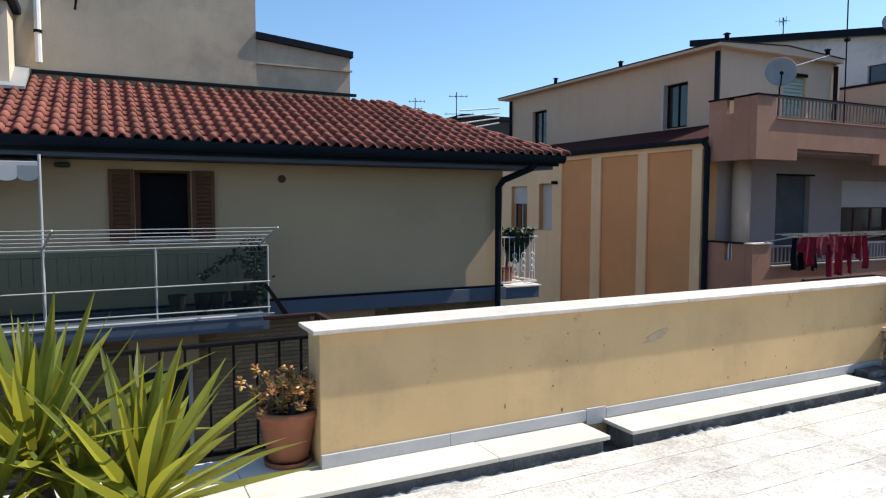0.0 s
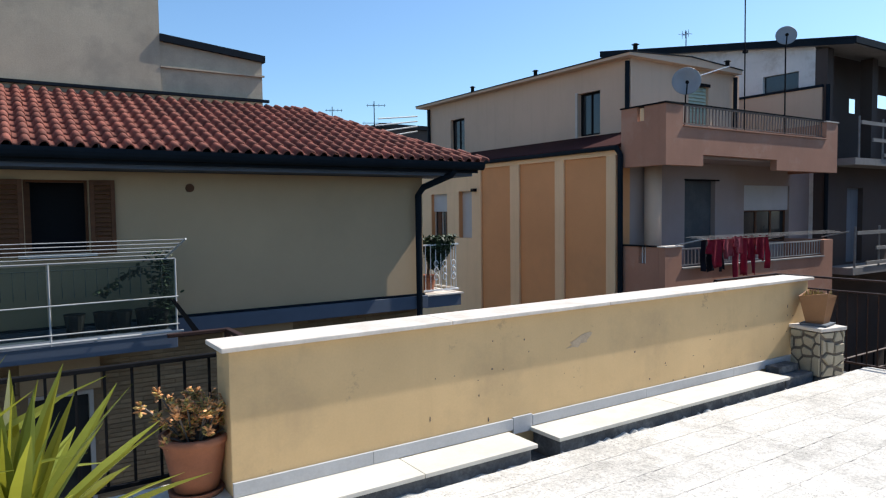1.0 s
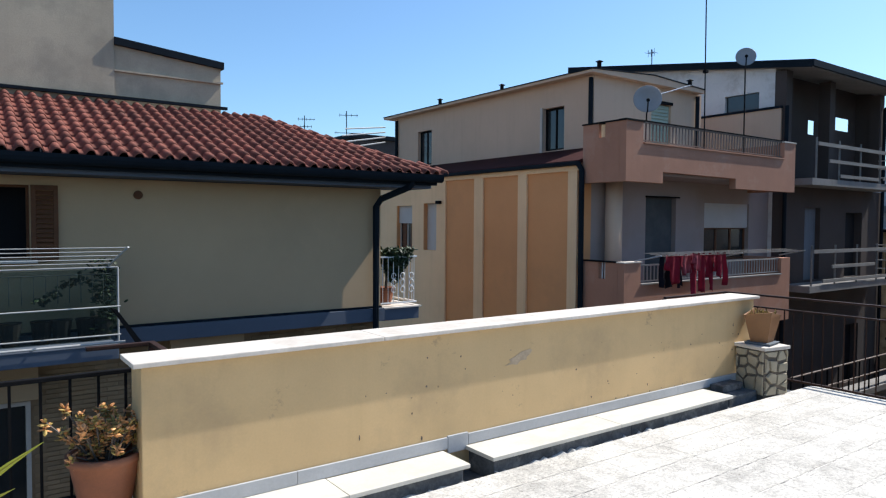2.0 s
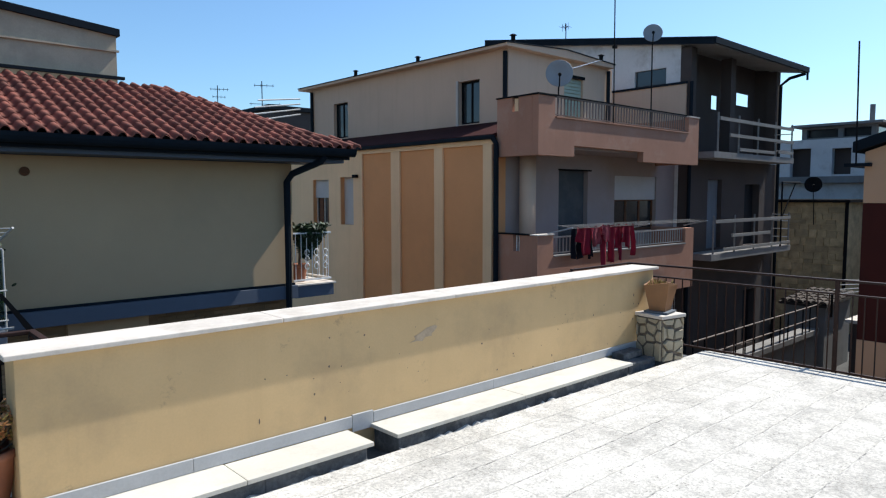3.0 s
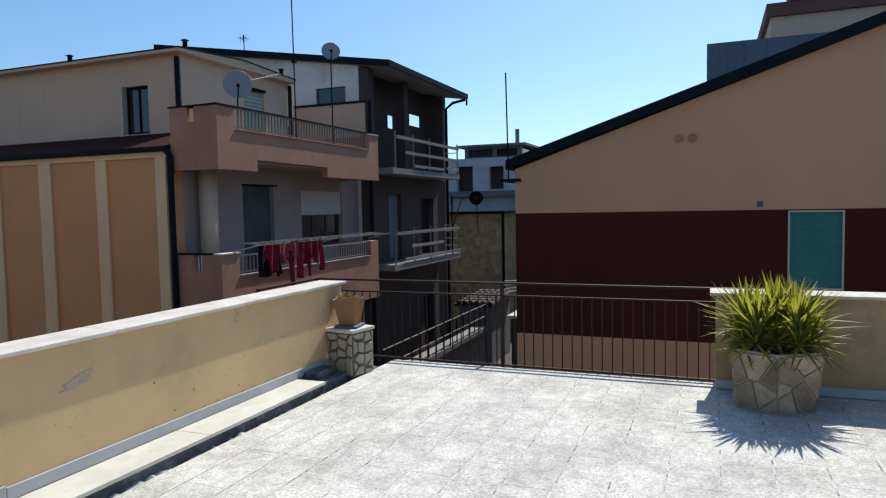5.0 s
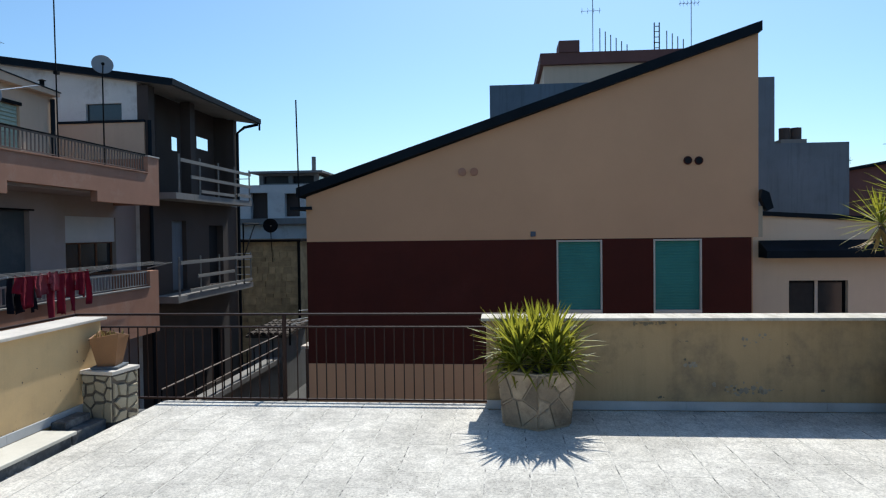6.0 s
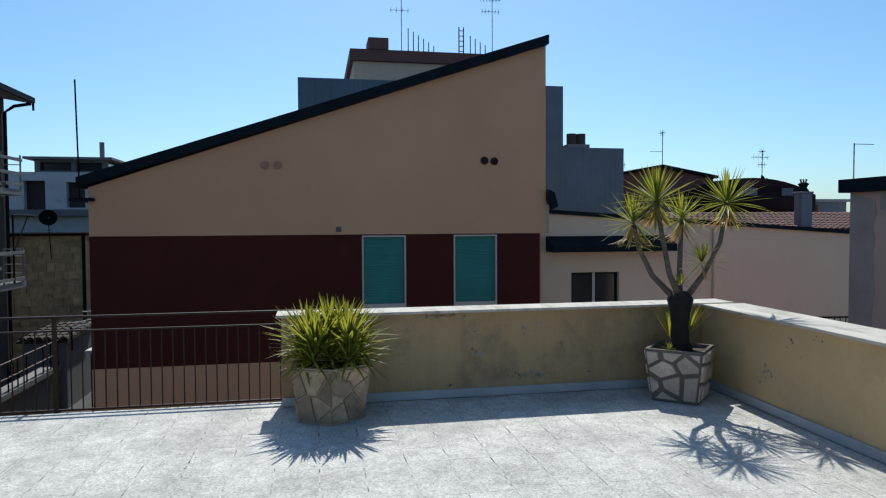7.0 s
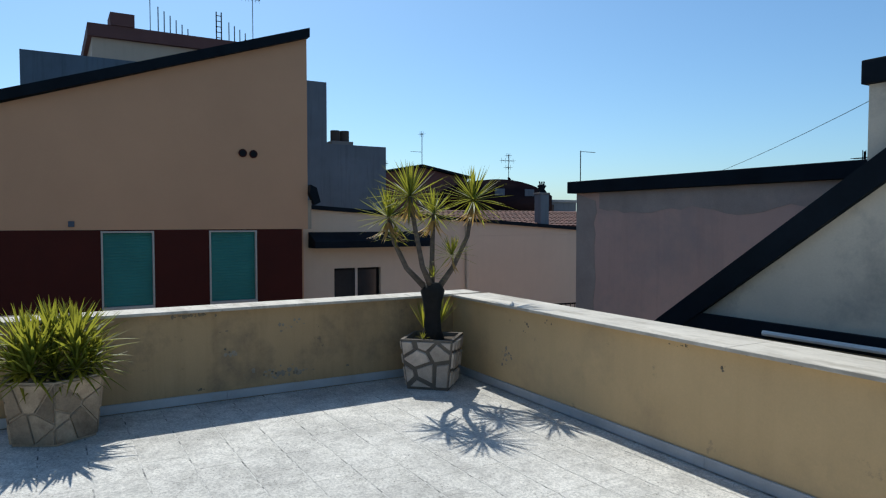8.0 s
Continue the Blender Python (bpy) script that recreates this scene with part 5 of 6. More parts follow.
part("cap", box(OX - 0.02, OX + 0.17, BY + 0.172, 10.18, 3.572, 3.600), M["iron"], ub)
part("cap", box(15.36, 15.90, BY - 0.02, BY + 0.17, 3.572, 3.600), M["coping"], ub)
part("sill", box(10.19, 15.37, BY - 0.025, BY + 0.17, 3.172, 3.20), M["ob_balcony"], ub)
part("slot_baluster", box(OX + 0.03, OX + 0.10, 9.63, 9.73, 3.30, 3.55, 0.015), M["pilaster"], ub)


def balcony_rail(parent, x0, x1, y, z0, z1, material, step):
    r = part("railing", box(x0, x1, y - 0.015, y + 0.015, z1 - 0.03, z1), material, parent)
    part("lower_bar", box(x0, x1, y - 0.01, y + 0.01, z0 + 0.03, z0 + 0.05), material, r)
    me = mesh_of("bar", box(-0.012, 0.012, -0.008, 0.008, 0, z1 - z0 - 0.08), material)
    x = x0 + step / 2
    while x < x1:
        ob = new("bar", me)
        ob.matrix_basis = Matrix.Translation((x, y, z0 + 0.05))
        ob.parent = r
        x += step


balcony_rail(ub, 10.19, 15.37, BY + 0.07, 3.20, 3.60, M["bronze_rail"], 0.105)
part("top_bar", box(10.18, 15.38, BY + 0.045, BY + 0.095, 3.603, 3.625), M["iron"], ub)
lb = part("lower_balcony_front", prism([(OX + 0.003, -0.62), (15.76, -0.62), (15.76, 0.86), (15.36, 0.86), (15.36, 0.47), (10.17, 0.47), (10.17, 0.90), (OX + 0.003, 0.90)], "y", BY, BY + 0.15), M["ob_balcony"], ob_, "pink-brown balcony parapet")
part("lower_balcony_side", pierced("x", OX, OX + 0.15, BY + 0.152, 10.16, -0.62, 0.90, [(9.55, 9.72, 0.58, 0.91)]), M["ob_balcony"], ob_)
part("lower_balcony_side", pierced("x", 15.61, 15.76, BY + 0.152, SY, -0.62, 0.86), M["ob_balcony"], ob_)
part("cap", box(OX - 0.02, 10.19, BY - 0.02, BY + 0.17, 0.902, 0.925), M["coping"], lb)
part("cap", box(OX - 0.02, OX + 0.17, BY + 0.172, 10.18, 0.902, 0.925), M["iron"], lb)
part("sill", box(10.18, 15.35, BY - 0.025, BY + 0.09, 0.472, 0.50), M["concrete"], lb, "grey sill")
balcony_rail(lb, 10.18, 15.35, BY + 0.07, 0.50, 0.86, M["alu"], 0.11)
part("slot_bar", box(OX + 0.05, OX + 0.07, 9.59, 9.61, 0.58, 0.90), M["white_paint"], lb)
part("slot_bar", box(OX + 0.05, OX + 0.07, 9.66, 9.68, 0.58, 0.90), M["white_paint"], lb)
smooth(part("round_column", tube((10.38, 9.95, -0.15), (10.38, 9.95, 2.60), 0.17, sides=24), M["ob_cream"], ob_, "cream round column"))
# openings on the south side
d1 = part("balcony_door", box(11.72, 12.80, SY + 0.12, SY + 0.15, -0.14, 2.25), M["dusty_shutter"], ob_, "dusty grey roller shutter door")
for i in range(28):
    part("slat", box(11.73, 12.79, SY + 0.108, SY + 0.119, -0.12 + 0.0835 * i, -0.12 + 0.0835 * i + 0.075), M["dusty_shutter"], d1)
part("hood_bar", tube((11.66, SY - 0.05, 2.24), (12.86, SY - 0.05, 2.24), 0.018), M["iron"], ob_)
w2 = part("balcony_window", pierced("y", SY + 0.10, SY + 0.15, 13.90, 15.82, 0.78, 1.58, [(13.96, 14.52, 0.84, 1.53), (14.58, 15.14, 0.84, 1.53), (15.20, 15.76, 0.84, 1.53)]), M["wood"], ob_, "brown framed window")
part("pane", box(13.92, 15.80, SY + 0.12, SY + 0.126, 0.80, 1.56), M["glass_dark"], w2)
part("curtain", box(14.62, 14.9, SY + 0.128, SY + 0.135, 0.84, 1.53), M["white_shutter"], w2)
part("roller_shutter", box(13.90, 15.82, SY + 0.04, SY + 0.07, 1.56, 2.15), M["white_shutter"], w2, "white roller shutter half down")
# solid near-black boxes for the unlit interiors
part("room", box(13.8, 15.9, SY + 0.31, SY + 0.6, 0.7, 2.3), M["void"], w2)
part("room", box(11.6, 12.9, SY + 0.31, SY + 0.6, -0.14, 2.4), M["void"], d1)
d2 = part("upper_door", box(13.05, 13.79, UY + 0.06, UY + 0.10, 2.81, 4.52), M["green_shutter"], ob_, "pale green shutter door")
for i in range(20):
    part("slat", prism([(UY + 0.035, 2.85 + 0.083 * i), (UY + 0.058, 2.86 + 0.083 * i), (UY + 0.058, 2.92 + 0.083 * i)], "x", 13.08, 13.76), M["green_shutter"], d2)
# near-black strip added as the shadow at the door's lintel
part("lintel_shadow_board", box(13.0, 13.84, UY - 0.03, UY - 0.002, 4.53, 4.60), M["iron"], d2)


# ---- dishes, poles, aerials ----
def dish(at, facing, r, name="satellite_dish", label="round grey satellite dish on a mast", foot=None, dark=False):
    t = thing(name, at, label, "satellite dish")
    q = Vector(facing).to_track_quat("Z", "Y").to_matrix().to_4x4()
    m = Matrix.Translation(at) @ q
    bm = bmesh.new()
    rings = []
    for rr, zz in ((0.001, 0), (0.35, 0.03), (0.7, 0.11), (1.0, 0.22), (1.02, 0.215), (0.7, 0.09), (0.35, 0.01), (0.001, -0.02)):
        rings.append([bm.verts.new(m @ Vector((r * rr * math.cos(6.2832 * k / 28), r * rr * math.sin(6.2832 * k / 28), r * zz))) for k in range(28)])
    for a, b in zip(rings, rings[1:]):
        for k in range(28):
            bm.faces.new((a[k], a[(k + 1) % 28], b[(k + 1) % 28], b[k]))
    mat = M["iron"] if dark else M["dish"]
    smooth(part("reflector", bm, mat, t))
    f = m @ Vector((0, -r * 0.35, r * 1.0))
    part("arm", tube(m @ Vector((0, -r * 0.98, r * 0.2)), f, 0.014, sides=6), M["iron"], t)
    part("receiver", tube(f, m @ Vector((0, -r * 0.25, r * 0.8)), 0.035, sides=8), M["iron"], t)
    if foot:
        part("mast", tube(foot, Vector(at) - Vector(facing).normalized() * 0.06, 0.015), M["iron"], t)
    return t


dish((10.80, 9.50, 4.12), (-0.75, -0.64, 0.12), 0.27, label="large pale satellite dish above the balcony", foot=(10.82, 9.56, 2.80))
dish((13.75, 9.17, 5.32), (-0.80, -0.55, 0.25), 0.21, foot=(13.75, 9.17, 3.20))
pl = thing("tall_pole", (12.24, 9.16, 3.2), "tall thin dark antenna pole on the balcony", "pole")
part("pole", tube((12.24, 9.16, 3.20), (12.20, 9.16, 7.6), 0.013), M["iron"], pl)
part("clamp", box(12.20, 12.28, 9.12, 9.20, 4.78, 4.84), M["iron"], pl)
da = thing("roof_aerial", (10.9, 9.6, 4.3), "thin aerial boom beside the dish", "aerial")
part("boom", tube((11.0, 9.45, 4.22), (11.9, 9.3, 4.50), 0.012), M["alu"], da)
for k in range(6):
    c = Vector((11.2, 9.42, 4.28)).lerp(Vector((11.85, 9.31, 4.485)), k / 5)
    part("element", tube(c + Vector((0, -0.10, 0.0)), c + Vector((0, 0.10, 0.0)), 0.005, sides=5), M["alu"], da)


def aerial(at, h, arms, label="thin rooftop television aerial", along=(0, 1, 0), name="aerial", r=0.015):
    t = thing(name, at, label, "aerial")
    top = Vector(at) + Vector((0, 0, h))
    part("mast", tube(at, top, r), M["iron"], t)
    u = Vector(along).normalized()
    w = u.cross(Vector((0, 0, 1)))
    for dz, ln, n in arms:
        c = top - Vector((0, 0, dz))
        b = part("boom", tube(c - u * ln * (0.4 if n else 0.0), c + u * ln * 0.6, r * 0.6, sides=6), M["iron"], t)
        for k in range(n):
            p = c + u * (ln * (-0.35 + 0.9 * k / max(1, n - 1)))
            part("element", tube(p - w * 0.18, p + w * 0.18, r * 0.4, sides=5), M["iron"], b)
            part("element", tube(p - Vector((0, 0, 0.12)), p + Vector((0, 0, 0.12)), r * 0.4, sides=5), M["iron"], b)
    return t


sp_ = thing("slender_pole", (13.45, 4.86, 2.22), "slender dark pole on the gable ledge", "pole")
part("pole", tube((13.45, 4.86, 2.22), (13.33, 4.86, 4.38), 0.015), M["iron"], sp_)

# clothes rack with washing
cr = thing("clothes_rack", (12.5, 8.8, 1.0), "aluminium clothes rack on the lower balcony", "clothes rack")
for k in range(4):
    part("wire", tube((10.1, 8.60 + 0.12 * k, 1.05 + 0.012 * k), (15.3, 8.60 + 0.12 * k, 1.05 + 0.012 * k), 0.005, sides=6), M["concrete"], cr)
for x in (10.05, 12.75, 15.35):
    part("arm", tube((x, BY + 0.05, 0.93), (x, 8.55, 1.06), 0.014), M["alu"], cr)


def washing(name, x, y, z, width, legs, material, label, seed, spread=0.0):
    """A garment pegged to the rack: it sags between its pegs, hangs in folds and ends in hems of differing length.
    legs: (from, to, length) along the width, the sleeves, legs or tails that hang from it."""
    rng_ = random.Random(seed)
    ph, fold = rng_.uniform(0, 6), rng_.uniform(9, 14)
    bm = bmesh.new()
    for f, t, length in legs:
        cols, rows_ = 7, 9
        grid = []
        for i in range(rows_ + 1):
            v = i / rows_
            row = []
            for k in range(cols + 1):
                u = f + (t - f) * k / cols
                mid = (f + t) / 2
                narrow = 1 - 0.22 * v
                px = x + width * (mid + (u - mid) * narrow) + spread * (mid - 0.5) * v
                sag = 0.035 * abs(math.sin(math.pi * 2 * u + ph)) * (1 - v)
                hem = length * (1 + 0.06 * math.sin(5 * u + ph) * v)
                row.append(bm.verts.new((px + 0.012 * math.sin(7 * v + ph), y + 0.030 * math.sin(fold * u + ph + 1.3 * v) * (0.3 + v) + rng_.uniform(-0.006, 0.006), z - sag - hem * v)))
            grid.append(row)
        for p, q in zip(grid, grid[1:]):
            for k in range(cols):
                bm.faces.new((p[k], p[k + 1], q[k + 1], q[k]))
    bmesh.ops.solidify(bm, geom=bm.faces[:], thickness=0.010)
    return smooth(tagged(part(name, bm, material), label, "laundry", "washing on the rack"))


washing("navy_trousers", 10.34, 8.80, 1.07, 0.44, [(0.0, 0.5, 0.60), (0.42, 1.0, 0.66)], M["navy_cloth"], "navy trousers hung over the clothes rack", 1)
washing("red_shirt", 10.27, 8.62, 1.08, 0.55, [(0.0, 0.3, 0.30), (0.22, 0.80, 0.55), (0.74, 1.0, 0.26)], M["red_cloth"], "dark red shirt hung on the clothes rack", 2, 0.10)
washing("navy_sock", 10.78, 8.72, 1.07, 0.14, [(0.0, 1.0, 0.62)], M["navy_cloth"], "navy stocking hung on the rack", 8)
washing("pink_towel", 10.82, 8.66, 1.08, 0.40, [(0.0, 1.0, 0.40)], M["pink_cloth"], "faded pink cloth hung on the rack", 3)
washing("red_trousers", 11.08, 8.62, 1.08, 0.44, [(0.0, 0.48, 0.86), (0.52, 1.0, 0.80)], M["red_cloth"], "dark red trousers hung on the rack", 4, 0.06)
washing("pink_shirt", 11.01, 8.58, 1.10, 0.35, [(0.0, 0.35, 0.22), (0.25, 0.85, 0.34)], M["pink_cloth"], "pink shirt folded over the rack", 6)
washing("red_cardigan", 11.47, 8.68, 1.08, 0.44, [(0.0, 0.34, 0.74), (0.28, 0.72, 0.52), (0.66, 1.0, 0.78)], M["red_cloth"], "crumpled red cardigan hung on the rack", 7)
washing("red_sweater", 11.83, 8.64, 1.08, 0.46, [(0.0, 0.40, 0.40), (0.30, 0.80, 0.50), (0.72, 1.0, 0.64)], M["red_cloth"], "dark red sweater hung on the rack", 5, 0.16)

# ---- unfinished building: plank rails, doors ----
def plank_rail(z, xs, xe, gaps):
    t = part("plank_railing", box(xs, xe, DB - 0.02, DB + 0.01, z + 0.82, z + 0.91), M["plank"], db, "weathered plank railing")
    for a, b, zz in gaps:
        part("plank", box(a, b, DB - 0.02, DB + 0.01, z + zz, z + zz + 0.085), M["plank"], t)
    x = xs
    while x <= xe + 0.01:
        part("post", tube((x, DB + 0.04, z), (x, DB + 0.04, z + 1.02), 0.025), M["plank"], t)
        x += (xe - xs) / 4
    for dz in (0.25, 0.5, 0.75, 0.95):
        part("side_bar", tube((22.0, DB + 0.05, z + dz), (22.0, DY - 0.1, z + dz), 0.014), M["alu"], t)


plank_rail(2.75, 17.0, 21.9, [(17.6, 21.9, 0.42), (18.2, 20.5, 0.06), (20.8, 21.9, 0.10)])
plank_rail(0.05, 16.9, 21.9, [(17.9, 20.4, 0.42), (17.4, 21.9, 0.06)])
part("door", box(17.87, 18.68, DY + 0.12, DY + 0.16, 0.1, 2.05), M["grey_block"], db)
# near-black sheets paint the darkness inside these two openings
part("door", box(20.22, 21.23, DY + 0.20, DY + 0.24, 0.1, 1.94), M["void"], db)
part("window", box(20.32, 21.18, DY + 0.20, DY + 0.24, -3.0, -1.3), M["void"], db)
part("attic_window", box(DX0 + 0.08, DX0 + 0.12, 10.52, 11.49, 4.62, 5.07), M["glass_dark"], db)
part("frame", add_path(add_path(bmesh.new(), [(21.2, DB, 0.05), (21.2, DB, 2.0), (22.6, DB, 2.0)], 0.03), [(21.2, DB, 0.9), (22.2, DB, 1.95)], 0.02), M["iron"], db, "dark scaffold frame")

# ---- gable building: windows, vents ----
for (a, b, z0, z1) in (W1, W2):
    f = part("shutter_window", pierced("x", RX - 0.02, RX + 0.12, a, b, z0, z1, [(a + 0.032, b - 0.032, z0 + 0.001, z1 - 0.032)]), M["white_frame"], rb, "teal roller shutter in a pale frame")
    n = 25
    for i in range(n):
        zz = z0 + 0.01 + (z1 - z0 - 0.04) * i / n
        part("slat", prism([(RX + 0.05, zz), (RX + 0.062, zz), (RX + 0.062, zz + 0.052), (RX + 0.056, zz + 0.052), (RX + 0.048, zz + 0.026)], "y", a + 0.032, b - 0.032), M["teal"], f)
    part("sill", box(RX - 0.03, RX - 0.002, a, b, z0 - 0.14, z0 - 0.001, 0.006), M["white_frame"], f)
    part("backing", box(RX + 0.064, RX + 0.09, a + 0.032, b - 0.032, z0, z1 - 0.032), M["teal"], f)
for y0, z0, mat in ((1.55, 2.87, "rb_brown"), (1.31, 2.87, "rb_brown"), (-2.85, 3.01, "void"), (-3.06, 3.00, "void")):
    v_ = part("wall_vent", tube((RX - 0.025, y0, z0), (RX + 0.02, y0, z0), 0.082, sides=20), M["ob_balcony"] if mat == "rb_brown" else M["rb_brown"], rb, "round wall vent")
    part("grille", tube((RX - 0.03, y0, z0), (RX - 0.024, y0, z0), 0.062, sides=20), M["ob_balcony"] if mat == "rb_brown" else M["void"], v_)
part("small_vent", box(RX - 0.03, RX - 0.002, 0.10, 0.20, 1.56, 1.66, 0.01), M["fascia"], rb)
part("rain_hopper", prism([(R1 - 0.03, 2.42), (R1 - 0.16, 2.36), (R1 - 0.24, 2.06), (R1 - 0.12, 2.0), (R1 + 0.0, 2.25)], "x", RX - 0.12, RX + 0.05), M["black_metal"], rb)
part("crack_strip", box(RX + 0.01, RX + 0.05, R1 - 0.08, R1 - 0.002, 1.5, 2.1), M["tower"], rb)

# ---- low cream building: window, rail, roofs behind ----
w3 = part("window", pierced("x", CX + 0.10, CX + 0.15, -6.08, -4.95, -0.45, 0.61, [(-6.03, -5.54, -0.40, 0.56), (-5.48, -5.00, -0.40, 0.56)]), M["iron"], cb, "dark framed window")
part("mullion", box(CX + 0.085, CX + 0.10, -5.54, -5.48, -0.45, 0.61), M["white_frame"], w3)
part("pane", box(CX + 0.12, CX + 0.126, -6.05, -4.98, -0.42, 0.58), M["glass_dark"], w3)
# near-black sheet for the unlit inside
part("back", box(CX + 0.31, CX + 0.34, -6.2, -4.8, -0.6, 0.75), M["void"], w3)
cb_r = thing("low_railing", (12.6, -9.7, -0.6), "low dark railing in front of the cream wall", "railing")
for z in (-0.30, -0.52, -0.70):
    part("bar", tube((12.6, -12.5, z - 0.06), (12.6, -9.5, z), 0.02), M["iron"], cb_r)
for k in range(22):
    part("upright", tube((12.6, -9.5 - 0.14 * k, -1.3), (12.6, -9.5 - 0.14 * k, -0.3 - 0.003 * k), 0.010, sides=5), M["iron"], cb_r)
part("pipe", tube((CX - 0.04, -8.42, 1.55), (CX - 0.04, -8.42, -1.5), 0.05), M["cw"], cb)


def tiled_roof(parent, name, corner, along, up, n, m, step, row, mat):
    """Rows of half-round tiles as one far roof."""
    verts, faces = [], []
    a, u = Vector(along).normalized(), Vector(up).normalized()
    nrm = a.cross(u).normalized()
    if nrm.z < 0:
        nrm = -nrm
    for i in range(n):
        for k in range(m):
            o = Vector(corner) + a * step * i + u * row * k
            base = len(verts)
            for e, lift in ((0.0, 0.03), (row * 1.06, 0.0)):
                for j in range(5):
                    c = math.pi * j / 4
                    verts.append(tuple(o + a * (step * 0.5 - step * 0.48 * math.cos(c)) + u * e + nrm * (lift + step * 0.36 * math.sin(c))))
            for j in range(4):
                faces.append((base + j, base + j + 1, base + 6 + j, base + 5 + j))
            faces.append((base, base + 4, base + 3, base + 2, base + 1))
    me = bpy.data.meshes.new(name)
    me.from_pydata(verts, [], faces)
    me.materials.append(mat)
    ob = tagged(new(name, me), "clay roof tiles", kind="stuff")
    adopt(ob, parent)


rr = thing("red_roof_house", (22, -16, GROUND), "low house with weathered red tile roof", "house")
part("wall", box(19.0, 27.0, -24.0, -11.2, GROUND, 1.45), M["cw"], rr)
part("roof_deck", prism([(18.8, 1.46), (22.5, 2.05), (22.5, 1.90), (18.8, 1.40)], "y", -24.0, -11.2), M["roof_tile_far"], rr)
tiled_roof(rr, "roof_tiles", (18.8, -24.0, 1.47), (0, 1, 0), (3.7, 0, 0.59), 58, 10, 0.22, 0.37, M["roof_tile_far"])
vr = thing("vaulted_building", (26, -16, GROUND), "building with dark barrel-vaulted roof and skylights", "building")
part("wall", box(24.0, 30, -19.4, -13.5, GROUND, 2.4), M["dark_block"], vr)
prof = [(-19.2 + 5.6 * k / 16, 2.2 + 1.25 * math.sin(math.pi * (0.08 + 0.84 * k / 16)) ** 0.55) for k in range(17)]
smooth(part("vault", prism([(-19.2, 2.1), *prof, (-13.6, 2.1)], "x", 23.9, 30), M["vault"], vr, "dark red vaulted roof"))
for yy in (-17.9, -16.3):
    part("skylight", box(23.86, 23.898, yy - 0.25, yy + 0.25, 2.75, 3.05), M["grey_block"], vr)
gr = thing("gabled_house", (25, -13, GROUND), "dark gabled house behind the grey block", "house")
part("wall", prism([(-15.1, GROUND), (-15.1, 3.45), (-12.8, 3.86), (-11.05, 3.55), (-11.05, GROUND)], "x", 24.6, 30), M["brown_roof"], gr)
part("roof", prism([(-15.2, 3.46), (-12.8, 3.88), (-11.02, 3.57), (-11.02, 3.66), (-12.8, 3.98), (-15.2, 3.56)], "x", 24.4, 30), M["black_metal"], gr)
fp = thing("flue_pipe", (19.2, -14.85, 1.4), "grey plastered flue with a dark crowned pot", "chimney")
part("pipe", box(19.02, 19.38, -15.04, -14.66, 1.3, 2.66, 0.02), M["grey_block"], fp)
part("collar", box(18.99, 19.41, -15.07, -14.63, 2.662, 2.72, 0.015), M["concrete"], fp)
smooth(part("pot", lathe([(0.10, 0.0), (0.17, 0.03), (0.10, 0.12), (0.13, 0.19), (0.17, 0.24), (0.09, 0.30)], (19.2, -14.85, 2.722), 16), M["black_metal"], fp, "dark waisted chimney pot"))
for dy in (-0.11, 0.0, 0.11):
    part("prong", tube((19.2, -14.85 + dy * 0.7, 2.99), (19.2, -14.85 + dy, 3.12), 0.022, 0.03, 8), M["black_metal"], fp)
sb = thing("small_outbuilding", (20, -17.5, GROUND), "small grey outbuilding with flat cap", "building")
part("wall", box(25, 28, -21.6, -19.7, GROUND, 2.6), M["grey_block"], sb)
part("cap", box(24.9, 28.1, -21.8, -19.6, 2.603, 2.72), M["dish"], sb)
gc = thing("block_chimney", (24.3, -9.2, 4.5), "squat concrete chimney pots", "chimney")
part("base", box(24.2, 25.0, -9.66, -8.80, 4.50, 4.64), M["concrete"], gc)
for yy in (-9.42, -9.04):
    part("pot", tube((24.5, yy, 4.64), (24.5, yy, 5.06), 0.18, sides=14), M["dark_block"], gc)

# ---- aerials and cables against the sky ----
aerial((28.5, -3.05, 8.80), 2.9, [(0.25, 1.0, 5), (0.95, 0.8, 4)])
aerial((28.5, -7.0, 8.80), 2.9, [(0.3, 0.9, 7), (0.8, 0.8, 6)])
for k in range(6):
    rod = thing("starter_bar", (28.6, -3.35 - 0.2 * k, 8.8), "thin bare reinforcement bar on the parapet", "bar", "roof bars")
    part("rod", tube((28.6, -3.35 - 0.22 * k, 8.80), (28.6, -3.35 - 0.22 * k, 10.05 - 0.14 * k), 0.02, sides=6), M["iron"], rod)
for k in range(4):
    rod = thing("starter_bar", (28.6, -6.1 - 0.2 * k, 8.8), "thin bare reinforcement bar on the parapet", "bar", "roof bars")
    part("rod", tube((28.6, -6.05 - 0.22 * k, 8.80), (28.6, -6.05 - 0.22 * k, 9.85 - 0.12 * k), 0.02, sides=6), M["iron"], rod)
lad = thing("lattice_mast", (28.6, -5.6, 8.8), "short dark lattice mast on the parapet", "mast")
for dy in (0.0, 0.2):
    part("leg", tube((28.6, -5.55 - dy, 8.8), (28.6, -5.55 - dy, 10.2), 0.025, sides=6), M["iron"], lad)
for k in range(6):
    part("rung", tube((28.6, -5.55, 8.95 + 0.22 * k), (28.6, -5.75, 8.95 + 0.22 * k), 0.018, sides=6), M["iron"], lad)
aerial((25, -13.1, 3.95), 1.45, [(0.05, 0.16, 3), (0.80, 0.9, 0)])
aerial((25, -11.4, 3.6), 0.55, [(0.1, 0.2, 3)])
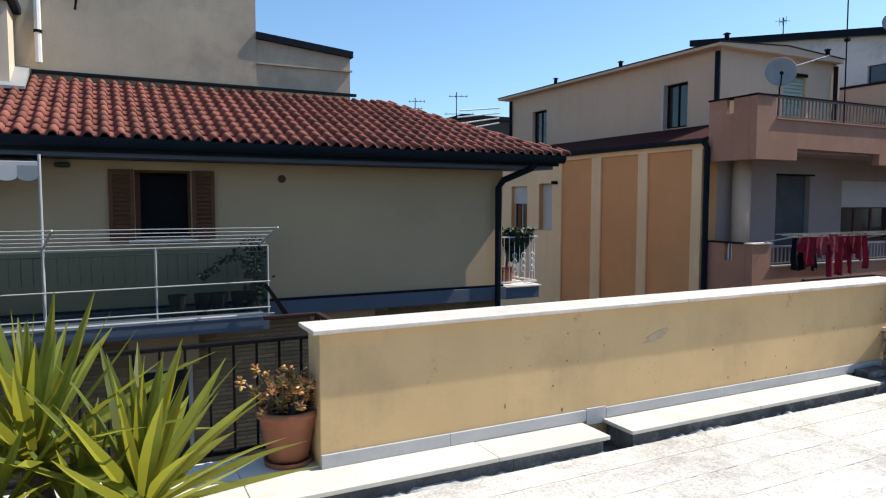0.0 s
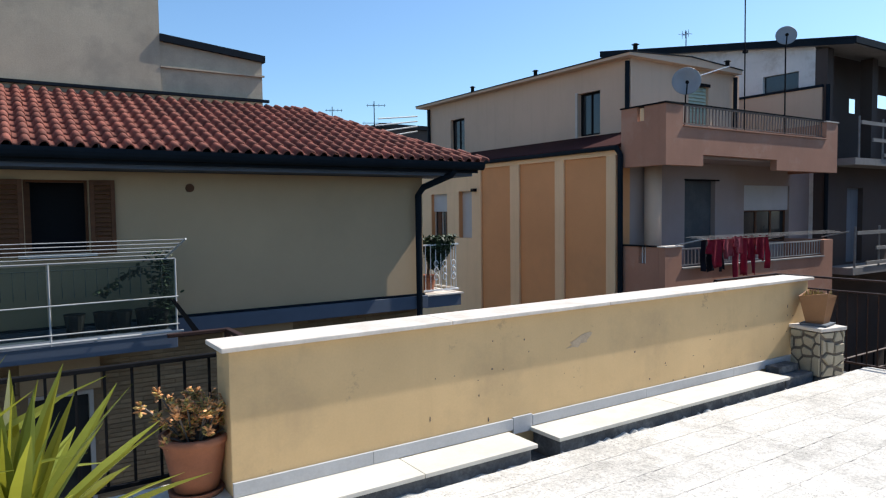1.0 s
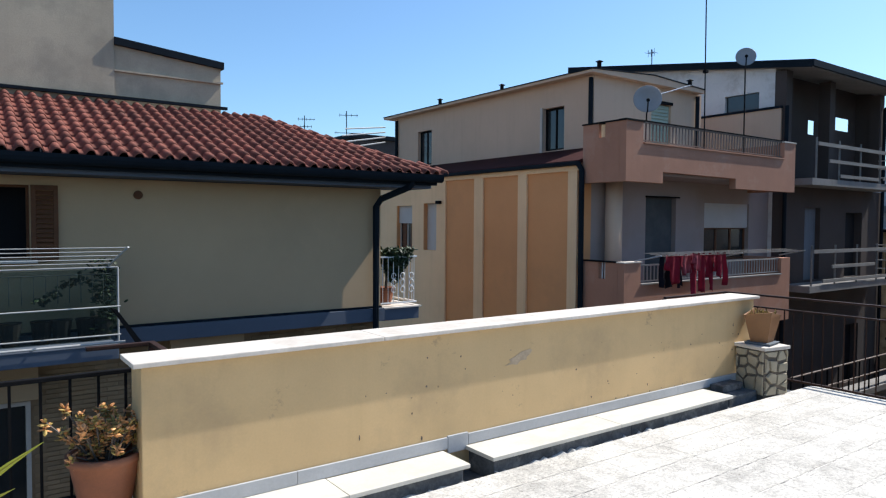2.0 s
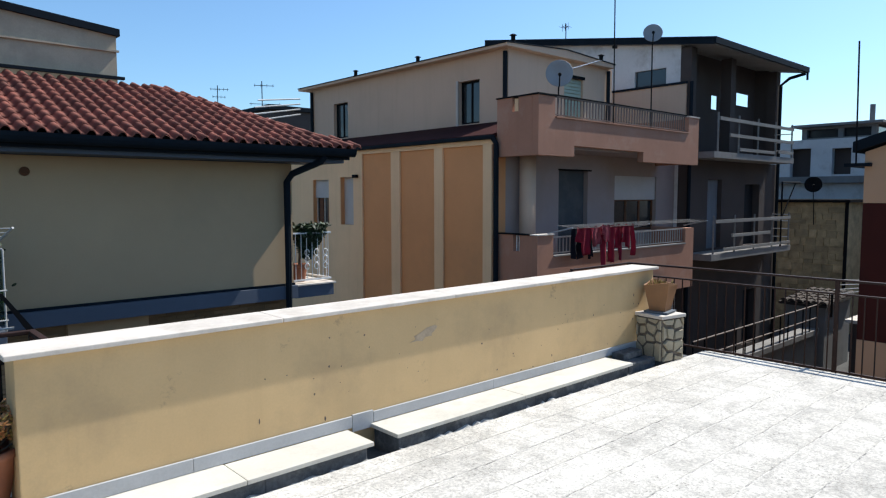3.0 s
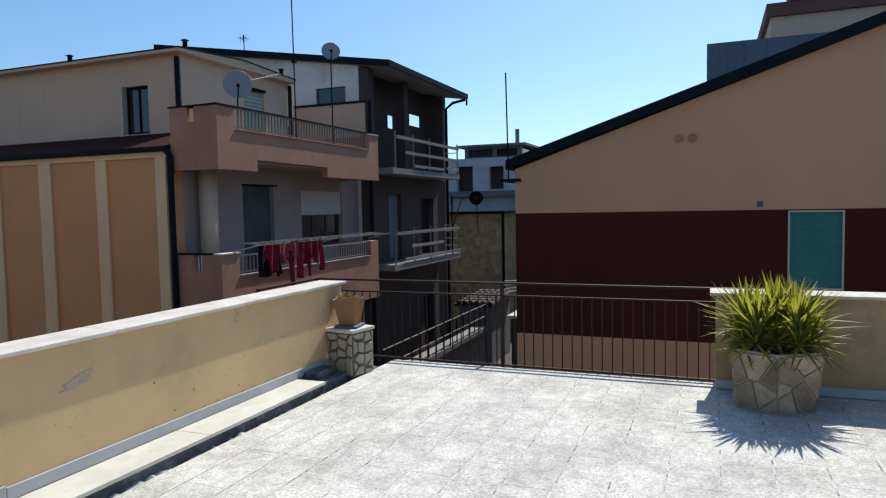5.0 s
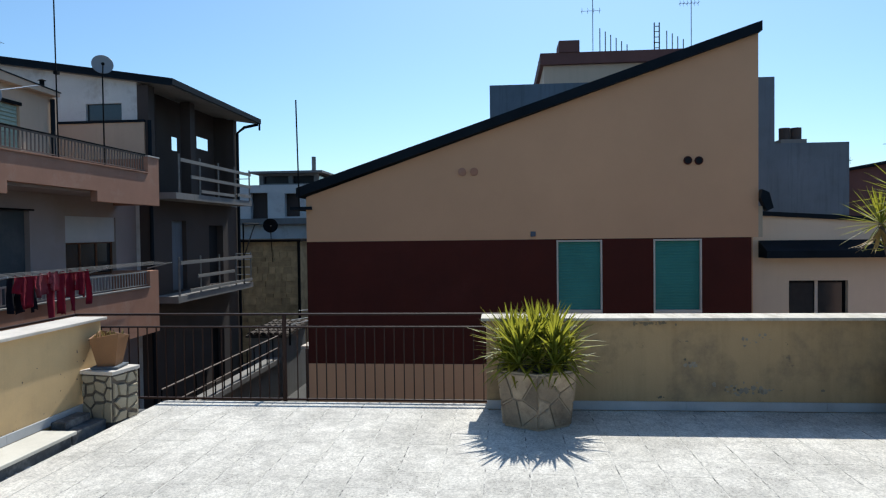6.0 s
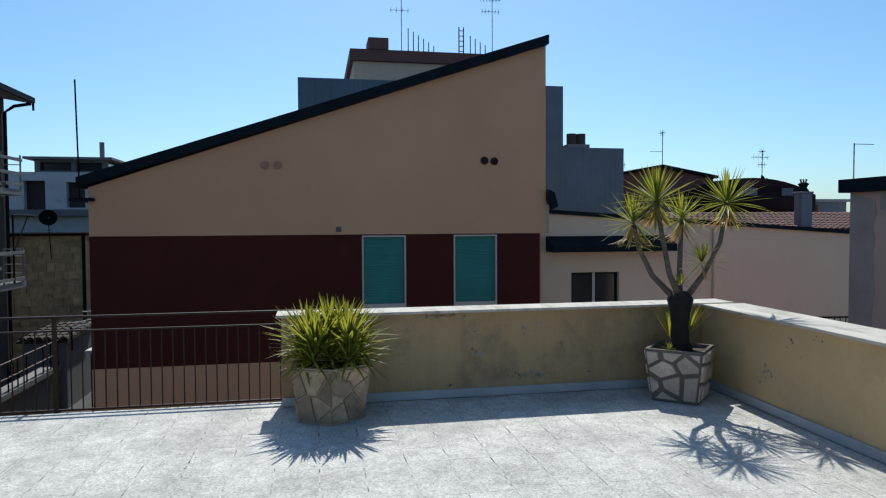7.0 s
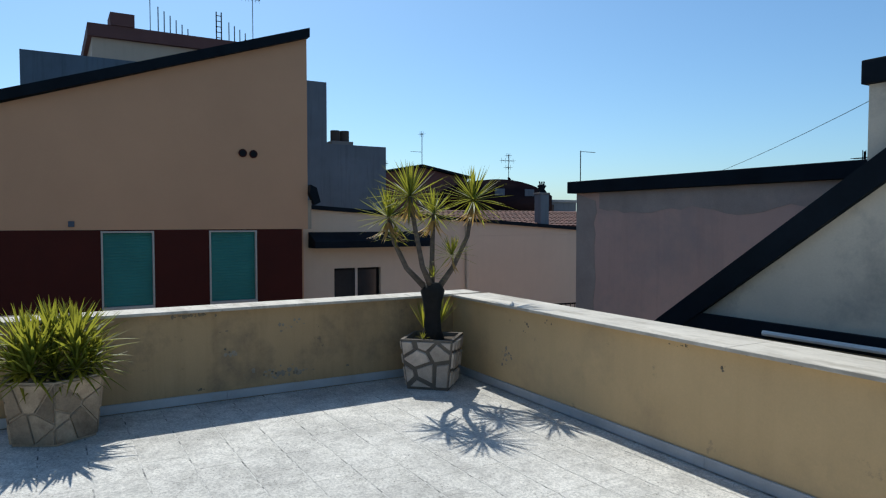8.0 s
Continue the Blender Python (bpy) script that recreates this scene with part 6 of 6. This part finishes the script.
aerial((26, -18.3, 3.1), 1.75, [(0.06, 0.2, 3), (0.30, 0.75, 4), (0.62, 0.3, 3)])
dish((25.9, -18.25, 3.60), (-0.2, -0.9, 0.4), 0.18, label="small dark satellite dish below an aerial", dark=True)
aerial((14.2, -12.2, 1.38), 2.25, [(0.02, 0.9, 0)], label="angled metal pole on the low roof", along=(0, -1, 0), r=0.013)
aerial((3.0, -9.5, 2.37), 0.9, [(0.1, 0.45, 3), (0.45, 0.4, 3)])
aerial((5.8, -10.5, 2.37), 0.4, [(0.1, 0.1, 2)])
aerial((23.0, 45.6, 7.9), 1.9, [(0.3, 1.4, 4), (1.6, 2.2, 2)], along=(1, -0.5, 0), r=0.035)
aerial((23.0, 53.0, 7.9), 2.5, [(0.3, 1.4, 5), (0.9, 1.0, 4)], along=(1, -0.5, 0), r=0.035)
fh = thing("far_house", (24, 48, GROUND), "far dark roofed house between the roofs", "house")
part("wall", box(22.5, 27, 43.5, 55, GROUND, 7.6), M["dark_block"], fh)
part("roof", box(22.3, 27.2, 43.3, 55.2, 7.603, 7.9), M["black_metal"], fh)
aerial((17.5, 14.5, 6.4), 0.75, [(0.1, 0.25, 3)])
rk2 = thing("roof_rack", (10.6, 19.9, 4.3), "white drying frame on the far roof terrace", "drying rack")
for k in range(4):
    part("bar", tube((9.2 + 0.1 * k, 19.9, 3.9 + 0.22 * k), (10.95, 19.9, 4.25 + 0.16 * k), 0.022, sides=6), M["white_paint"], rk2)
part("upright", tube((9.2, 19.9, 3.0), (9.2, 19.9, 3.95), 0.022, sides=6), M["white_paint"], rk2)
cab = thing("overhead_cable", (6, -9, 4), "thin overhead cable across the sky", "cable")
pts = [Vector((2.9, -5.4, 2.75)).lerp(Vector((14.0, -14.0, 2.5)), t) - Vector((0, 0, 0.9 * 4 * t * (1 - t) * 0.25)) for t in [k / 16 for k in range(17)]]
part("cable", add_path(bmesh.new(), pts, 0.003, 5), M["iron"], cab)
wp = thing("plastic_pipe", (3, -4.528, 0.75), "white plastic pipe on the lower roof", "pipe")
part("pipe", tube((3.42, -4.528, 0.77), (-1.0, -4.528, 0.77), 0.022), M["white_paint"], wp)

# ---- alley between the buildings ----
fb = thing("stone_building", (27, 10, GROUND), "old yellow stone building behind the alley", "building")
part("core", box(26.03, 30, 8.8, 13, GROUND, 1.40), M["stone_far"], fb)
verts, faces = [], []
rng = random.Random(33)
z = GROUND
while z < 1.38:
    hgt = rng.uniform(0.15, 0.30)
    y = 8.8
    while y < 12.9:
        ln = rng.uniform(0.16, 0.55)
        x0 = 26.0 + rng.uniform(-0.02, 0.02)
        o = len(verts)
        g0, g1 = rng.uniform(0.003, 0.02), rng.uniform(0.003, 0.02)
        a, b, c, d = y + g0, y + ln - g1, z + g1, min(z + hgt, 1.40) - g0
        verts += [(x0, a, c), (x0, b, c), (x0, b, d), (x0, a, d), (26.04, a, c), (26.04, b, c), (26.04, b, d), (26.04, a, d)]
        faces += [(o, o + 1, o + 2, o + 3), (o, o + 4, o + 5, o + 1), (o + 3, o + 2, o + 6, o + 7), (o, o + 3, o + 7, o + 4), (o + 1, o + 5, o + 6, o + 2)]
        y += ln
    z += hgt
me = bpy.data.meshes.new("stones")
me.from_pydata(verts, [], faces)
me.materials.append(M["stone_far"])
adopt(tagged(new("stonework", me), "rough yellow stone blocks", kind="stuff"), fb)
part("eave", box(25.8, 30.2, 8.6, 13.1, 1.403, 1.50), M["iron"], fb)
part("downpipe", tube((25.95, 8.74, 1.4), (25.95, 8.74, GROUND), 0.06), M["iron"], fb)
dish((25.7, 9.78, 2.03), (-0.9, -0.35, 0.2), 0.28, label="dark round dish on a wall mast", foot=(25.9, 9.78, 0.6), dark=True)
fw = thing("white_apartment_block", (33, 10, GROUND), "far white apartment block with penthouse", "building")
part("wall", pierced("x", 30.0, 30.3, 6.0, 16.0, GROUND, 3.95, [(9.9, 10.6, 2.5, 3.55), (8.4, 9.3, 2.4, 3.6), (11.4, 12.2, 2.4, 3.6)]), M["white_wall"], fw)
part("body", box(30.32, 36, 6.0, 16.0, GROUND, 3.93), M["dark_block"], fw)
part("band", box(29.7, 29.998, 6.0, 16.0, 2.15, 2.42), M["concrete"], fw)
part("penthouse", pierced("x", 30.6, 30.8, 9.2, 12.0, 3.952, 4.50, [(9.4, 10.4, 4.05, 4.40), (10.6, 11.8, 4.05, 4.40)]), M["concrete"], fw)
part("penthouse_glass", box(30.82, 33, 9.25, 11.95, 3.954, 4.49), M["glass_dark"], fw)
part("penthouse_roof", box(30.2, 34, 8.9, 12.3, 4.503, 4.60), M["concrete"], fw)
part("flue", tube((31, 9.5, 4.6), (31, 9.5, 5.3), 0.10), M["concrete"], fw)
al = thing("alley_walkway", (17, 7.6, -2.2), "narrow sunlit walkway with pipe railing", "walkway")
part("deck", box(12.6, 20.0, 7.5, 7.9, -2.20, -2.05, 0.01), M["concrete"], al, "pale deck")
part("wall", box(12.6, 20.0, 7.6, 7.8, GROUND, -2.204), M["concrete"], al)
for z in (-1.36, -1.72):
    part("rail_tube", tube((12.8, 7.52, z), (19.8, 7.52, z), 0.018), M["bronze_rail"], al)
for k in range(15):
    part("post", tube((12.8 + 0.5 * k, 7.52, -2.05), (12.8 + 0.5 * k, 7.52, -1.36), 0.018, sides=6), M["iron"], al)
lr = thing("alley_roof", (22, 8, -1.5), "low old tile roof in the alley", "roof")
part("wall", box(20.4, 22.5, 7.5, 8.6, GROUND, -1.50), M["concrete"], lr)
part("deck", prism([(20.2, -1.43), (22.6, -1.31), (22.6, -1.41), (20.2, -1.498)], "y", 7.4, 8.7), M["old_tile"], lr)
tiled_roof(lr, "roof_tiles", (20.2, 7.4, -1.42), (0, 1, 0), (2.4, 0, 0.12), 6, 6, 0.21, 0.40, M["old_tile"])
l2 = thing("white_ledge", (20, 5.8, -1.6), "white topped ledge with wires", "ledge")
part("block", box(18.5, 24.0, 5.2, 6.3, GROUND, -1.52), M["dark_block"], l2)
part("top", box(18.4, 24.1, 5.1, 6.4, -1.517, -1.44), M["coping"], l2)
for k in range(4):
    part("wire", tube((19.0 + 0.4 * k, 5.3, -0.55), (19.0 + 0.4 * k, 7.0, -0.95 + 0.1 * k), 0.012, sides=5), M["white_paint"], l2)
part("post", tube((19.0, 5.3, -1.44), (19.0, 5.3, -0.5), 0.03), M["iron"], l2)
part("post", tube((19.0, 6.9, -1.52), (19.0, 6.9, -0.9), 0.03), M["iron"], l2)

# ---- mould and bare patches on the stained parapets ----
def blots(parent, axis, face, u0, v0, wide, high, n, size, material, name, label, seed):
    """Irregular flakes scattered round one spot of a wall, two millimetres proud."""
    rng_ = random.Random(seed)
    bm = bmesh.new()
    for _ in range(n):
        u, v = u0 + rng_.gauss(0, wide), v0 + rng_.gauss(0, high)
        if not 0.12 < v < 0.845:
            continue
        s, tall = size * rng_.uniform(0.12, 1.0) ** 1.4, rng_.choice((0.5, 0.8, 1.3))
        ring = [(u + s * rng_.uniform(0.45, 1) * math.cos(a), v + s * tall * rng_.uniform(0.45, 1) * math.sin(a)) for a in [6.283 * j / 9 for j in range(9)]]
        d = rng_.uniform(0.0008, 0.0022)
        lo = [bm.verts.new((face, p, q) if axis == "x" else (p, face, q)) for p, q in ring]
        hi = [bm.verts.new((face - d, p, q) if axis == "x" else (p, face + d, q)) for p, q in ring]
        bm.faces.new(hi)
        for j in range(9):
            bm.faces.new((lo[j], lo[(j + 1) % 9], hi[(j + 1) % 9], hi[j]))
    return part(name, bm, material, parent, label)


for k, (u, v, wd, hg, n, s) in enumerate(((-0.66, 0.822, 0.10, 0.006, 22, 0.030), (-0.91, 0.65, 0.03, 0.008, 7, 0.022), (-0.98, 0.47, 0.03, 0.02, 7, 0.020), (-1.85, 0.62, 0.006, 0.02, 6, 0.016), (-1.45, 0.20, 0.20, 0.02, 14, 0.022), (-0.7, 0.125, 0.03, 0.006, 8, 0.02))):
    blots(ew, "x", 6.40, u, v, wd, hg, n, s, M["mould"], "mould_stain", "dark mould patch", 200 + k)
for k, (u, v, wd, hg, n, s) in enumerate(((-0.98, 0.43, 0.045, 0.012, 16, 0.022), (-1.57, 0.67, 0.06, 0.03, 18, 0.022), (-1.45, 0.20, 0.15, 0.03, 46, 0.030))):
    blots(ew, "x", 6.40, u, v, wd, hg, n, s, M["bare_render"], "bare_patch", "bare grey render", 230 + k)
for k, (u, v, wd, hg, n, s) in enumerate(((5.08, 0.66, 0.02, 0.03, 6, 0.018), (4.75, 0.76, 0.03, 0.015, 6, 0.018), (3.22, 0.81, 0.06, 0.012, 12, 0.012), (2.88, 0.72, 0.010, 0.012, 5, 0.014), (2.3, 0.835, 0.5, 0.003, 36, 0.008))):
    blots(sw, "y", FS, u, v, wd, hg, n, s, M["mould"], "mould_stain", "dark mould specks", 260 + k)
blots(sw, "y", FS, 5.42, 0.36, 0.03, 0.05, 26, 0.024, M["bare_render"], "bare_patch", "bare grey render", 280)
for k, (u, v, wd, hg, n, s) in enumerate(((2.1, 0.5, 0.5, 0.16, 14, 0.010), (4.6, 0.5, 0.5, 0.16, 16, 0.010), (4.4, 0.16, 0.7, 0.02, 30, 0.014), (5.7, 0.35, 0.2, 0.15, 16, 0.014))):
    blots(nw, "y", 4.60, u, v, wd, hg, n, s, M["mould"], "mould_stain", "dark mould specks", 300 + k).matrix_basis = Matrix.Translation((0, -0.0024, 0))

# the east and south parapets stand a little askew to the rows of tiles
def skew(ob, pivot, onto, degrees):
    ob.matrix_basis = Matrix.Translation(onto) @ Matrix.Rotation(radians(degrees), 4, "Z") @ Matrix.Translation(-Vector(pivot)) @ ob.matrix_basis


skew(ew, (6.38, 0.90, 0), (6.44, 0.925, 0), 0.2)
skew(sw, (4.5, FS + 0.02, 0), (4.5, -3.34, 0), -1.6)

# ---- plaster marks on the north parapet ----
rng = random.Random(5)
pts = [(2.94 + (0.13 + rng.uniform(-0.05, 0.03)) * math.cos(a) + 0.02, 0.645 + (0.035 + rng.uniform(-0.012, 0.012)) * math.sin(a) + 0.035 * math.cos(a)) for a in [6.283 * k / 18 for k in range(18)]]
part("plaster_patch", prism(pts, "y", 4.5975, 4.602), M["plaster_fill"], nw, "small pale plaster patch")
for k in range(16):
    x, z = rng.uniform(1.5, 6.0), rng.uniform(0.2, 0.75)
    s = rng.uniform(0.005, 0.010)
    tall = rng.choice((0.8, 1.2, 3.0))
    pts = [(x + s * rng.uniform(0.5, 1) * math.cos(a), z + s * tall * rng.uniform(0.5, 1) * math.sin(a)) for a in [6.283 * j / 7 for j in range(7)]]
    part("chip", prism(pts, "y", 4.5985, 4.6015), M["bark"], nw)

# ---- clay tiles of the cream house ----
def tile_form(u0=0.0, v0=0.0):
    """Points and faces of one clay tile: a flat pan and a high roll."""
    prof = [(0.0, 0.004), (0.030, -0.004), (0.062, 0.002), (0.074, 0.030), (0.095, 0.056), (0.120, 0.063), (0.145, 0.054), (0.164, 0.028), (0.172, 0.004)]
    pts = [(u, v, w + lift) for v, lift in ((0.0, 0.024), (0.295, 0.0)) for u, w in prof] + [(u, 0.0, w - 0.004) for u, w in prof]
    n = len(prof)
    fcs = [(k, k + 1, n + k + 1, n + k) for k in range(n - 1)] + [(2 * n + k, 2 * n + k + 1, k + 1, k) for k in range(n - 1)]
    return pts, fcs


TP, TF = tile_form()
RT = bpy.data.meshes.new("roof_tile")
RT.from_pydata(TP, [], TF)
RT.materials.append(M["roof_tile"])
for p in RT.polygons:
    p.use_smooth = True
rng = random.Random(44)
lean = math.atan2(3.40 - 2.37, 12.32 - 9.60)
verts, faces, made = [], [], 0
for r in range(11):
    v = 0.267 * r
    y0 = 9.53 + v * math.cos(lean)
    z0 = 2.375 + v * math.sin(lean) - 0.02
    limit = 5.78 - (y0 - 9.60) * (2.04 / 2.70)
    for k in range(47):
        x = -2.20 + 0.1725 * k
        if x + 0.08 > limit:
            break
        m = Matrix.Translation((x + rng.uniform(-0.004, 0.004), y0 + rng.uniform(-0.006, 0.006), z0)) @ Matrix.Rotation(lean + rng.uniform(-0.010, 0.010), 4, "X") @ Matrix.Rotation(rng.uniform(-0.014, 0.014), 4, "Z")
        if made < 300:
            place(RT, "roof_tile", m, ch)
            made += 1
        else:
            o = len(verts)
            verts += [tuple(m @ Vector(p)) for p in TP]
            faces += [tuple(o + i for i in f) for f in TF]
me = bpy.data.meshes.new("roof_tile_field")
me.from_pydata(verts, [], faces)
me.materials.append(M["roof_tile_upper"])
for p in me.polygons:
    p.use_smooth = True
adopt(tagged(new("roof_tile_field", me), "red clay roof tiles", kind="stuff"), ch)
for k in range(9):
    a = Vector((5.79, 9.58, 2.39)).lerp(Vector((3.75, 12.3, 3.42)), k / 9)
    b = Vector((5.79, 9.58, 2.39)).lerp(Vector((3.75, 12.3, 3.42)), (k + 1.1) / 9)
    part("hip_tile", tube(a, b, 0.055, 0.045, 10), M["roof_tile"], ch)

# ---- final heights of the buildings round the terrace ----
for block, rise in ((gb, 0.10), (bb, 0.10), (gc, 0.10), (rb, 0.025), (cb, 0.03), (pb, 0.05), (cm, 0.05), (sg, 0.02), (tw, 0.05), (ch, 0.03), (db, 0.06), (vr, 0.06), (gr, 0.06)):
    block.matrix_basis = Matrix.Translation((0, 0, rise)) @ block.matrix_basis

# ---- terrace floor tiles ----
fl = thing("floor", (3, 0, 0), "pale grit terrace tiles in straight rows", "floor", kind="structure")
S, GAP, THIN = 0.309, 0.0056, 0.0008
TM = mesh_of("tile", box(-S / 2 + THIN, S / 2 - THIN, -S / 2 + GAP, S / 2 - GAP, -0.012, 0.0), M["tile"])
rng = random.Random(9)
Y0, X0 = 1.21 - S * 15, 6.60
verts, faces = [], []
for i in range(39):
    cx = X0 - S * (i + 0.5)
    for k in range(25):
        cy = Y0 + S * (k + 0.5)
        if cy + S / 2 > FN + 0.01 or cy - S / 2 < FS - 0.03:
            continue
        if i < 12:
            place(TM, "tile", Matrix.Translation((cx, cy, rng.uniform(-0.0005, 0.0005))), fl)
        else:
            o, g, h, z = len(verts), S / 2 - THIN, S / 2 - GAP, rng.uniform(-0.0005, 0.0005)
            verts += [(cx - g, cy - h, z), (cx + g, cy - h, z), (cx + g, cy + h, z), (cx - g, cy + h, z), (cx - g, cy - h, -0.012), (cx + g, cy - h, -0.012), (cx + g, cy + h, -0.012), (cx - g, cy + h, -0.012)]
            faces += [(o, o + 1, o + 2, o + 3), (o, o + 4, o + 5, o + 1), (o + 1, o + 5, o + 6, o + 2), (o + 2, o + 6, o + 7, o + 3), (o + 3, o + 7, o + 4, o)]
me = bpy.data.meshes.new("far_tiles")
me.from_pydata(verts, [], faces)
me.materials.append(M["tile_joined"])
adopt(tagged(new("tile_field", me), "pale grit tiles", kind="stuff"), fl)
top = Y0 + S * int((FN + 0.01 - Y0) / S)
part("edge_tile", box(-5.5, 6.60, top + 0.004, FN, -0.012, 0.001), M["tile_joined"], fl)
